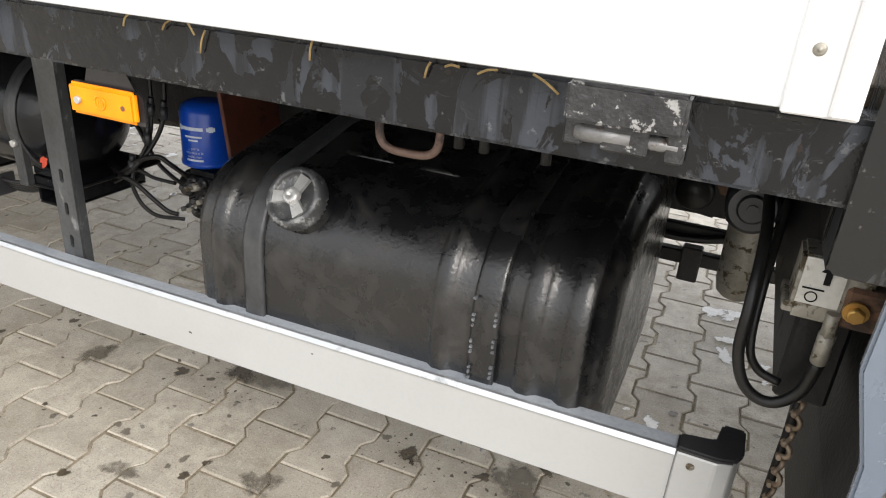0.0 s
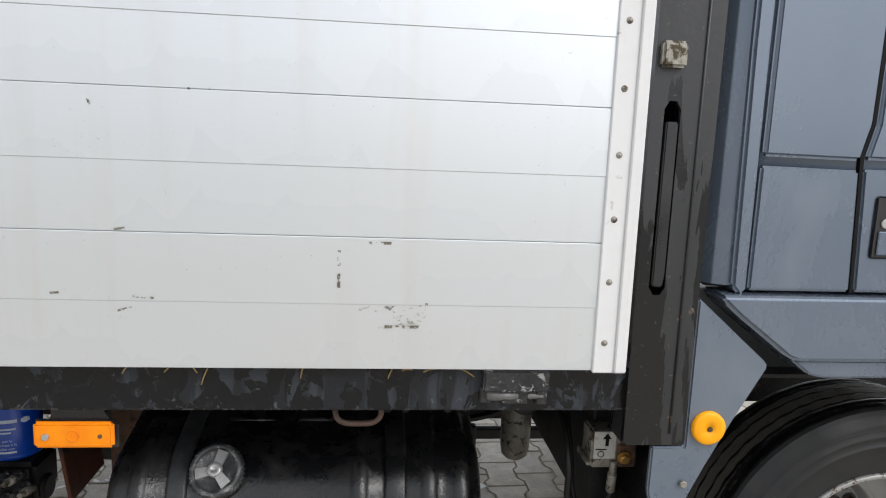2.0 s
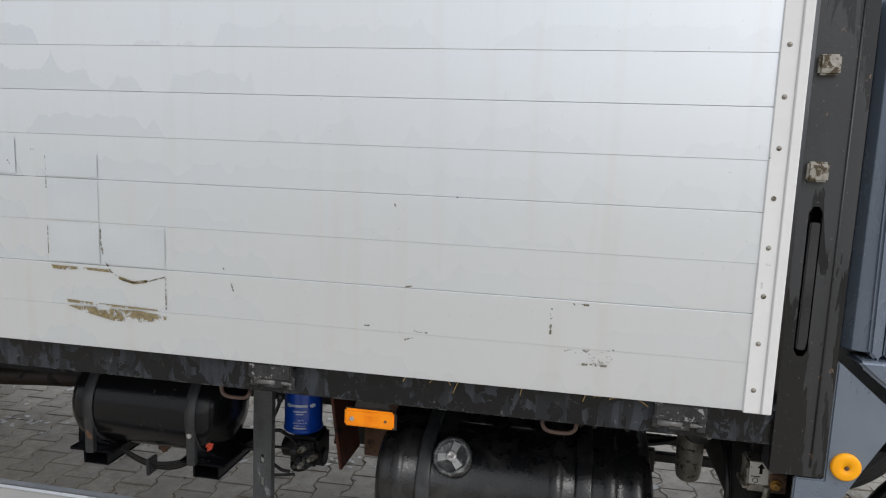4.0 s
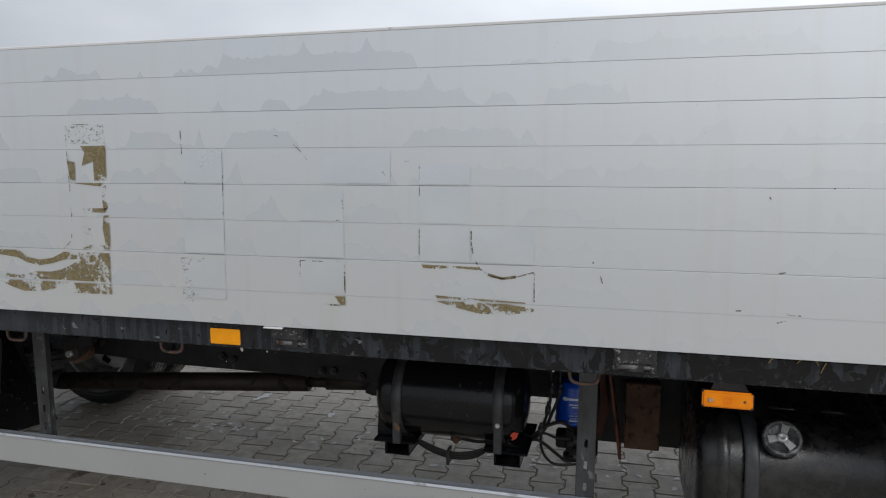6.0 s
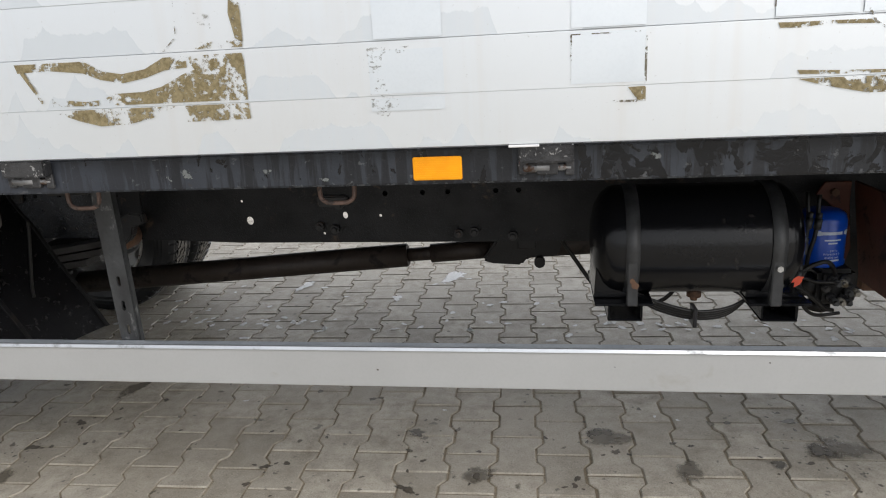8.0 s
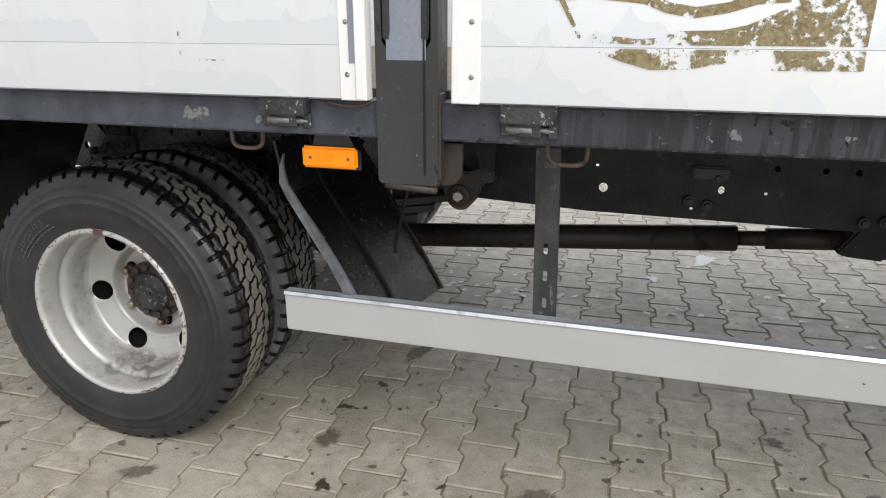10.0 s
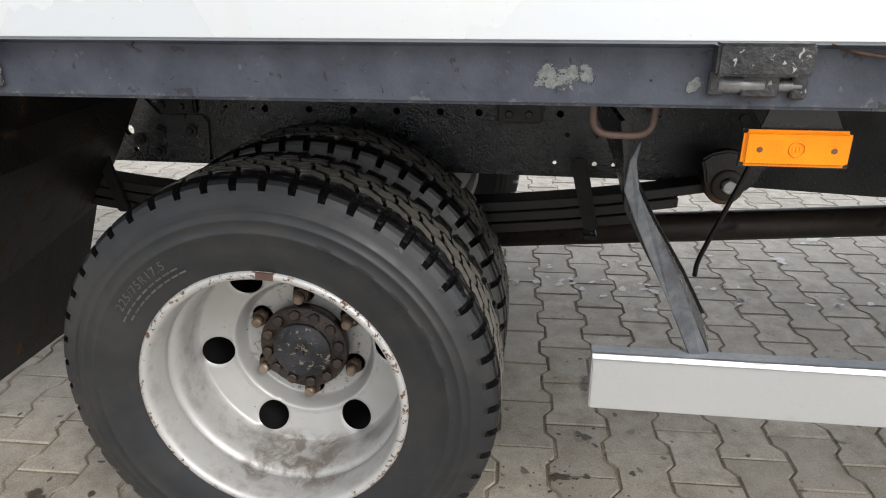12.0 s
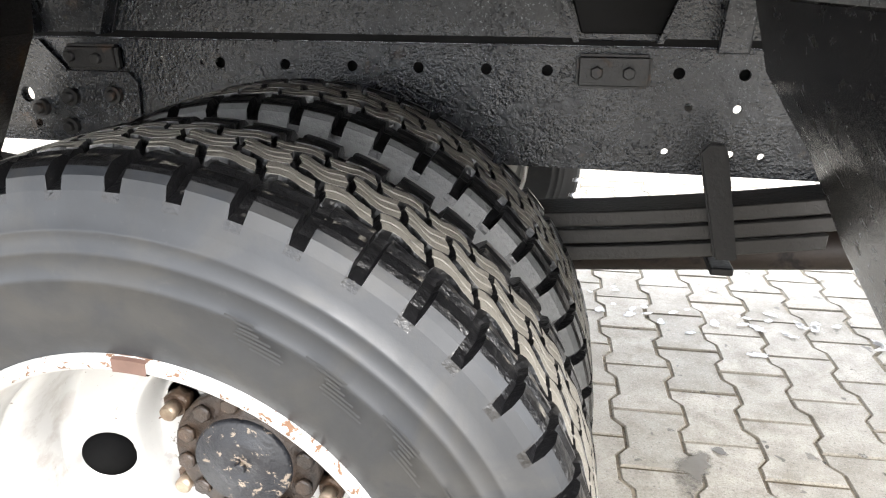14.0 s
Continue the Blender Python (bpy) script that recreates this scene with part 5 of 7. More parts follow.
# ---------------------------------------------------------------- wheels
def tyre_mesh(ribbed=False):
    """One turned sheet: smooth walls, notched shoulders, rows of S-shaped blocks with thin zigzag grooves."""
    N, R = 50, 0.392
    P = 2 * math.pi * R / N
    wall = [(0.222, 0.020), (0.228, 0.008), (0.240, 0.002), (0.262, -0.006), (0.285, -0.0115), (0.3055, -0.0138), (0.3066, -0.0146), (0.3098, -0.0146), (0.311, -0.0137),
            (0.3265, -0.0112), (0.3275, -0.0119), (0.3305, -0.0112), (0.3318, -0.0100), (0.342, -0.0062), (0.3430, -0.0066), (0.3452, -0.0056), (0.3462, -0.0046), (0.356, 0.0000)]
    # shoulder: (radius, y) on the block and at the bottom of its notch
    shoulder = [((0.3635, 0.0030), (0.3635, 0.0030)), ((0.3705, 0.0058), (0.3705, 0.0058)), ((0.3805, 0.0108), (0.3735, 0.0170)), ((0.3858, 0.0172), (0.3745, 0.021)), ((0.3886, 0.0215), (0.377, 0.0245)), ((0.3898, 0.028), (0.380, 0.030)), ((0.3904, 0.034), (0.3825, 0.036)), ((0.3872, 0.040), (0.382, 0.041)), ((0.3912, 0.046), (0.383, 0.047))]
    # cross positions: (y, depth, row) for the crown, left half then mirrored
    GD = 0.0085
    rows = [(0.0545, 0.0, 0), (0.0560, GD, 0), (0.0608, GD, 1), (0.0622, 0.0, 1), (0.0712, 0.0, 1), (0.0718, 0.0009, 1), (0.0734, 0.0009, 1), (0.0740, 0.0, 1), (0.0832, 0.0, 1), (0.0846, GD, 1), (0.0890, GD, 2), (0.0904, 0.0, 2),
            (0.0985, 0.0, 2), (0.0992, 0.0009, 2), (0.1008, 0.0009, 2), (0.1015, 0.0, 2)]
    rows = rows + [(0.21 - y, d, 4 - r) for y, d, r in rows[::-1]]
    phase = {0: 0.0, 1: 0.32, 2: 0.05, 3: 0.68, 4: 0.5}
    cols = [(0.0, 1), (0.0050, 1), (0.0100, 1), (0.0122, 0), (0.0180, 0), (0.0240, 0), (0.0310, 0), (0.0390, 0), (P - 0.0022, 0)]

    def zig(s):
        u = (s / P) % 1.0
        t = abs(u - 0.5) * 4 - 1
        return max(-0.6, min(0.6, t)) / 0.6 * (0.0015 if ribbed else 0.0048)
    verts, crown, faces, smooth, tread = [], [], [], [], []
    width = 0
    for i in range(N):
        for s_in, cut in cols:
            cut = 0 if ribbed else cut
            strip_v = []
            for r, y in wall:
                strip_v.append((r, y, i * P + s_in, 0.0))
            for top, bot in shoulder:
                q = bot if cut else top
                strip_v.append((q[0], q[1], i * P + s_in, 0.0 if cut else (0.93 if q[0] > 0.3895 else 0.2)))
            for y, d, row in rows:
                sv = s_in
                if 0 < row < 4 and s_in <= 0.0123:
                    sv = s_in * 0.42
                s = i * P + sv + phase[row] * P
                bend = 0.0
                if 0 < row < 4:
                    mid = {1: 0.0724, 2: 0.105, 3: 0.1376}[row]
                    bend = 0.0045 * math.tanh((y - mid) / 0.006)
                hole = cut and (0 < row < 4 or d == 0.0)
                if row in (0, 4):
                    hole = bool(cut)
                depth = max(d, 0.0075 if hole else 0.0)
                yy = y + zig(s) * (0.6 if row in (0, 4) else 1.0)
                r = R - 0.0035 * ((y - 0.105) / 0.07) ** 2 - depth
                strip_v.append((r, yy, s + bend, (1.0 if 0 < row < 4 else 0.925) if depth < 0.001 else 0.0))
            for top, bot in shoulder[::-1]:
                q = bot if cut else top
                strip_v.append((q[0], 0.21 - q[1], i * P + s_in + 0.5 * P, 0.0 if cut else (0.93 if q[0] > 0.3895 else 0.2)))
            for r, y in wall[::-1]:
                strip_v.append((r, 0.21 - y, i * P + s_in + 0.5 * P, 0.0))
            width = len(strip_v)
            for r, y, s, c in strip_v:
                verts.append((r * math.cos(s / R), y, r * math.sin(s / R)))
                crown.append(c)
    total = N * len(cols)
    nw = len(wall)
    for i in range(total):
        j = (i + 1) % total
        for k in range(width - 1):
            faces.append((i * width + k, i * width + k + 1, j * width + k + 1, j * width + k))
            k2 = min(k, width - 2 - k)
            cut = not ribbed and (cols[i % len(cols)][1] or cols[j % len(cols)][1])
            smooth.append(k2 < nw - 1)
            tread.append(0 if k2 < nw or (k2 < nw + 3 and not cut) else 1)
    me = bpy.data.meshes.new("tyre")
    me.from_pydata(verts, [], faces)
    me.materials.append(M_TYRE)
    me.materials.append(M_TREAD)
    at = me.attributes.new("crown", "FLOAT", "POINT")
    at.data.foreach_set("value", crown)
    me.polygons.foreach_set("use_smooth", smooth)
    me.polygons.foreach_set("material_index", tread)
    me.update()
    return me


def rim_mesh():
    """Dual-wheel rim: flange at y = 0, disc set far in, six hand holes through the sloping part."""
    bm = bmesh.new()
    lathe(bm, [(0.226, 0.014), (0.2345, 0.012), (0.2385, 0.006), (0.2385, 0.001), (0.2345, -0.003), (0.2285, -0.003), (0.2245, 0.001), (0.222, 0.008), (0.2200, 0.020), (0.2180, 0.045), (0.2172, 0.058), (0.2195, 0.062), (0.2195, 0.067), (0.2150, 0.071), (0.2095, 0.082), (0.2075, 0.095), (0.2075, 0.175), (0.209, 0.19), (0.219, 0.20), (0.226, 0.205)], 0, 0, 0, "y", 96)
    def dish(r):
        """Flat in the middle, stepped up at the bolt circle, then a gentle slope to the rim."""
        if r < 0.126:
            return 0.215
        u = min(1.0, (r - 0.126) / 0.016)
        d = 0.215 - 0.037 * u * u * (3 - 2 * u)
        if r > 0.148:
            d -= 0.014 * (r - 0.148) / 0.05
        if r > 0.2042:
            d -= 0.02 * ((r - 0.2042) / 0.0034) ** 2
        return d
    # the disc: a polar grid with the holes cut out and their rims rounded
    na, radii = 300, [0.06 + 0.1476 * i / 52 for i in range(53)]
    holes = [(0.174 * math.cos(radians(a)), 0.174 * math.sin(radians(a))) for a in (5, 65, 125, 185, 245, 305)]
    HR = 0.0305
    grid = [[(r * math.cos(2 * math.pi * k / na), r * math.sin(2 * math.pi * k / na)) for k in range(na)] for r in radii]
    keep, used = [], {}
    for i in range(len(radii) - 1):
        for k in range(na):
            q = [(i, k), (i, (k + 1) % na), (i + 1, (k + 1) % na), (i + 1, k)]
            c = (sum(grid[a][b][0] for a, b in q) / 4, sum(grid[a][b][1] for a, b in q) / 4)
            inside = any(math.hypot(c[0] - h[0], c[1] - h[1]) < HR for h in holes)
            if inside:
                for p in q:
                    used.setdefault(p, [False, False])[0] = True
            else:
                keep.append(q)
                for p in q:
                    used.setdefault(p, [False, False])[1] = True
    vert = {}
    for (i, k), (cut, kept) in used.items():
        if not kept:
            continue
        x, z = grid[i][k]
        lip = 0.0
        if cut:
            h = min(holes, key=lambda h: math.hypot(x - h[0], z - h[1]))
            d = math.hypot(x - h[0], z - h[1])
            x, z = h[0] + (x - h[0]) * HR / d, h[1] + (z - h[1]) * HR / d
            lip = 0.003
        vert[(i, k)] = bm.verts.new((x, dish(math.hypot(x, z)) + lip, z))
    for q in keep:
        f = bm.faces.new([vert[p] for p in q])
        f.smooth = True
    bmesh.ops.remove_doubles(bm, verts=bm.verts[:], dist=0.0002)
    return mesh_of("wheel", bm, M_RIM)


TYRE, ROAD_TYRE, RIM = tyre_mesh(), tyre_mesh(True), rim_mesh()
# inner dual gets the paler wall, lit by colour
LIT_TYRE = TYRE.copy()
LIT_TYRE.materials[0] = M_LITTYRE


def hub_meshes():
    bm = bmesh.new()
    lathe(bm, [(0.06, 0.240), (0.078, 0.238), (0.080, 0.222), (0.076, 0.214), (0.076, 0.208), (0.0875, 0.206), (0.0875, 0.192), (0.085, 0.189), (0.06, 0.188), (0.059, 0.184), (0.001, 0.184)], 0, 0, 0, "y", 48)
    hub = mesh_of("hub", bm, M_HUB)
    bm = bmesh.new()
    lathe(bm, [(0.058, 0.187), (0.058, 0.180), (0.055, 0.177), (0.038, 0.176), (0.036, 0.1735), (0.012, 0.173), (0.010, 0.175), (0.001, 0.175)], 0, 0, 0, "y", 40)
    rod(bm, (0, 0.175, 0), (0, 0.168, 0), 0.007, 6)
    cover = mesh_of("hub_cover", bm, M_HUBCAP)
    bm = bmesh.new()
    rod(bm, (0, 0.190, 0), (0, 0.1815, 0), 0.0108, 6, bev=0.0014)
    bolt = mesh_of("hub_bolt", bm, M_HUB)
    bm = bmesh.new()
    rod(bm, (0, 0.236, 0), (0, 0.229, 0), 0.0225, 24, bev=0.0012)
    rod(bm, (0, 0.230, 0), (0, 0.208, 0), 0.0165, 6, bev=0.002)
    plain = len(bm.faces)
    rod(bm, (0, 0.209, 0), (0, 0.190, 0), 0.0098, 14, bev=0.0018)
    bm.faces.ensure_lookup_table()
    for f in bm.faces[plain:]:
        f.material_index = 1
    nut = mesh_of("wheel_nut", bm, M_NUT)
    nut.materials.append(M_STUD)
    return hub, cover, bolt, nut


HUB, COVER, HBOLT, NUT = hub_meshes()


# drum drawn forward as a black screen, so the hand holes look shaded
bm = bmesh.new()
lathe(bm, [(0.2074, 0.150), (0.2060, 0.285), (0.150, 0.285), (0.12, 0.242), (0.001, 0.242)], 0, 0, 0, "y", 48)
DRUM = mesh_of("drum_screen", bm, M_SEALSHADE)


def wheel(x, y, z, flip, label, hub=True, tyre=TYRE):
    m = pose(x, y, z, 0, 0, 180 if flip else 0) @ Matrix.Scale(1.022, 4)
    w = part("wheel", RIM, M_RIM, truck, label, at=m)
    part("tyre", tyre, M_TYRE, w, {TYRE: "black block-tread truck tyre", LIT_TYRE: "block-tread truck tyre, dust and sky light in its wall colour", ROAD_TYRE: "black ribbed road tyre"}[tyre])
    if hub:
        part("drum_screen", DRUM, M_UNDER, w, "brake drum shaped as a black screen behind the hand holes")
        part("hub", HUB, M_HUB, w, "rusty greasy wheel hub", at=Matrix.Translation((0, -0.012, 0)))
        part("hub_cover", COVER, M_HUBCAP, w, "chipped black hub cover", at=Matrix.Translation((0, -0.012, 0)))
        for i in range(12):
            a = radians(30 * i + 8)
            part("hub_bolt", HBOLT, M_NUT, w, at=Matrix.Translation((0.0735 * math.cos(a), -0.012, 0.0735 * math.sin(a))))
        for i in range(6):
            a = radians(60 * i + 32)
            part("wheel_nut", NUT, M_NUT, w, at=Matrix.Translation((0.1035 * math.cos(a), -0.014, 0.1025 * math.sin(a))))
    return w


WX, WZ = -4.12, 0.396
rear_wheel = wheel(WX, 1.024, WZ, False, "silver painted dual rear wheel with rust marks")
wheel(WX, 1.507, WZ, True, "silver painted inner dual wheel", False, LIT_TYRE)
wheel(WX, 2 * MIDY - 1.007, WZ, True, "silver painted dual rear wheel", False)
wheel(WX, 2 * MIDY - 1.488, WZ, False, "silver painted inner dual wheel", False)
wheel(0.83, 1.205, 0.41, False, "silver painted front wheel", tyre=ROAD_TYRE)
wheel(0.83, 2 * MIDY - 1.205, 0.41, True, "silver painted front wheel", False, ROAD_TYRE)

# size lettering and worn emblem blocks on the tyre wall
def round_text(text, size, radius, mid_deg, y):
    bm = bmesh.new()
    vs, fs = letters(text, size, 1.15)
    new_v = []
    for v in vs:
        a = radians(mid_deg) - v.x / radius
        r = radius + v.y
        new_v.append(bm.verts.new((r * math.cos(a), y, r * math.sin(a))))
    for f in fs:
        bm.faces.new([new_v[i] for i in f])
    return bm


M_TYREINK = painted("raised_grey_lettering", (0.075, 0.075, 0.073), (0.04, 0.04, 0.039), 0.6, 60, 160, 0.1)
part("size_lettering", round_text("225/75R17.5", 0.021, 0.283, 133, -0.0152), M_TYREINK, rear_wheel, "raised tyre size lettering")
bm = bmesh.new()
for row in range(2):
    for k in range(9):
        a0 = radians(149 - k * 3.6 - row * 2)
        r0 = 0.273 - row * 0.010
        q = [(r0, a0), (r0 + 0.0032, a0), (r0 + 0.0032, a0 - radians(2.9)), (r0, a0 - radians(2.9))]
        bm.faces.new([bm.verts.new((r * math.cos(a), -0.0135 + row * 0.0025, r * math.sin(a))) for r, a in q])
part("small_lettering", bm, M_TYREINK, rear_wheel, "rows of unreadable small raised marks")
for k in range(5):
    a = radians(63 - k * 13)
    for j in range(7):
        bm = bmesh.new()
        r0 = 0.292 + j * 0.0033
        wd = 0.012 + 0.006 * math.sin(j + k)
        s0 = a + (0.004 * j) / 0.28
        y0 = -0.0152 - 0.04 * (r0 - 0.272) if r0 < 0.303 else -0.0175
        lo, hi = s0 - wd / 0.28, s0 + wd / 0.28
        n = 3
        A = [bm.verts.new((r0 * math.cos(lo + (hi - lo) * i / n), y0, r0 * math.sin(lo + (hi - lo) * i / n))) for i in range(n + 1)]
        B = [bm.verts.new(((r0 + 0.0018) * math.cos(lo + (hi - lo) * i / n), y0 - 0.0001, (r0 + 0.0018) * math.sin(lo + (hi - lo) * i / n))) for i in range(n + 1)]
        for i in range(n):
            bm.faces.new((A[i], A[i + 1], B[i + 1], B[i]))
        part("emblem_rib", bm, M_TYRE, rear_wheel)
bm = bmesh.new()
for k in range(6):
    a0, a1 = radians(90.5 - 1.2 * k), radians(90.5 - 1.2 * (k + 1))
    q = [(0.2388, a0), (0.2388, a1)]
    A = [bm.verts.new((0.2391 * math.cos(a), yy, 0.2391 * math.sin(a))) for a in (a0, a1) for yy in (0.006,)]
    B = [bm.verts.new((0.2375 * math.cos(a), -0.0036, 0.2375 * math.sin(a))) for a in (a0, a1)]
    C = [bm.verts.new((0.226 * math.cos(a), -0.0036, 0.226 * math.sin(a))) for a in (a0, a1)]
    D = [bm.verts.new((0.2225 * math.cos(a), 0.004, 0.2225 * math.sin(a))) for a in (a0, a1)]
    for p, q2 in ((A, B), (B, C), (C, D)):
        bm.faces.new((p[0], p[1], q2[1], q2[0]))
bmesh.ops.remove_doubles(bm, verts=bm.verts[:], dist=0.0003)
part("balance_weight", bm, M_WEIGHT, rear_wheel, "rusty balance weight on the rim edge")


# ---------------------------------------------------------------- mudguards
def twisted_sheet(rows, t):
    """A sheet of thickness t through rows of points, one row for each y."""
    bm = bmesh.new()
    front = [[bm.verts.new(p) for p in r] for r in rows]
    back = [[bm.verts.new((p[0] - t, p[1], p[2] - t * 0.3)) for p in r] for r in rows]
    m, n = len(rows), len(rows[0])
    fs = []
    for g, flip in ((front, 1), (back, -1)):
        for i in range(m - 1):
            for j in range(n - 1):
                fs.append(bm.faces.new((g[i][j], g[i + 1][j], g[i + 1][j + 1], g[i][j + 1])[::flip]))
    for i in range(m - 1):
        for j in (0, n - 1):
            fs.append(bm.faces.new((front[i][j], front[i + 1][j], back[i + 1][j], back[i][j])))
    for j in range(n - 1):
        for i in (0, m - 1):
            fs.append(bm.faces.new((front[i][j], front[i][j + 1], back[i][j + 1], back[i][j])))
    bmesh.ops.recalc_face_normals(bm, faces=fs)
    return bm


def between(a, b, ya, yb, n=6):
    """Rows of points from the outline a at ya to the outline b at yb."""
    out = []
    for k in range(n + 1):
        u = k / n
        out.append([(p[0] * (1 - u) + q[0] * u, ya * (1 - u) + yb * u, p[1] * (1 - u) + q[1] * u) for p, q in zip(a, b)])
    return out


GP = [(-3.562, 0.90), (-3.549, 0.82), (-3.546, 0.775), (-3.520, 0.726), (-3.460, 0.618), (-3.402, 0.507), (-3.36, 0.42)]
GF = [(-3.575, 0.90), (-3.55, 0.82), (-3.52, 0.775), (-3.488, 0.73), (-3.425, 0.61), (-3.355, 0.50), (-3.30, 0.40)]


def lean_out(bm):
    """The outer edge stands further out the higher it is."""
    for v in bm.verts:
        k = max(0.0, min(0.045, (v.co.z - 0.56) * 0.2))
        v.co.y -= k * max(0.0, 1 - (v.co.y - 1.044) / 0.35)
    return bm


guard = part("front_mudguard", lean_out(twisted_sheet(between(GP, GF, 1.052, 1.46), 0.006)), M_GUARD, truck, "black plastic mudguard ahead of the rear wheel")
bm = bmesh.new()
edge_in = [(-3.541, 0.873), (-3.552, 0.845), (-3.556, 0.803), (-3.533, 0.750), (-3.508, 0.697), (-3.464, 0.607), (-3.424, 0.52), (-3.38, 0.43)]
edge_out = [(-3.539, 0.873), (-3.543, 0.845), (-3.535, 0.803), (-3.508, 0.750), (-3.477, 0.697), (-3.434, 0.607), (-3.392, 0.52), (-3.35, 0.43)]
prism(bm, edge_in + edge_out[::-1], "y", 1.044, 1.0515, 0.002, 2)
part("mudguard_edge", lean_out(bm), M_STRIP, guard, "scuffed grey mudguard edge")
ribs = between([(x + 0.006, z) for x, z in GP], [(x + 0.006, z) for x, z in GF], 1.052, 1.46, 40)
for k, mt in ((14, M_UNDER), (39, M_UNDER)):
    part("mudguard_rib", lean_out(twisted_sheet([ribs[k], ribs[k + 1]], 0.0055)), mt, guard, "worn rib along the mudguard")
bm = bmesh.new()
tube(bm, [(-3.315, 1.235, 0.80), (-3.325, 1.242, 0.76), (-3.352, 1.255, 0.67), (-3.372, 1.265, 0.60), (-3.375, 1.267, 0.565)], 0.0045, 8)
part("support_rod", bm, M_HOSE, guard, "thin black support rod")
FP = [(-4.64, 0.92), (-4.632, 0.82), (-4.635, 0.75), (-4.70, 0.62), (-4.80, 0.44), (-4.90, 0.205)]
FF = [(-4.60, 0.92), (-4.612, 0.836), (-4.66, 0.751), (-4.711, 0.661), (-4.782, 0.546), (-4.90, 0.205)]
flap = part("rear_mudflap", twisted_sheet(between(FP, FF, 1.035, 1.60), 0.006), M_FLAP, truck, "black mudguard and flap with brown dirt behind the rear wheel")
bm = bmesh.new()
prism(bm, [(x - 0.0, z) for x, z in FP] + [(x - 0.022, z - 0.006) for x, z in FP[::-1]], "y", 1.026, 1.0345)
part("mudguard_edge", bm, M_STRAP, flap, "grey worn mudguard edge")
bm = bmesh.new()
box(bm, -5.6, -4.93, 1.28, 1.33, 0.735, 0.80, 0.006)
part("rear_support_bar", bm, M_UNDER, truck)


# ---------------------------------------------------------------- side guard
def rail_z(x):
    return 0.526 + max(0.0, (x + 1.1)) * 0.022


RH = 0.101
bm = bmesh.new()
xs = [-3.577, -2.6, -1.8, -1.1, -0.6, -0.004]
prism(bm, [(x, rail_z(x) - 0.001) for x in xs] + [(x, rail_z(x) - RH) for x in xs[::-1]], "y", 1.022, 1.050, 0.0025, 2)
rail = part("side_guard_rail", bm, M_RAIL, truck, "grey-white aluminium underrun guard rail with scuffs")
bm = bmesh.new()
prism(bm, [(x, rail_z(x) + 0.0015) for x in xs] + [(x, rail_z(x) - 0.0008) for x in xs[::-1]], "y", 1.0255, 1.0495)
part("rail_top_face", bm, M_RAILTOP, rail, "bluish-grey aluminium top face")
# slanted bright strip added to draw the highlight on the rail's top edge
bm = bmesh.new()
for xa, xb in zip(xs, xs[1:]):
    ends = [[(x, y, rail_z(x) + dz) for y, dz in ((1.0205, -0.0075), (1.0185, -0.0070), (1.0182, -0.0055), (1.0222, 0.0012), (1.0262, 0.0022), (1.0262, -0.0075))] for x in (xa, xb)]
    A, B = [bm.verts.new(p) for p in ends[0]], [bm.verts.new(p) for p in ends[1]]
    for k in range(6):
        bm.faces.new((A[k], A[(k + 1) % 6], B[(k + 1) % 6], B[k]))
bmesh.ops.remove_doubles(bm, verts=bm.verts[:], dist=0.00001)
for x in (xs[0], xs[-1]):
    bm.faces.new(sorted((v for v in bm.verts if abs(v.co.x - x) < 1e-6), key=lambda v: math.atan2(v.co.z - rail_z(x) + 0.003, v.co.y - 1.0222)))
bmesh.ops.recalc_face_normals(bm, faces=bm.faces[:])
part("rail_highlight", bm, M_EDGELIGHT, rail, "added bright metal strip, highlight along the rail edge")
bm = bmesh.new()
za = rail_z(0)
tz = za - 0.002
prism(bm, [(-0.003, 1.021), (0.045, 1.021), (0.064, 1.028), (0.072, 1.045), (0.072, 1.092), (0.050, 1.092), (0.050, 1.05), (-0.003, 1.05)], "z", tz - RH + 0.002, tz, 0.002)
end = part("rail_end", bm, M_RAIL, rail, "rounded aluminium rail end")
bm = bmesh.new()
prism(bm, [(-0.004, 1.019), (0.045, 1.019), (0.066, 1.026), (0.075, 1.045), (0.075, 1.098), (0.046, 1.098), (0.040, 1.06), (-0.004, 1.052)], "z", tz + 0.0005, tz + 0.009, 0.003, 2)
part("end_cap", bm, M_BLACKPL, end, "black plastic end cap")
bm = bmesh.new()
lathe(bm, [(0.0001, -0.002), (0.0045, -0.0018), (0.0055, 0.0)], 0.017, 1.0205, tz - 0.016, "y", 14)
part("rivet", bm, M_ALU, end)
for x, z in ((-1.75, 0.485), (-1.42, 0.5), (-0.55, 0.51), (-2.3, 0.47), (-0.8, 0.47)):
    bm = bmesh.new()
    blob(bm, x, z, 1.0212, 0.004, 0.003, int(-x * 100), 0, 12, 0.4, "y")
    part("chip", bm, M_OIL, rail)


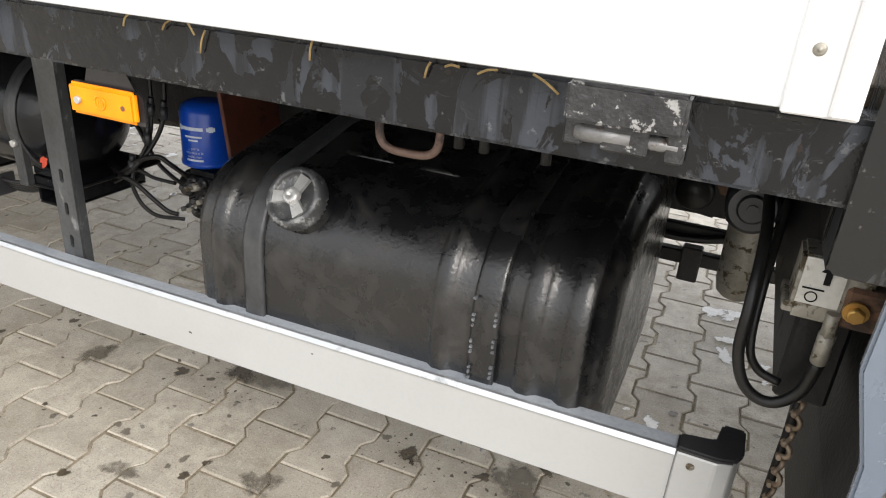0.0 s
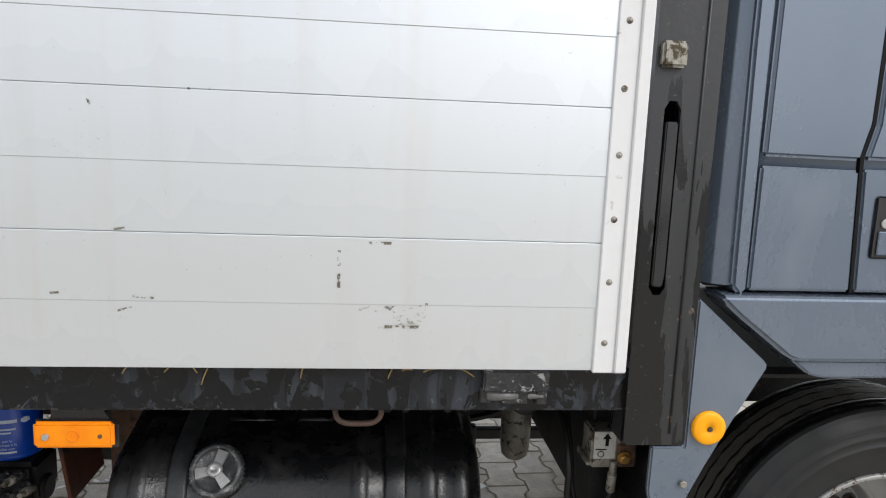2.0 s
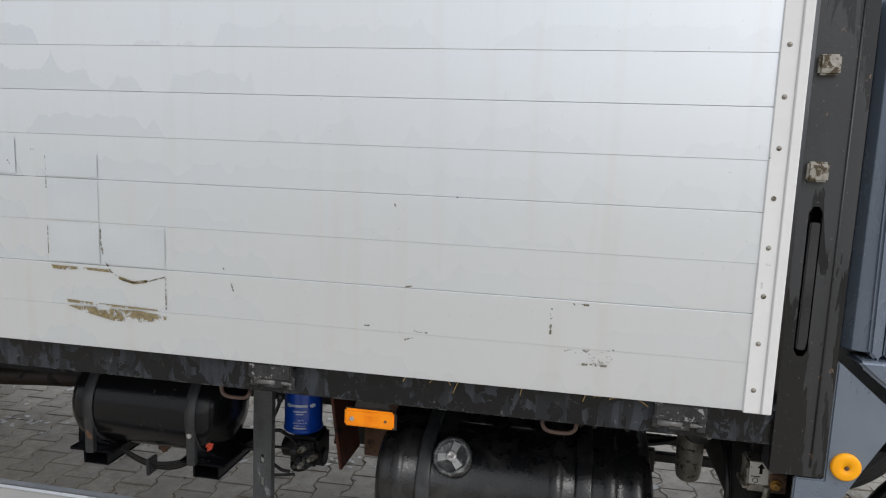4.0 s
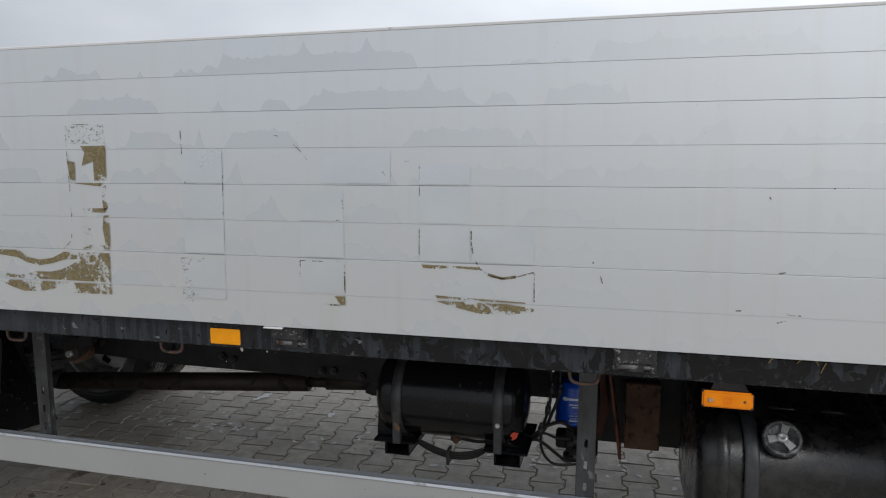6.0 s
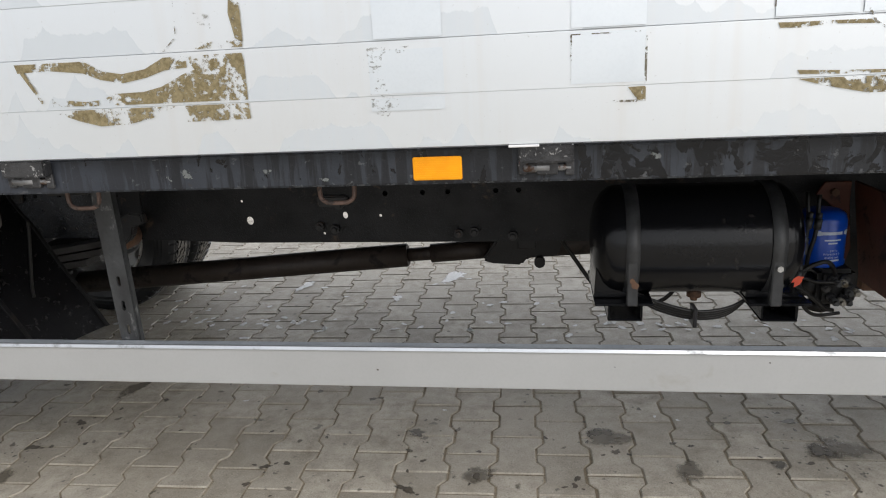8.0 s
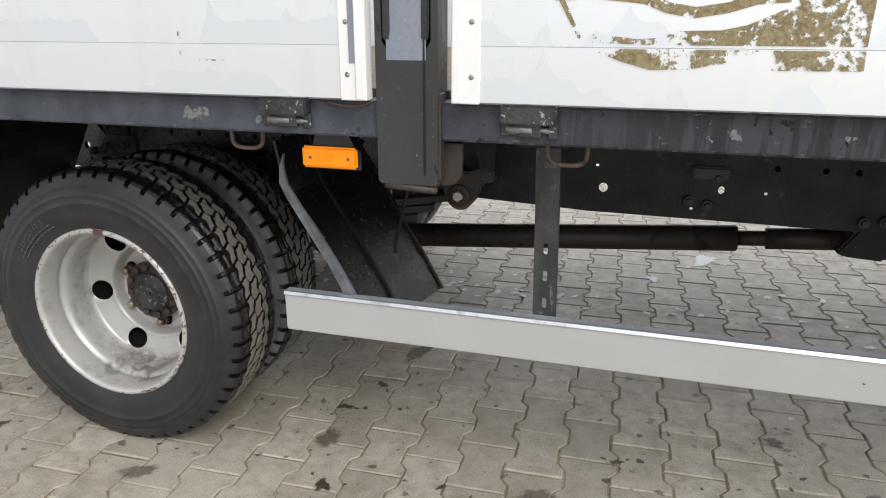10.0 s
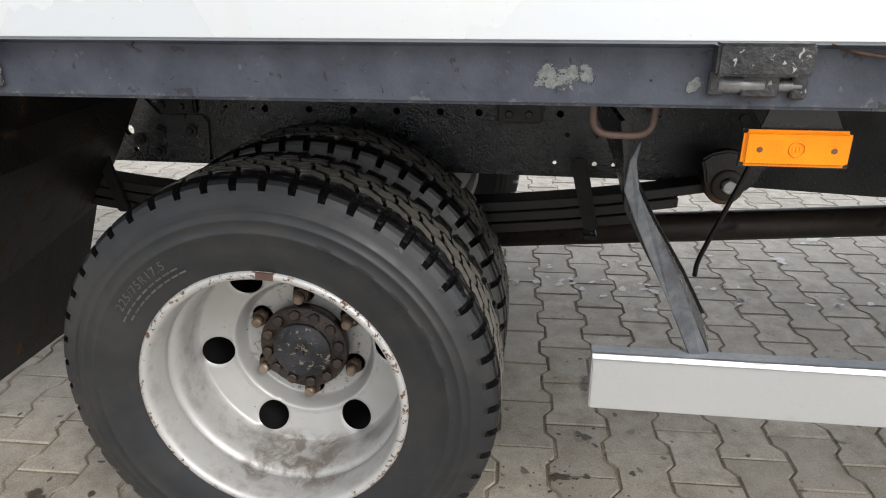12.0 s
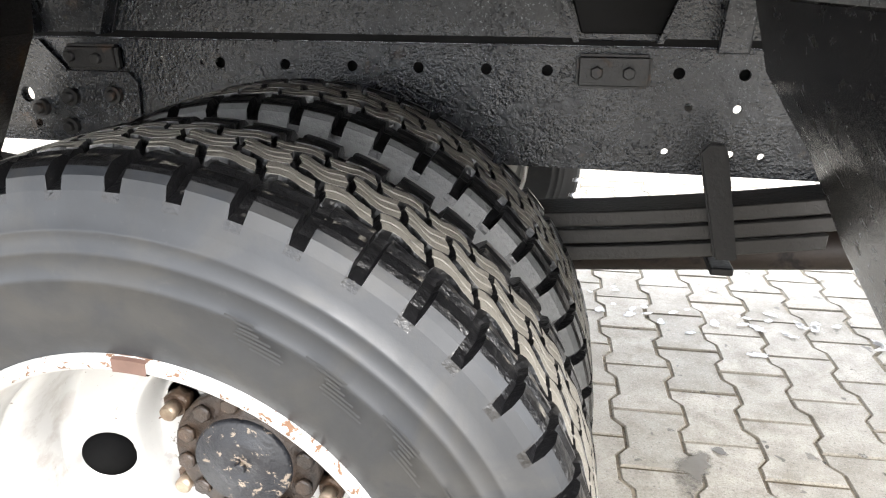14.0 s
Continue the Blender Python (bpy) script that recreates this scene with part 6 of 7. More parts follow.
def guard_post(x, lean):
    """A channel bracket with long slots, hung from the cross member."""
    zt, zb = 0.935, rail_z(x) - 0.07
    bm = bmesh.new()
    h = zt - zb
    slots = []
    for z in (0.556, 0.620, 0.684):
        slots.append([(0.0052 * math.cos(radians(a)), z + 0.0052 * math.sin(radians(a)) + (0.008 if a < 180 else -0.008)) for a in range(0, 360, 30)])
    plate(bm, [(-0.024, zb), (0.024, zb), (0.026, zt), (-0.026, zt)], slots, 0, 0.005)
    box(bm, -0.026, -0.0215, 0.0055, 0.020, zb, zt - 0.02)
    box(bm, 0.0215, 0.026, 0.0055, 0.020, zb, zt - 0.02)
    m = Matrix.Translation((x, 1.052, 0))
    for v in bm.verts:
        v.co.x += lean * (v.co.z - 0.7)
    ob = part("guard_post", bm, M_GALV, truck, "worn grey slotted guard bracket", at=m)
    bm = bmesh.new()
    box(bm, x - 0.05, x + 0.05, 0.93, 1.10, 0.925, 0.942, 0.003)
    part("post_mount", bm, M_UNDER, truck)
    return ob


guard_post(-1.102, 0.01)
guard_post(-2.948, -0.02)


# ---------------------------------------------------------------- fuel tank
def tank_section(grow=0.0):
    """Section in (y, z): upright front rolling over into a top that slopes up to the back."""
    raw = [(1.045, 0.50, 0), (1.045, 0.742, 0.125), (1.31, 0.800, 0.10), (1.50, 0.806, 0.03), (1.62, 0.806, 0.06), (1.62, 0.372, 0.10), (1.045, 0.372, 0.115)]
    pts = []
    n = len(raw)
    for i in range(1, n):
        p, a, b = Vector(raw[i][:2]), Vector(raw[i - 1][:2]), Vector(raw[(i + 1) % n][:2])
        u, v = (a - p).normalized(), (b - p).normalized()
        ang = math.acos(max(-1, min(1, u.dot(v))))
        d = raw[i][2] / math.tan(ang / 2)
        c = p + (u + v).normalized() * (raw[i][2] / math.sin(ang / 2))
        s0, s1 = p + u * d - c, p + v * d - c
        a0 = math.atan2(s0.y, s0.x)
        da = math.atan2(s1.y, s1.x) - a0
        da = (da + math.pi) % (2 * math.pi) - math.pi
        for k in range(8):
            w = a0 + da * k / 7
            r = raw[i][2] + grow
            pts.append((c.x + r * math.cos(w), c.y + r * math.sin(w)))
    return pts


def loft(bm, rows, cap=True):
    R = [[bm.verts.new(p) for p in r] for r in rows]
    fs = []
    n = len(R[0])
    for a, b in zip(R, R[1:]):
        for i in range(n):
            fs.append(bm.faces.new((a[i], a[(i + 1) % n], b[(i + 1) % n], b[i])))
    if cap:
        fs.append(bm.faces.new(R[0]))
        fs.append(bm.faces.new(R[-1][::-1]))
    for f in fs[:-2] if cap else fs:
        f.smooth = True
    bmesh.ops.recalc_face_normals(bm, faces=fs)


TX0, TX1 = -0.806, -0.110
bm = bmesh.new()
rows = []
cols = [(TX0, -0.05), (TX0 + 0.004, -0.028), (TX0 + 0.014, -0.01), (TX0 + 0.03, 0.0)]
for xb in (-0.742, -0.345, -0.215, -0.155):
    cols += [(xb - 0.019, 0.0), (xb - 0.014, 0.0035), (xb - 0.007, 0.0085), (xb + 0.007, 0.0085), (xb + 0.014, 0.0035), (xb + 0.019, 0.0)]
cols += [(TX1 - 0.03, 0.0), (TX1 - 0.014, -0.01), (TX1 - 0.004, -0.028), (TX1, -0.05)]
for x, g in cols:
    rows.append([(x, y, z) for y, z in tank_section(g)])
loft(bm, rows)
tank = part("fuel_tank", bm, M_TANK, truck, "black painted steel fuel tank with pressed ribs")
for x, w in ((-0.672, 0.036), (-0.278, 0.040)):
    bm = bmesh.new()
    loft(bm, [[(xx, y, z) for y, z in tank_section(g)] for xx, g in ((x - w / 2, 0.001), (x - w / 2, 0.0075), (x - w / 2 + 0.006, 0.009), (x + w / 2 - 0.006, 0.009), (x + w / 2, 0.0075), (x + w / 2, 0.001))], cap=False)
    st = part("tank_strap", bm, M_STRAP if x < -0.5 else M_TANK, tank, "worn black tank strap")
    for s in (-1, 1) if x > -0.5 else ():      # torn rubber shows as a row of small beads
        xe = x + s * (w / 2 - 0.004)
        for k in range(30):
            if (k * 7 + (3 if s > 0 else 0)) % 5 in (0, 2, 3):
                z = 0.43 + k * 0.0085
                bm = bmesh.new()
                box(bm, xe - 0.0016, xe + 0.0012 + 0.0006 * (k % 3), 1.0318, 1.0365, z, z + 0.0026 + 0.0012 * (k % 2))
                part("rubber_shred", bm, M_STRIP, tank)
for x0, x1 in ((-0.61, -0.515), (-0.475, -0.40)):
    bm = bmesh.new()
    rod(bm, (x0, 1.215, 0.7770), (x1, 1.215, 0.7770), 0.006, 10, bev=0.003)
    part("tank_bead", bm, M_TANK, tank)
# filler neck and cap, leaning out
cap_m = Matrix.Translation((-0.598, 1.085, 0.728)) @ Vector((-0.10, -0.80, 0.60)).to_track_quat("Z", "Y").to_matrix().to_4x4() @ Matrix.Scale(1.03, 4)


def placed(bm, m):
    for v in bm.verts:
        v.co = m @ v.co
    return bm


bm = bmesh.new()
lathe(bm, [(0.05, -0.03), (0.046, 0.0), (0.040, 0.012), (0.040, 0.022)], 0, 0, 0, "z", 32)
neck = part("filler_neck", placed(bm, cap_m), M_TANK, tank)
bm = bmesh.new()
lathe(bm, [(0.040, 0.012), (0.0455, 0.014), (0.0475, 0.018), (0.0475, 0.036), (0.044, 0.041), (0.038, 0.042), (0.036, 0.038), (0.034, 0.034), (0.001, 0.033)], 0, 0, 0, "z", 72)
for v in bm.verts:
    r = math.hypot(v.co.x, v.co.y)
    if r > 0.0455:
        k = 1 - 0.0035 / r * (round(math.atan2(v.co.y, v.co.x) * 72 / (2 * math.pi)) % 2)
        v.co.x, v.co.y = v.co.x * k, v.co.y * k
cap = part("filler_cap", placed(bm, cap_m), M_CAP, tank, "black knurled filler cap")
bm = bmesh.new()
for i in range(3):
    a = radians(120 * i + 75)
    c, s = math.cos(a), math.sin(a)
    q = [(-0.0065, 0.004), (0.0065, 0.004), (0.0095, 0.034), (-0.0095, 0.034)]
    t = bmesh.new()
    lo = [t.verts.new((c * v - s * u, s * v + c * u, 0.0345)) for u, v in q]
    hi = [t.verts.new((c * v - s * u, s * v + c * u, 0.0415)) for u, v in q]
    t.faces.new(lo[::-1])
    t.faces.new(hi)
    for k in range(4):
        t.faces.new((lo[k], lo[(k + 1) % 4], hi[(k + 1) % 4], hi[k]))
    bmesh.ops.recalc_face_normals(t, faces=t.faces[:])
    merge(bm, t)
lathe(bm, [(0.013, 0.036), (0.013, 0.045), (0.010, 0.047), (0.004, 0.047), (0.003, 0.044), (0.0005, 0.044)], 0, 0, 0, "z", 20)
part("cap_lock", placed(bm, cap_m), M_CHROME, cap, "chrome three-arm lock plate")
for x in (-0.30, -0.27, -0.20):
    bm = bmesh.new()
    rod(bm, (x, 0.95, 0.905), (x, 0.95, 0.945), 0.006, 6)
    part("beam_bolt", bm, M_UNDER, truck)


# ---------------------------------------------------------------- air tank and dryer
AC = (1.295, 0.712)
bm = bmesh.new()
lathe(bm, [(0.001, -0.250), (0.05, -0.247), (0.09, -0.238), (0.118, -0.222), (0.132, -0.204), (0.136, -0.188), (0.136, 0.188), (0.132, 0.204), (0.118, 0.222), (0.09, 0.238), (0.05, 0.247), (0.001, 0.250)], -1.54, AC[0], AC[1], "x", 56)
air = part("air_tank", bm, M_AIR, truck, "glossy black compressed air tank")
for x, xf in ((-1.697, -1.708), (-1.372, -1.348)):
    bm = bmesh.new()
    lathe(bm, [(0.1365, -0.016), (0.1395, -0.016), (0.1395, 0.016), (0.1365, 0.016)], x, AC[0], AC[1], "x", 56)
    part("tank_band", bm, M_STRAP, air, "worn black clamp band")
    bm = bmesh.new()
    box(bm, xf - 0.075, xf + 0.066, 1.185, 1.45, 0.569, 0.578, 0.002)
    box(bm, xf - 0.042, xf - 0.036, 1.20, 1.42, 0.530, 0.5685, 0.002)
    box(bm, xf + 0.036, xf + 0.042, 1.20, 1.42, 0.530, 0.5685, 0.002)
    box(bm, xf - 0.042, xf + 0.042, 1.20, 1.42, 0.524, 0.5297, 0.002)
    prism(bm, [(xf - 0.075, 0.5785), (xf - 0.07, 0.66), (xf - 0.035, 0.61), (xf + 0.03, 0.585), (xf + 0.06, 0.5785)], "y", 1.22, 1.4, 0.003)
    part("tank_foot", bm, M_AIR, air)
    bm = bmesh.new()
    box(bm, x - 0.013, x + 0.013, 1.158, 1.178, 0.5785, 0.70, 0.003)
    part("band_tail", bm, M_STRAP, air, "flat worn end of the clamp band")
    bm = bmesh.new()
    blob(bm, x + 0.003, 0.635, 1.1572, 0.009, 0.012, int(x * -99), 0.5, 16, 0.4, "y")
    part("paint_dab", bm, M_RUST if x < -1.5 else M_STRAP, air)
bm = bmesh.new()
blob(bm, -1.322, 0.636, 1.178, 0.016, 0.008, 77, 0.7, 18, 0.5, "y")
part("paint_dab", bm, M_REDPAINT, air, "dab of red paint")
bm = bmesh.new()
rod(bm, (-1.371, 1.150, 0.672), (-1.371, 1.160, 0.672), 0.0075, 6)
part("band_bolt", bm, M_CHROME, air, "bright clamp bolt")
bm = bmesh.new()
rod(bm, (-1.53, 1.28, 0.562), (-1.53, 1.28, 0.592), 0.018, 12)
rod(bm, (-1.53, 1.28, 0.552), (-1.53, 1.28, 0.564), 0.009, 8)
part("drain_valve", bm, M_RUST, air, "dull drain valve")
for k in range(4):
    bm = bmesh.new()
    dz, dy = 0.008 * k, 0.006 * k
    tube(bm, [(-1.69, 1.24 + dy, 0.59 - dz * 0.3), (-1.63, 1.23 + dy, 0.565 - dz), (-1.54, 1.22 + dy, 0.543 - dz), (-1.46, 1.23 + dy, 0.548 - dz), (-1.40, 1.25 + dy, 0.575 - dz * 0.3), (-1.36, 1.27 + dy, 0.61)], 0.0048, 8, 5)
    part("air_line", bm, M_HOSE, air, "thin black air line")
bm = bmesh.new()
box(bm, -1.545, -1.535, 1.205, 1.25, 0.505, 0.555, 0.002)
part("cable_tie", bm, M_BLACKPL, air)

DX, DY = -1.163, 1.487
bm = bmesh.new()
lathe(bm, [(0.001, 0.737), (0.03, 0.737), (0.046, 0.733), (0.056, 0.724), (0.0605, 0.71), (0.0605, 0.600), (0.0635, 0.598), (0.0635, 0.590), (0.058, 0.586), (0.001, 0.586)], DX, DY, 0, "z", 48)
dryer = part("air_dryer", bm, M_BLUE, truck, "blue air dryer cartridge with white print")
DA = math.atan2(0.2 - DY, -1.1 - DX)


def can_print(text, size, z, turn=0.0):
    bm = bmesh.new()
    vs, fs = letters(text, size)
    nv = [bm.verts.new((DX + 0.0612 * math.cos(DA + turn + v.x / 0.061), DY + 0.0612 * math.sin(DA + turn + v.x / 0.061), z + v.y)) for v in vs]
    for f in fs:
        bm.faces.new([nv[i] for i in f])
    part("print", bm, M_INK, dryer, "white lettering")


def can_bar(z, h, a0, a1, r=0.0612):
    bm = bmesh.new()
    n = 10
    A = [(DA + a0 + (a1 - a0) * i / n) for i in range(n + 1)]
    lo = [bm.verts.new((DX + r * math.cos(a), DY + r * math.sin(a), z)) for a in A]
    hi = [bm.verts.new((DX + r * math.cos(a), DY + r * math.sin(a), z + h)) for a in A]
    for i in range(n):
        bm.faces.new((lo[i], lo[i + 1], hi[i + 1], hi[i]))
    part("print_bar", bm, M_INK, dryer, "white printed bar")


TURN0 = 0.12
can_bar(0.677, 0.008, TURN0 - 0.45, TURN0 + 0.42)
can_bar(0.6605, 0.004, TURN0 - 0.36, TURN0 + 0.36)
can_bar(0.652, 0.004, TURN0 - 0.2, TURN0 + 0.2)
for a in (0.62, -0.68):
    can_bar(0.674, 0.013, TURN0 + a, TURN0 + a + 0.16)
    can_bar(0.676, 0.009, TURN0 + a - 0.08, TURN0 + a + 0.24, 0.0611)
can_print("... per la", 0.0085, 0.632, TURN0)
can_print("sicurezza e la", 0.0085, 0.6225, TURN0)
can_print("qualit\u00e0 non", 0.0085, 0.613, TURN0)
can_bar(0.6045, 0.005, TURN0 - 0.36, TURN0 + 0.36)
# valve body and fittings below
bm = bmesh.new()
box(bm, DX - 0.02, DX + 0.075, DY - 0.07, DY + 0.05, 0.485, 0.584, 0.012, 2)
rod(bm, (DX + 0.0, DY - 0.03, 0.487), (DX + 0.0, DY - 0.03, 0.46), 0.03, 16, bev=0.004)
rod(bm, (DX - 0.055, DY - 0.02, 0.53), (DX + 0.0, DY - 0.02, 0.53), 0.034, 18, bev=0.004)
rod(bm, (DX + 0.03, DY - 0.02, 0.505), (DX + 0.085, DY - 0.02, 0.505), 0.030, 18, bev=0.004)
body = part("dryer_valve", bm, M_UNDER, dryer, "black cast valve body")
for i in range(6):
    bm = bmesh.new()
    a = radians(60 * i)
    x, z = DX + 0.028 + 0.030 * math.cos(a), 0.535 + 0.030 * math.sin(a)
    rod(bm, (x, DY - 0.066, z), (x, DY - 0.082, z), 0.013, 12, bev=0.003)
    rod(bm, (x, DY - 0.080, z), (x, DY - 0.086, z), 0.006, 6)
    part("valve_lobe", bm, M_BLACKPL, body)
rnd = random.Random(12)
for i in range(7):
    bm = bmesh.new()
    x = DX + 0.02 + 0.016 * (i % 4)
    z = 0.50 + 0.026 * (i // 2 % 3)
    rod(bm, (x, DY - 0.065, z), (x - 0.004, DY - 0.1, z + 0.004), 0.010, 12, bev=0.002)
    rod(bm, (x - 0.004, DY - 0.098, z + 0.004), (x - 0.006, DY - 0.115, z + 0.005), 0.006, 8)
    part("fitting", bm, M_ALU if i % 2 else M_STRAP, dryer, "metal hose fitting")
for pts, r in (([(-1.236, 1.40, 0.80), (-1.233, 1.39, 0.70), (-1.243, 1.38, 0.644), (-1.258, 1.34, 0.572), (-1.247, 1.34, 0.517), (-1.21, 1.35, 0.484), (-1.144, 1.37, 0.482)], 0.0048),
               ([(-1.204, 1.41, 0.79), (-1.208, 1.40, 0.702), (-1.228, 1.38, 0.642), (-1.257, 1.34, 0.589), (-1.334, 1.33, 0.54), (-1.40, 1.33, 0.56)], 0.0055),
               ([(-1.150, 1.40, 0.575), (-1.172, 1.37, 0.61), (-1.195, 1.36, 0.625), (-1.243, 1.35, 0.61), (-1.285, 1.34, 0.578), (-1.36, 1.33, 0.535), (-1.42, 1.33, 0.56)], 0.0058),
               ([(-1.16, 1.37, 0.566), (-1.213, 1.36, 0.571), (-1.257, 1.35, 0.584), (-1.334, 1.34, 0.546), (-1.39, 1.34, 0.56)], 0.0045),
               ([(-1.16, 1.37, 0.49), (-1.182, 1.36, 0.497), (-1.208, 1.35, 0.52), (-1.246, 1.34, 0.553), (-1.273, 1.33, 0.569), (-1.33, 1.33, 0.56)], 0.0055)):
    bm = bmesh.new()
    tube(bm, pts, r, 8, 6)
    part("air_hose", bm, M_HOSE, dryer, "black air hose")
for pts in ([(-1.88, 1.80, 0.62), (-1.81, 1.85, 0.505), (-1.76, 1.85, 0.43), (-1.715, 1.85, 0.375), (-1.62, 1.85, 0.33), (-1.50, 1.84, 0.35), (-1.42, 1.80, 0.50)],):
    bm = bmesh.new()
    tube(bm, pts, 0.0075, 8, 6)
    part("air_hose", bm, M_HOSE, air, "black air hose")
for x, y, z in ((-1.233, 1.39, 0.705), (-1.207, 1.40, 0.70), (-1.242, 1.38, 0.64), (-1.262, 1.345, 0.578)):
    bm = bmesh.new()
    rod(bm, (x, y, z), (x + 0.003, y, z + 0.030), 0.0095, 10, bev=0.002)
    rod(bm, (x + 0.003, y, z + 0.028), (x + 0.005, y, z + 0.044), 0.0068, 6)
    part("hose_end", bm, M_STRAP, dryer)
# red oxide bracket behind the dryer
bm = bmesh.new()
prism(bm, [(-1.15, 0.755), (-1.13, 0.79), (-1.06, 0.79), (-1.06, 0.72), (-1.045, 0.60), (-1.07, 0.50), (-1.09, 0.50), (-1.075, 0.62), (-1.08, 0.70), (-1.12, 0.735)], "y", 1.575, 1.587, 0.002)
prism(bm, [(-1.05, 0.79), (-1.04, 0.79), (-1.0, 0.50), (-1.01, 0.50)], "y", 1.40, 1.587, 0.002)
brk = part("dryer_bracket", bm, M_REDOX, truck, "red oxide painted bracket")
bm = bmesh.new()
rod(bm, (-1.105, 1.56, 0.762), (-1.105, 1.575, 0.762), 0.011, 6)
part("bolt", bm, M_RUST, brk)
bm = bmesh.new()
box(bm, -0.99, -0.87, 1.60, 1.64, 0.46, 0.70, 0.004)
part("battery_cover", bm, M_RUST, truck, "brown rusty cover plate")


# ---------------------------------------------------------------- water separator, valve and hoses by the front post
bm = bmesh.new()
lathe(bm, [(0.001, 0.575), (0.022, 0.576), (0.032, 0.585), (0.036, 0.605), (0.038, 0.70), (0.039, 0.712), (0.045, 0.714), (0.045, 0.73), (0.001, 0.73)], 0.033, 1.46, 0, "z", 32)
sep = part("fuel_filter", bm, M_ALU, truck, "dirty bare aluminium filter bowl")
bm = bmesh.new()
lathe(bm, [(0.050, 0.725), (0.052, 0.735), (0.052, 0.765), (0.04, 0.775), (0.001, 0.775)], 0.033, 1.46, 0, "z", 32)
rod(bm, (0.02, 1.46, 0.765), (0.02, 1.31, 0.785), 0.038, 24, bev=0.005)
rod(bm, (0.02, 1.312, 0.785), (0.02, 1.302, 0.786), 0.022, 18, bev=0.003)
rod(bm, (0.02, 1.304, 0.786), (0.02, 1.296, 0.787), 0.008, 8)
part("filter_head", bm, M_BLACKPL, sep, "black filter head")
bm = bmesh.new()
rod(bm, (0.048, 1.305, 0.772), (0.048, 1.300, 0.771), 0.006, 10)
part("white_mark", bm, M_LABEL, sep)
bm = bmesh.new()
box(bm, 0.085, 0.13, 1.48, 1.52, 0.66, 0.74, 0.005)
part("rusty_bracket", bm, M_RUST, truck, "rusty bracket")
# valve with a white label
bm = bmesh.new()
box(bm, 0.0520, 0.1210, 0.955, 1.01, 0.798, 0.868, 0.004, 2)
box(bm, 0.0460, 0.1310, 0.96, 1.02, 0.80, 0.812, 0.002)
valve = part("control_valve", bm, M_ALU, truck, "dirty metal control valve with a white label", at=Matrix.Translation((0.012, 0.030, -0.014)))
bm = bmesh.new()
prism(bm, [(0.0550, 0.818), (0.0940, 0.818), (0.0940, 0.868), (0.0550, 0.868)], "y", 0.951, 0.954)
label = part("label", bm, M_LABEL, valve, "worn white sticker with black print")
bm = bmesh.new()
prism(bm, [(0.0750, 0.842), (0.0810, 0.842), (0.0810, 0.855), (0.0855, 0.855), (0.0780, 0.866), (0.0705, 0.855), (0.0750, 0.855)], "y", 0.9498, 0.9508)
lathe(bm, [(0.006, 0.0), (0.006, -0.0006), (0.0048, -0.0006), (0.0048, 0.0)], 0.068, 0.9508, 0.8265, "y", 16)
box(bm, 0.0580, 0.0780, 0.9500, 0.9508, 0.8345, 0.8362)
part("print", bm, M_SEALSHADE, label)
bm = bmesh.new()
box(bm, 0.0980, 0.1340, 0.95, 1.0, 0.80, 0.845, 0.004)
part("rusty_mount", bm, M_RUST, valve, "rusty mount")
bm = bmesh.new()
rod(bm, (0.1090, 0.951, 0.823), (0.1090, 0.936, 0.821), 0.0085, 6, bev=0.001)
rod(bm, (0.1090, 0.947, 0.823), (0.1090, 0.943, 0.8225), 0.012, 14)
part("brass_nut", bm, M_BRASS, valve, "brass nut")
bm = bmesh.new()
tube(bm, [(0.0260, 1.15, 0.87), (0.0300, 1.05, 0.84), (0.0300, 1.0, 0.78), (0.0320, 1.0, 0.72), (0.0480, 1.0, 0.680), (0.0760, 1.0, 0.668), (0.1010, 1.0, 0.69), (0.1090, 0.995, 0.735)], 0.0066, 10, 6)
part("big_hose", bm, M_HOSE, truck, "black rubber hose hanging in a loop")
bm = bmesh.new()
tube(bm, [(0.0460, 1.1, 0.87), (0.0400, 1.03, 0.80), (0.0420, 1.01, 0.73), (0.0560, 1.01, 0.70), (0.0810, 1.01, 0.69)], 0.005, 8, 6)
part("thin_hose", bm, M_HOSE, truck, "thin black hose")
bm = bmesh.new()
rod(bm, (0.1080, 0.996, 0.735), (0.1060, 0.985, 0.775), 0.0085, 12, bev=0.001)
rod(bm, (0.1060, 0.985, 0.772), (0.1050, 0.982, 0.80), 0.0075, 6)
part("hose_fitting", bm, M_ALU, truck, "metal hose fitting")
bm = bmesh.new()
box(bm, 0.0800, 0.1360, 1.03, 1.5, 0.66, 0.93, 0.004)
part("dark_partition", bm, M_UNDER, truck)
bm = bmesh.new()
for k in range(14):
    z = 0.66 - k * 0.022
    a = 0.9 if k % 2 else -0.6
    c, s = 0.0065 * math.cos(a), 0.0065 * math.sin(a)
    tube(bm, [(0.116 - c, 1.06 - s, z + 0.011), (0.116 + c, 1.06 + s, z + 0.004), (0.116 + c, 1.06 + s, z - 0.007), (0.116 - c, 1.06 - s, z - 0.013)], 0.0035, 6, 3)
part("chain", bm, M_CHAIN, truck, "tan rusty hanging chain")
bm = bmesh.new()
tube(bm, [(0.125, 1.10, 0.70), (0.120, 1.095, 0.60), (0.118, 1.09, 0.48), (0.120, 1.09, 0.36)], 0.006, 10, 5)
part("cable", bm, M_HOSE, truck, "black cable beside the chain")


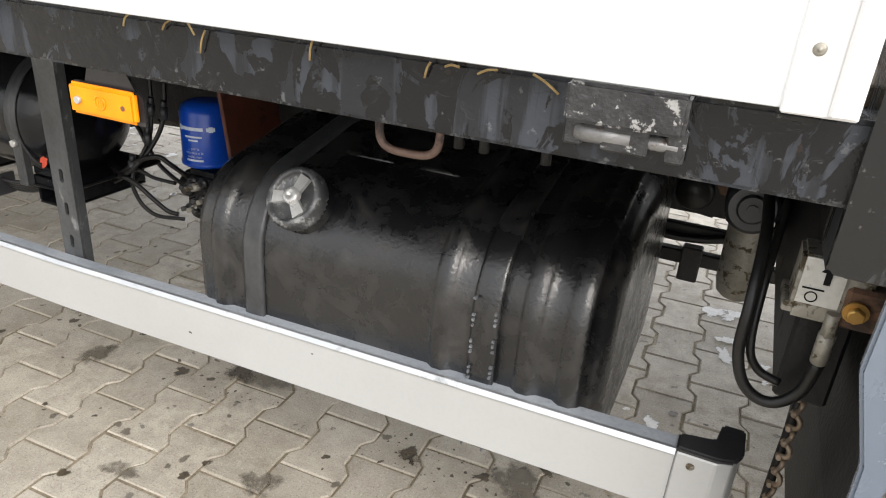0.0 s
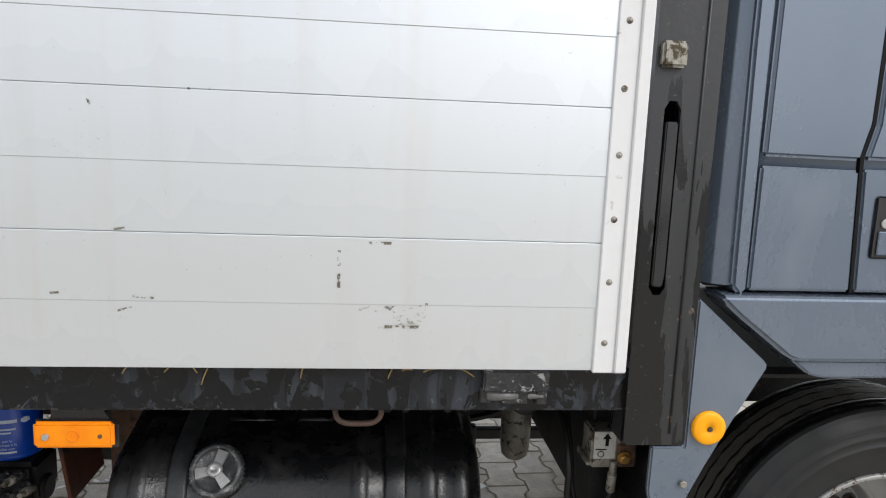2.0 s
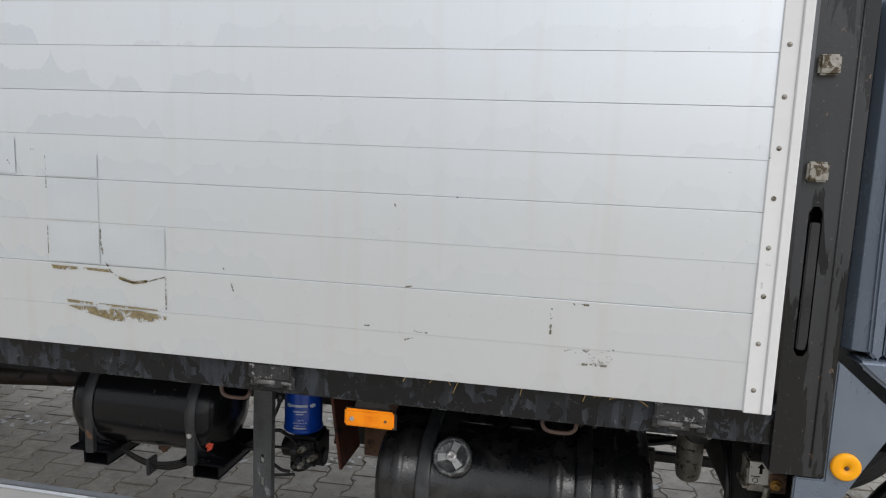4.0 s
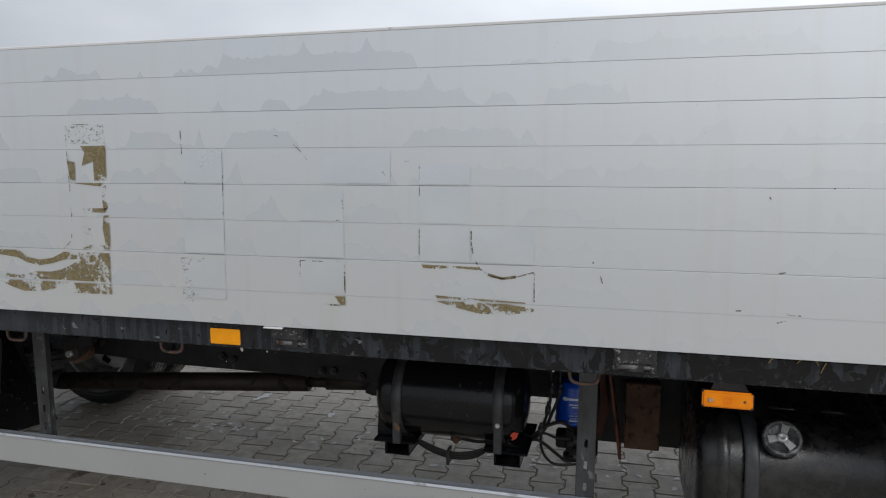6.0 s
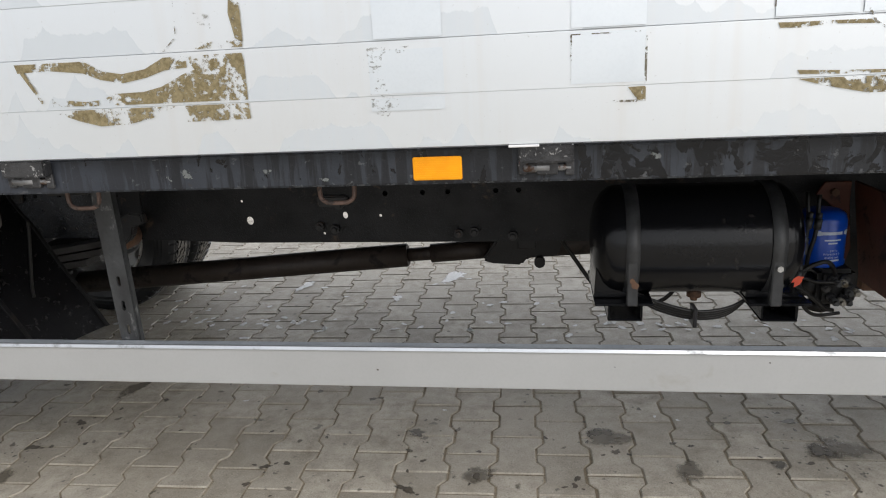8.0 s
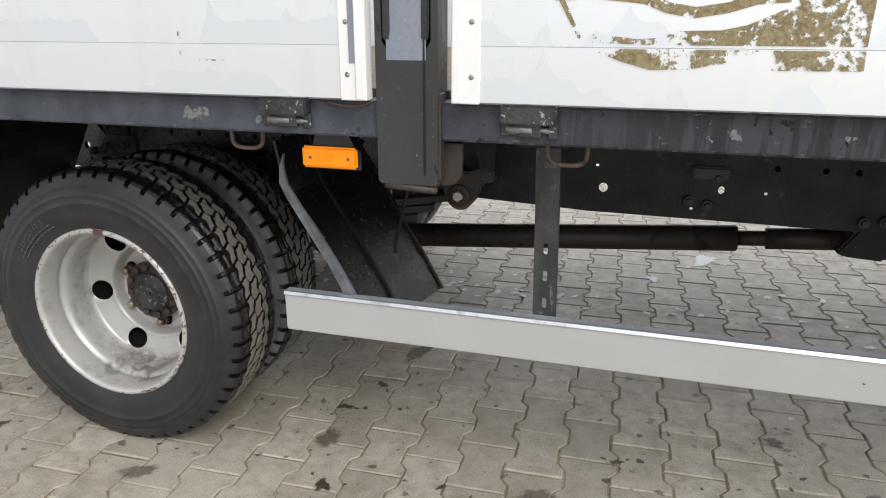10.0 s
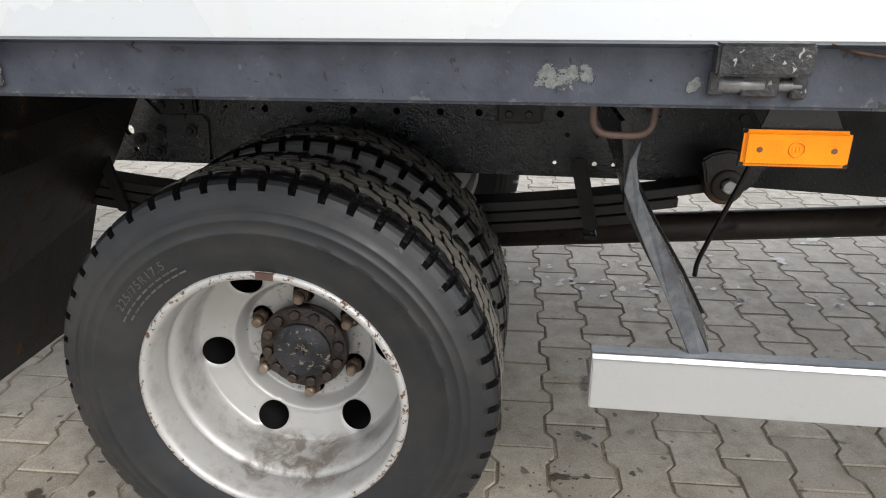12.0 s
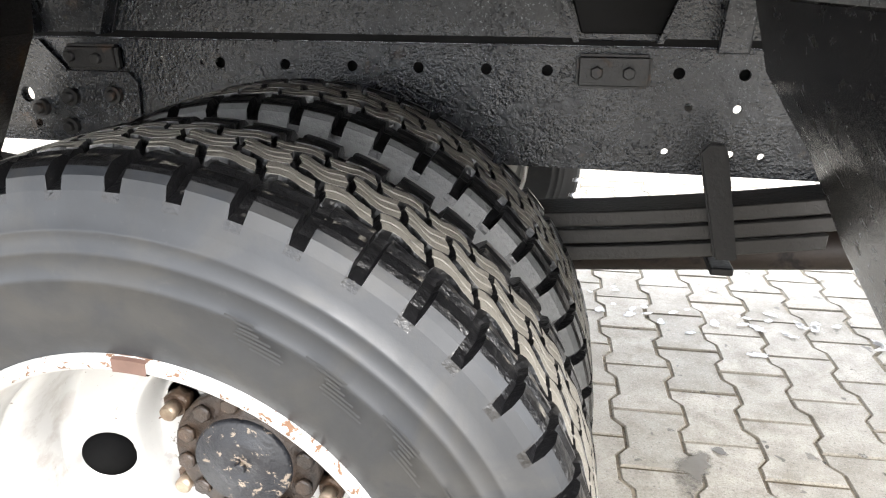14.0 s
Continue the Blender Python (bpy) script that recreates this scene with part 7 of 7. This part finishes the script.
# ---------------------------------------------------------------- cab
def cab_outline(x):
    """Cab cross section in (y, z) at x."""
    pts = [(0.872, 1.138), (0.866, 1.5), (0.872, 1.9), (0.91, 2.10), (0.98, 2.24), (1.16, 2.36), (1.5, 2.46)]
    return pts + [(2 * MIDY - y, z) for y, z in pts[::-1]]


bm = bmesh.new()
rows = []
for x, g in ((0.245, 0.0), (0.60, 0.0), (1.2, 0.0), (1.75, 0.01), (1.95, 0.08)):
    rows.append([(x, MIDY + (y - MIDY) * (1 - g), z) for y, z in cab_outline(x)])
loft(bm, rows)
cab = part("cab", bm, M_CAB, truck, "grey-blue truck cab")
bm = bmesh.new()
loft(bm, [[(x, MIDY + (y - MIDY) * s, z * 1.0) for y, z in cab_outline(x)] for x, s in ((0.20, 0.975), (0.2445, 0.985))])
part("cab_back_wall", bm, M_CABBACK, cab, "dark grey cab back wall")
bm = bmesh.new()
prism(bm, [(0.222, 1.145), (0.235, 1.132), (0.246, 1.136), (0.243, 1.5), (0.243, 2.1), (0.215, 2.1), (0.216, 1.5)], "y", 0.858, 0.90, 0.005, 2)
part("corner_trim", bm, M_CAB, cab)
bm = bmesh.new()
prism(bm, [(0.236, 0.868), (0.216, 0.870), (0.198, 0.879), (0.185, 0.896), (0.179, 0.925), (0.187, 0.925), (0.193, 0.90), (0.204, 0.887), (0.22, 0.879), (0.236, 0.877)], "z", 1.145, 2.1, 0.001)
part("rounded_corner", bm, M_CAB, cab, "rounded rear edge of the cab side")
bm = bmesh.new()
prism(bm, [(0.4165, 1.138), (0.4225, 1.138), (0.4115, 1.355), (0.424, 1.40), (0.430, 2.1), (0.424, 2.1), (0.418, 1.40), (0.4055, 1.355)], "y", 0.860, 0.88)
part("door_gap", bm, M_SEALSHADE, cab)
bm = bmesh.new()
prism(bm, [(0.248, 1.140), (0.416, 1.140), (0.4065, 1.330), (0.248, 1.332)], "y", 0.858, 0.872, 0.004, 2)
prism(bm, [(0.248, 1.346), (0.4055, 1.344), (0.418, 1.40), (0.424, 2.0), (0.248, 2.0)], "y", 0.855, 0.872, 0.006, 3)
part("rear_quarter", bm, M_CAB, cab)
bm = bmesh.new()
prism(bm, [(0.423, 1.140), (1.15, 1.140), (1.15, 1.33), (0.413, 1.332)], "y", 0.858, 0.872, 0.004, 2)
prism(bm, [(0.4125, 1.346), (1.15, 1.344), (1.15, 1.75), (0.43, 1.75), (0.425, 1.40)], "y", 0.855, 0.872, 0.006, 3)
door = part("cab_door", bm, M_CAB, cab, "grey-blue cab door")
bm = bmesh.new()
box(bm, 0.438, 0.60, 0.8535, 0.8585, 1.195, 1.292, 0.004, 2)
handle = part("door_handle", bm, M_BLACKPL, door, "black recessed door handle")
bm = bmesh.new()
box(bm, 0.446, 0.59, 0.850, 0.8535, 1.201, 1.238, 0.0015)
part("handle_grip", bm, M_CAB, handle)
bm = bmesh.new()
rod(bm, (0.456, 0.854, 1.250), (0.456, 0.8505, 1.250), 0.0075, 18, bev=0.001)
lock = part("lock", bm, M_CHROME, handle, "round chrome lock")
# flared arch under the door
bm = bmesh.new()
prism(bm, [(0.20, 1.134), (0.206, 1.122), (0.232, 1.100), (0.318, 1.036), (0.335, 1.030), (1.6, 1.030), (1.6, 1.136)], "y", 0.842, 0.92, 0.008, 3)
part("wheel_arch_trim", bm, M_CAB, cab, "grey-blue plastic arch trim")
bm = bmesh.new()
prism(bm, [(0.330, 1.0305), (0.362, 1.006), (0.385, 1.0), (1.6, 1.0), (1.6, 1.0305)], "y", 0.855, 0.92, 0.004, 2)
part("arch_lip", bm, M_CAB, cab)
bm = bmesh.new()
box(bm, 0.30, 1.5, 0.93, 1.6, 0.97, 0.99, 0.01)
part("wheel_arch_liner", bm, M_UNDER, cab)
# lower mudguard with the round reflector
bm = bmesh.new()
prism(bm, [(0.1685, 1.128), (0.176, 1.122), (0.290, 1.025), (0.293, 1.018), (0.245, 0.93), (0.205, 0.85), (0.182, 0.80), (0.165, 0.70), (0.158, 0.60), (0.165, 0.42), (0.152, 0.42), (0.144, 0.60), (0.140, 0.72), (0.114, 0.81), (0.115, 0.886), (0.1685, 0.886)], "y", 0.853, 0.865, 0.003, 2)
mud = part("cab_mudguard", bm, M_CAB, cab, "grey-blue mudguard behind the front wheel")
bm = bmesh.new()
prism(bm, [(0.18, 1.115), (0.288, 1.022), (0.24, 0.93), (0.20, 0.85), (0.178, 0.80), (0.162, 0.70), (0.155, 0.60), (0.162, 0.42), (0.155, 0.42), (0.148, 0.6), (0.155, 0.70), (0.17, 0.80), (0.193, 0.85), (0.232, 0.93), (0.277, 1.02), (0.175, 1.107)], "y", 0.866, 1.35)
part("mudguard_skin", bm, M_UNDER, mud, "black dirty inner face of the mudguard")
bm = bmesh.new()
lathe(bm, [(0.0001, -0.007), (0.004, -0.0072), (0.0045, -0.0085), (0.024, -0.008), (0.027, -0.006), (0.0275, 0.0)], 0.203, 0.8525, 0.919, "y", 40)
rr = part("round_reflector", bm, M_REFLECTOR, mud, "round amber reflector")
bm = bmesh.new()
rod(bm, (0.203, 0.846, 0.919), (0.203, 0.8425, 0.919), 0.004, 10)
part("screw", bm, M_RUST, rr)
for x, z in ((0.17, 0.825), (0.13, 0.53), (0.13, 0.47)):
    bm = bmesh.new()
    rod(bm, (x, 0.853, z), (x, 0.845, z), 0.006, 6, bev=0.001)
    part("mudguard_bolt", bm, M_ALU, mud)
bm = bmesh.new()
box(bm, 0.085, 0.16, BY + 0.06, 2 * MIDY - BY - 0.06, 1.03, 1.80, 0.004)
part("headboard", bm, M_POST, truck, "dark steel headboard")


# ---------------------------------------------------------------- ground
bm = bmesh.new()
S = 400
vs = [bm.verts.new(p) for p in ((-S, -S, -0.0042), (S, -S, -0.0042), (S, S, -0.0042), (-S, S, -0.0042))]
bm.faces.new(vs)
ground = new("ground", mesh_of("ground", bm, M_SAND))
tagged(ground, "sandy joint bed of a paved yard", "ground", kind="structure")

PA, PB, PL, PW = 0.0810, 0.0590, 0.2, 0.14
GROUND_TURN = radians(1.65)
GX, GYY = -1.854, 1.4205      # middle of one stone's end joint


def paver_outline(inset):
    a, b, h, q = PA - inset, PB - inset, PL / 2 - inset, 0.013
    return [(-a, -h), (a, -h), (a, -0.05 - q), (b, -0.05 + q), (b, 0.05 - q), (a, 0.05 + q), (a, h), (-a, h), (-a, 0.05 + q), (-b, 0.05 - q), (-b, -0.05 + q), (-a, -0.05 - q)]


def paver_arrays():
    o, t = paver_outline(0.0026), paver_outline(0.0058)
    v = [(x, y, -0.011) for x, y in o] + [(x, y, -0.0042) for x, y in o] + [(x, y, 0.0) for x, y in t]
    f = [tuple(range(24, 36))]
    for i in range(12):
        j = (i + 1) % 12
        f.append((12 + i, 12 + j, 24 + j, 24 + i))
        f.append((i, j, 12 + j, 12 + i))
    return v, f


pv, pf = paver_arrays()
me_p = bpy.data.meshes.new("paver")
me_p.from_pydata(pv, [], pf)
me_p.materials.append(M_PAVER)
rot = Matrix.Rotation(GROUND_TURN, 4, "Z")
near, rest_v, rest_f = [], [], []
rnd = random.Random(21)
for i in range(-80, 60):
    for j in range(-38, 46):
        lx, ly = i * PW, j * PL + (PL / 2 if i % 2 else 0.0) + PL / 2
        w = rot @ Vector((lx, ly, 0))
        x, y = w.x + GX, w.y + GYY
        tilt = (rnd.uniform(-0.006, 0.006), rnd.uniform(-0.006, 0.006), rnd.uniform(-0.006, 0.006))
        dz = rnd.uniform(-0.0018, 0.0012)
        if not (-12.0 < x < 6.0 and -4.9 < y < 9.9):
            continue
        m = Matrix.Translation((x + rnd.uniform(-0.0012, 0.0012), y + rnd.uniform(-0.0012, 0.0012), dz)) @ rot @ Euler(tilt).to_matrix().to_4x4()
        if -4.35 < x < -0.1 and 1.02 < y < 2.22 and len(near) < 300:
            near.append(m)
        else:
            k = len(rest_v)
            far = not (-6.5 < x < 1.5 and -0.6 < y < 4.6)
            low = 12 if far else 0
            rest_v += [tuple(m @ Vector(p)) for p in pv[low:]]
            rest_f += [tuple(q + k - low for q in f) for f in pf if not (far and min(f) < 12)]
for m in near:
    part("paver", me_p, M_PAVER, ground, at=m)
me_r = bpy.data.meshes.new("paving_stones")
me_r.from_pydata(rest_v, [], rest_f)
me_r.materials.append(M_PAVERS)
ob = new("paving_stones", me_r)
ob.parent = ground
tagged(ob, "grey concrete double-T paving stones", kind="stuff")

# oil drops, damp patches and lime splashes on the stones
bm_o, bm_d, bm_f = bmesh.new(), bmesh.new(), bmesh.new()
for i, (x, y, rx, ry) in enumerate(((-1.735, 1.555, 0.045, 0.035), (-1.70, 1.441, 0.022, 0.015), (-2.32, 1.52, 0.03, 0.04), (-1.10, 1.48, 0.05, 0.04), (-1.137, 1.648, 0.035, 0.025), (-2.107, 1.291, 0.02, 0.02), (-2.302, 1.219, 0.02, 0.045),
                                     (-1.827, 1.265, 0.015, 0.012), (-3.525, 1.522, 0.03, 0.02), (-0.707, 1.555, 0.03, 0.02), (-1.242, 1.403, 0.03, 0.025), (-0.554, 1.414, 0.04, 0.035), (-0.248, 1.522, 0.03, 0.02), (-0.376, 1.427, 0.02, 0.02),
                                     (-2.753, 1.30, 0.02, 0.015), (-3.49, 0.986, 0.03, 0.03), (-3.589, 1.36, 0.02, 0.03), (-4.75, 1.15, 0.05, 0.03), (-4.62, 1.30, 0.03, 0.04), (-4.55, 0.98, 0.04, 0.02), (-0.03, 1.52, 0.03, 0.02), (0.02, 1.6, 0.02, 0.012))):
    blob(bm_o, x, y, 0.0036, rx, ry, 100 + i, i * 0.7, 22, 0.45)
    for k in range(3):
        a = i * 1.7 + k * 2.1
        blob(bm_o, x + math.cos(a) * rx * 2.0, y + math.sin(a) * ry * 2.0, 0.0034, 0.007 + 0.003 * k, 0.006, 300 + i * 5 + k, a, 12, 0.3)
rnd = random.Random(17)
for i in range(300):
    x, y = rnd.uniform(-5.6, 0.3), rnd.uniform(0.85, 1.95)
    r = rnd.uniform(0.004, 0.019)
    blob(bm_o if rnd.random() < 0.5 else bm_d, x, y, 0.0032, r, r * rnd.uniform(0.6, 1), 500 + i, rnd.uniform(0, 3), 14, 0.35)
for cx, cy, spread in ((-1.735, 1.555, 0.05), (-1.12, 1.52, 0.09), (-1.06, 1.42, 0.07), (-2.31, 1.50, 0.06), (-0.376, 1.427, 0.06), (-3.55, 1.36, 0.07), (-0.55, 1.41, 0.05)):
    for k in range(26):      # fine spatter round the larger stains
        r = rnd.uniform(0.0015, 0.0055)
        blob(bm_o, cx + rnd.gauss(0, spread), cy + rnd.gauss(0, spread * 0.7), 0.0038, r, r * 0.8, 2000 + k, rnd.uniform(0, 3), 8, 0.3)
for i, (x, y, rx, ry) in enumerate(((-2.1, 1.3, 0.07, 0.06), (-3.484, 1.773, 0.09, 0.05), (-0.796, 1.172, 0.06, 0.05), (-1.095, 1.064, 0.05, 0.04), (-2.953, 1.095, 0.06, 0.04), (-3.563, 1.195, 0.06, 0.05), (-1.05, 1.5, 0.12, 0.09), (-1.72, 1.52, 0.09, 0.08), (-5.05, 0.95, 0.12, 0.07), (-0.3, 1.45, 0.1, 0.08), (-4.0, 0.9, 0.06, 0.05), (-1.5, 1.35, 0.08, 0.05))):
    blob(bm_d, x, y, 0.0028, rx, ry, 200 + i, i, 26, 0.4)
for i in range(130):
    u = rnd.random()
    x = rnd.uniform(-5.2, -0.6)
    y = 2.44 + 0.03 * math.sin(3 * x) + rnd.gauss(0, 0.035) if u < 0.45 else rnd.uniform(2.2, 3.3)
    r = rnd.uniform(0.010, 0.024)
    blob(bm_f, x, y, 0.0034, r * 1.3, r * 0.8, 700 + i, rnd.uniform(0, 3), 16, 0.22)
LINE = ((-3.584, 2.616), (-3.542, 2.492), (-3.598, 2.513), (-3.508, 2.51), (-3.429, 2.487), (-3.386, 2.513), (-3.225, 2.487), (-3.165, 2.481), (-3.247, 2.494), (-3.035, 2.487), (-2.985, 2.479), (-2.888, 2.503))
for i, (x, y) in enumerate(LINE):
    blob(bm_f, x, y, 0.0037, 0.016 + 0.006 * math.sin(i * 2.1), 0.012, 1200 + i, i, 16, 0.2)
for i, (x, y, rx, ry) in enumerate(((-1.28, 1.877, 0.04, 0.01), (-2.99, 1.703, 0.012, 0.008), (-2.4, 3.14, 0.12, 0.06), (-2.65, 2.8, 0.05, 0.03), (0.034, 2.553, 0.05, 0.045), (0.098, 2.56, 0.035, 0.055), (0.097, 2.374, 0.05, 0.03), (0.092, 2.271, 0.032, 0.05), (0.201, 2.264, 0.035, 0.018), (0.206, 2.175, 0.015, 0.012), (-0.075, 1.70, 0.03, 0.05), (-0.05, 1.60, 0.02, 0.02), (-0.06, 1.82, 0.03, 0.03), (-0.13, 1.85, 0.014, 0.01), (-1.2, 3.0, 0.1, 0.05), (-3.2, 3.0, 0.08, 0.04), (-1.55, 1.66, 0.012, 0.005), (-1.48, 1.64, 0.010, 0.005), (-2.25, 1.67, 0.014, 0.006))):
    blob(bm_f, x, y, 0.0036, rx, ry, 900 + i, i * 0.5, 22, 0.5)
for nm, b, mt, lb in (("oil_stain", bm_o, M_OIL, "dark oil drops on the paving"), ("damp_stain", bm_d, M_DAMP, "brown damp patches on the paving"), ("lime_splash", bm_f, M_FOAM, "white lime splashes on the paving")):
    tagged(new(nm, mesh_of(nm, b, mt)), lb, "stain", kind="stuff")
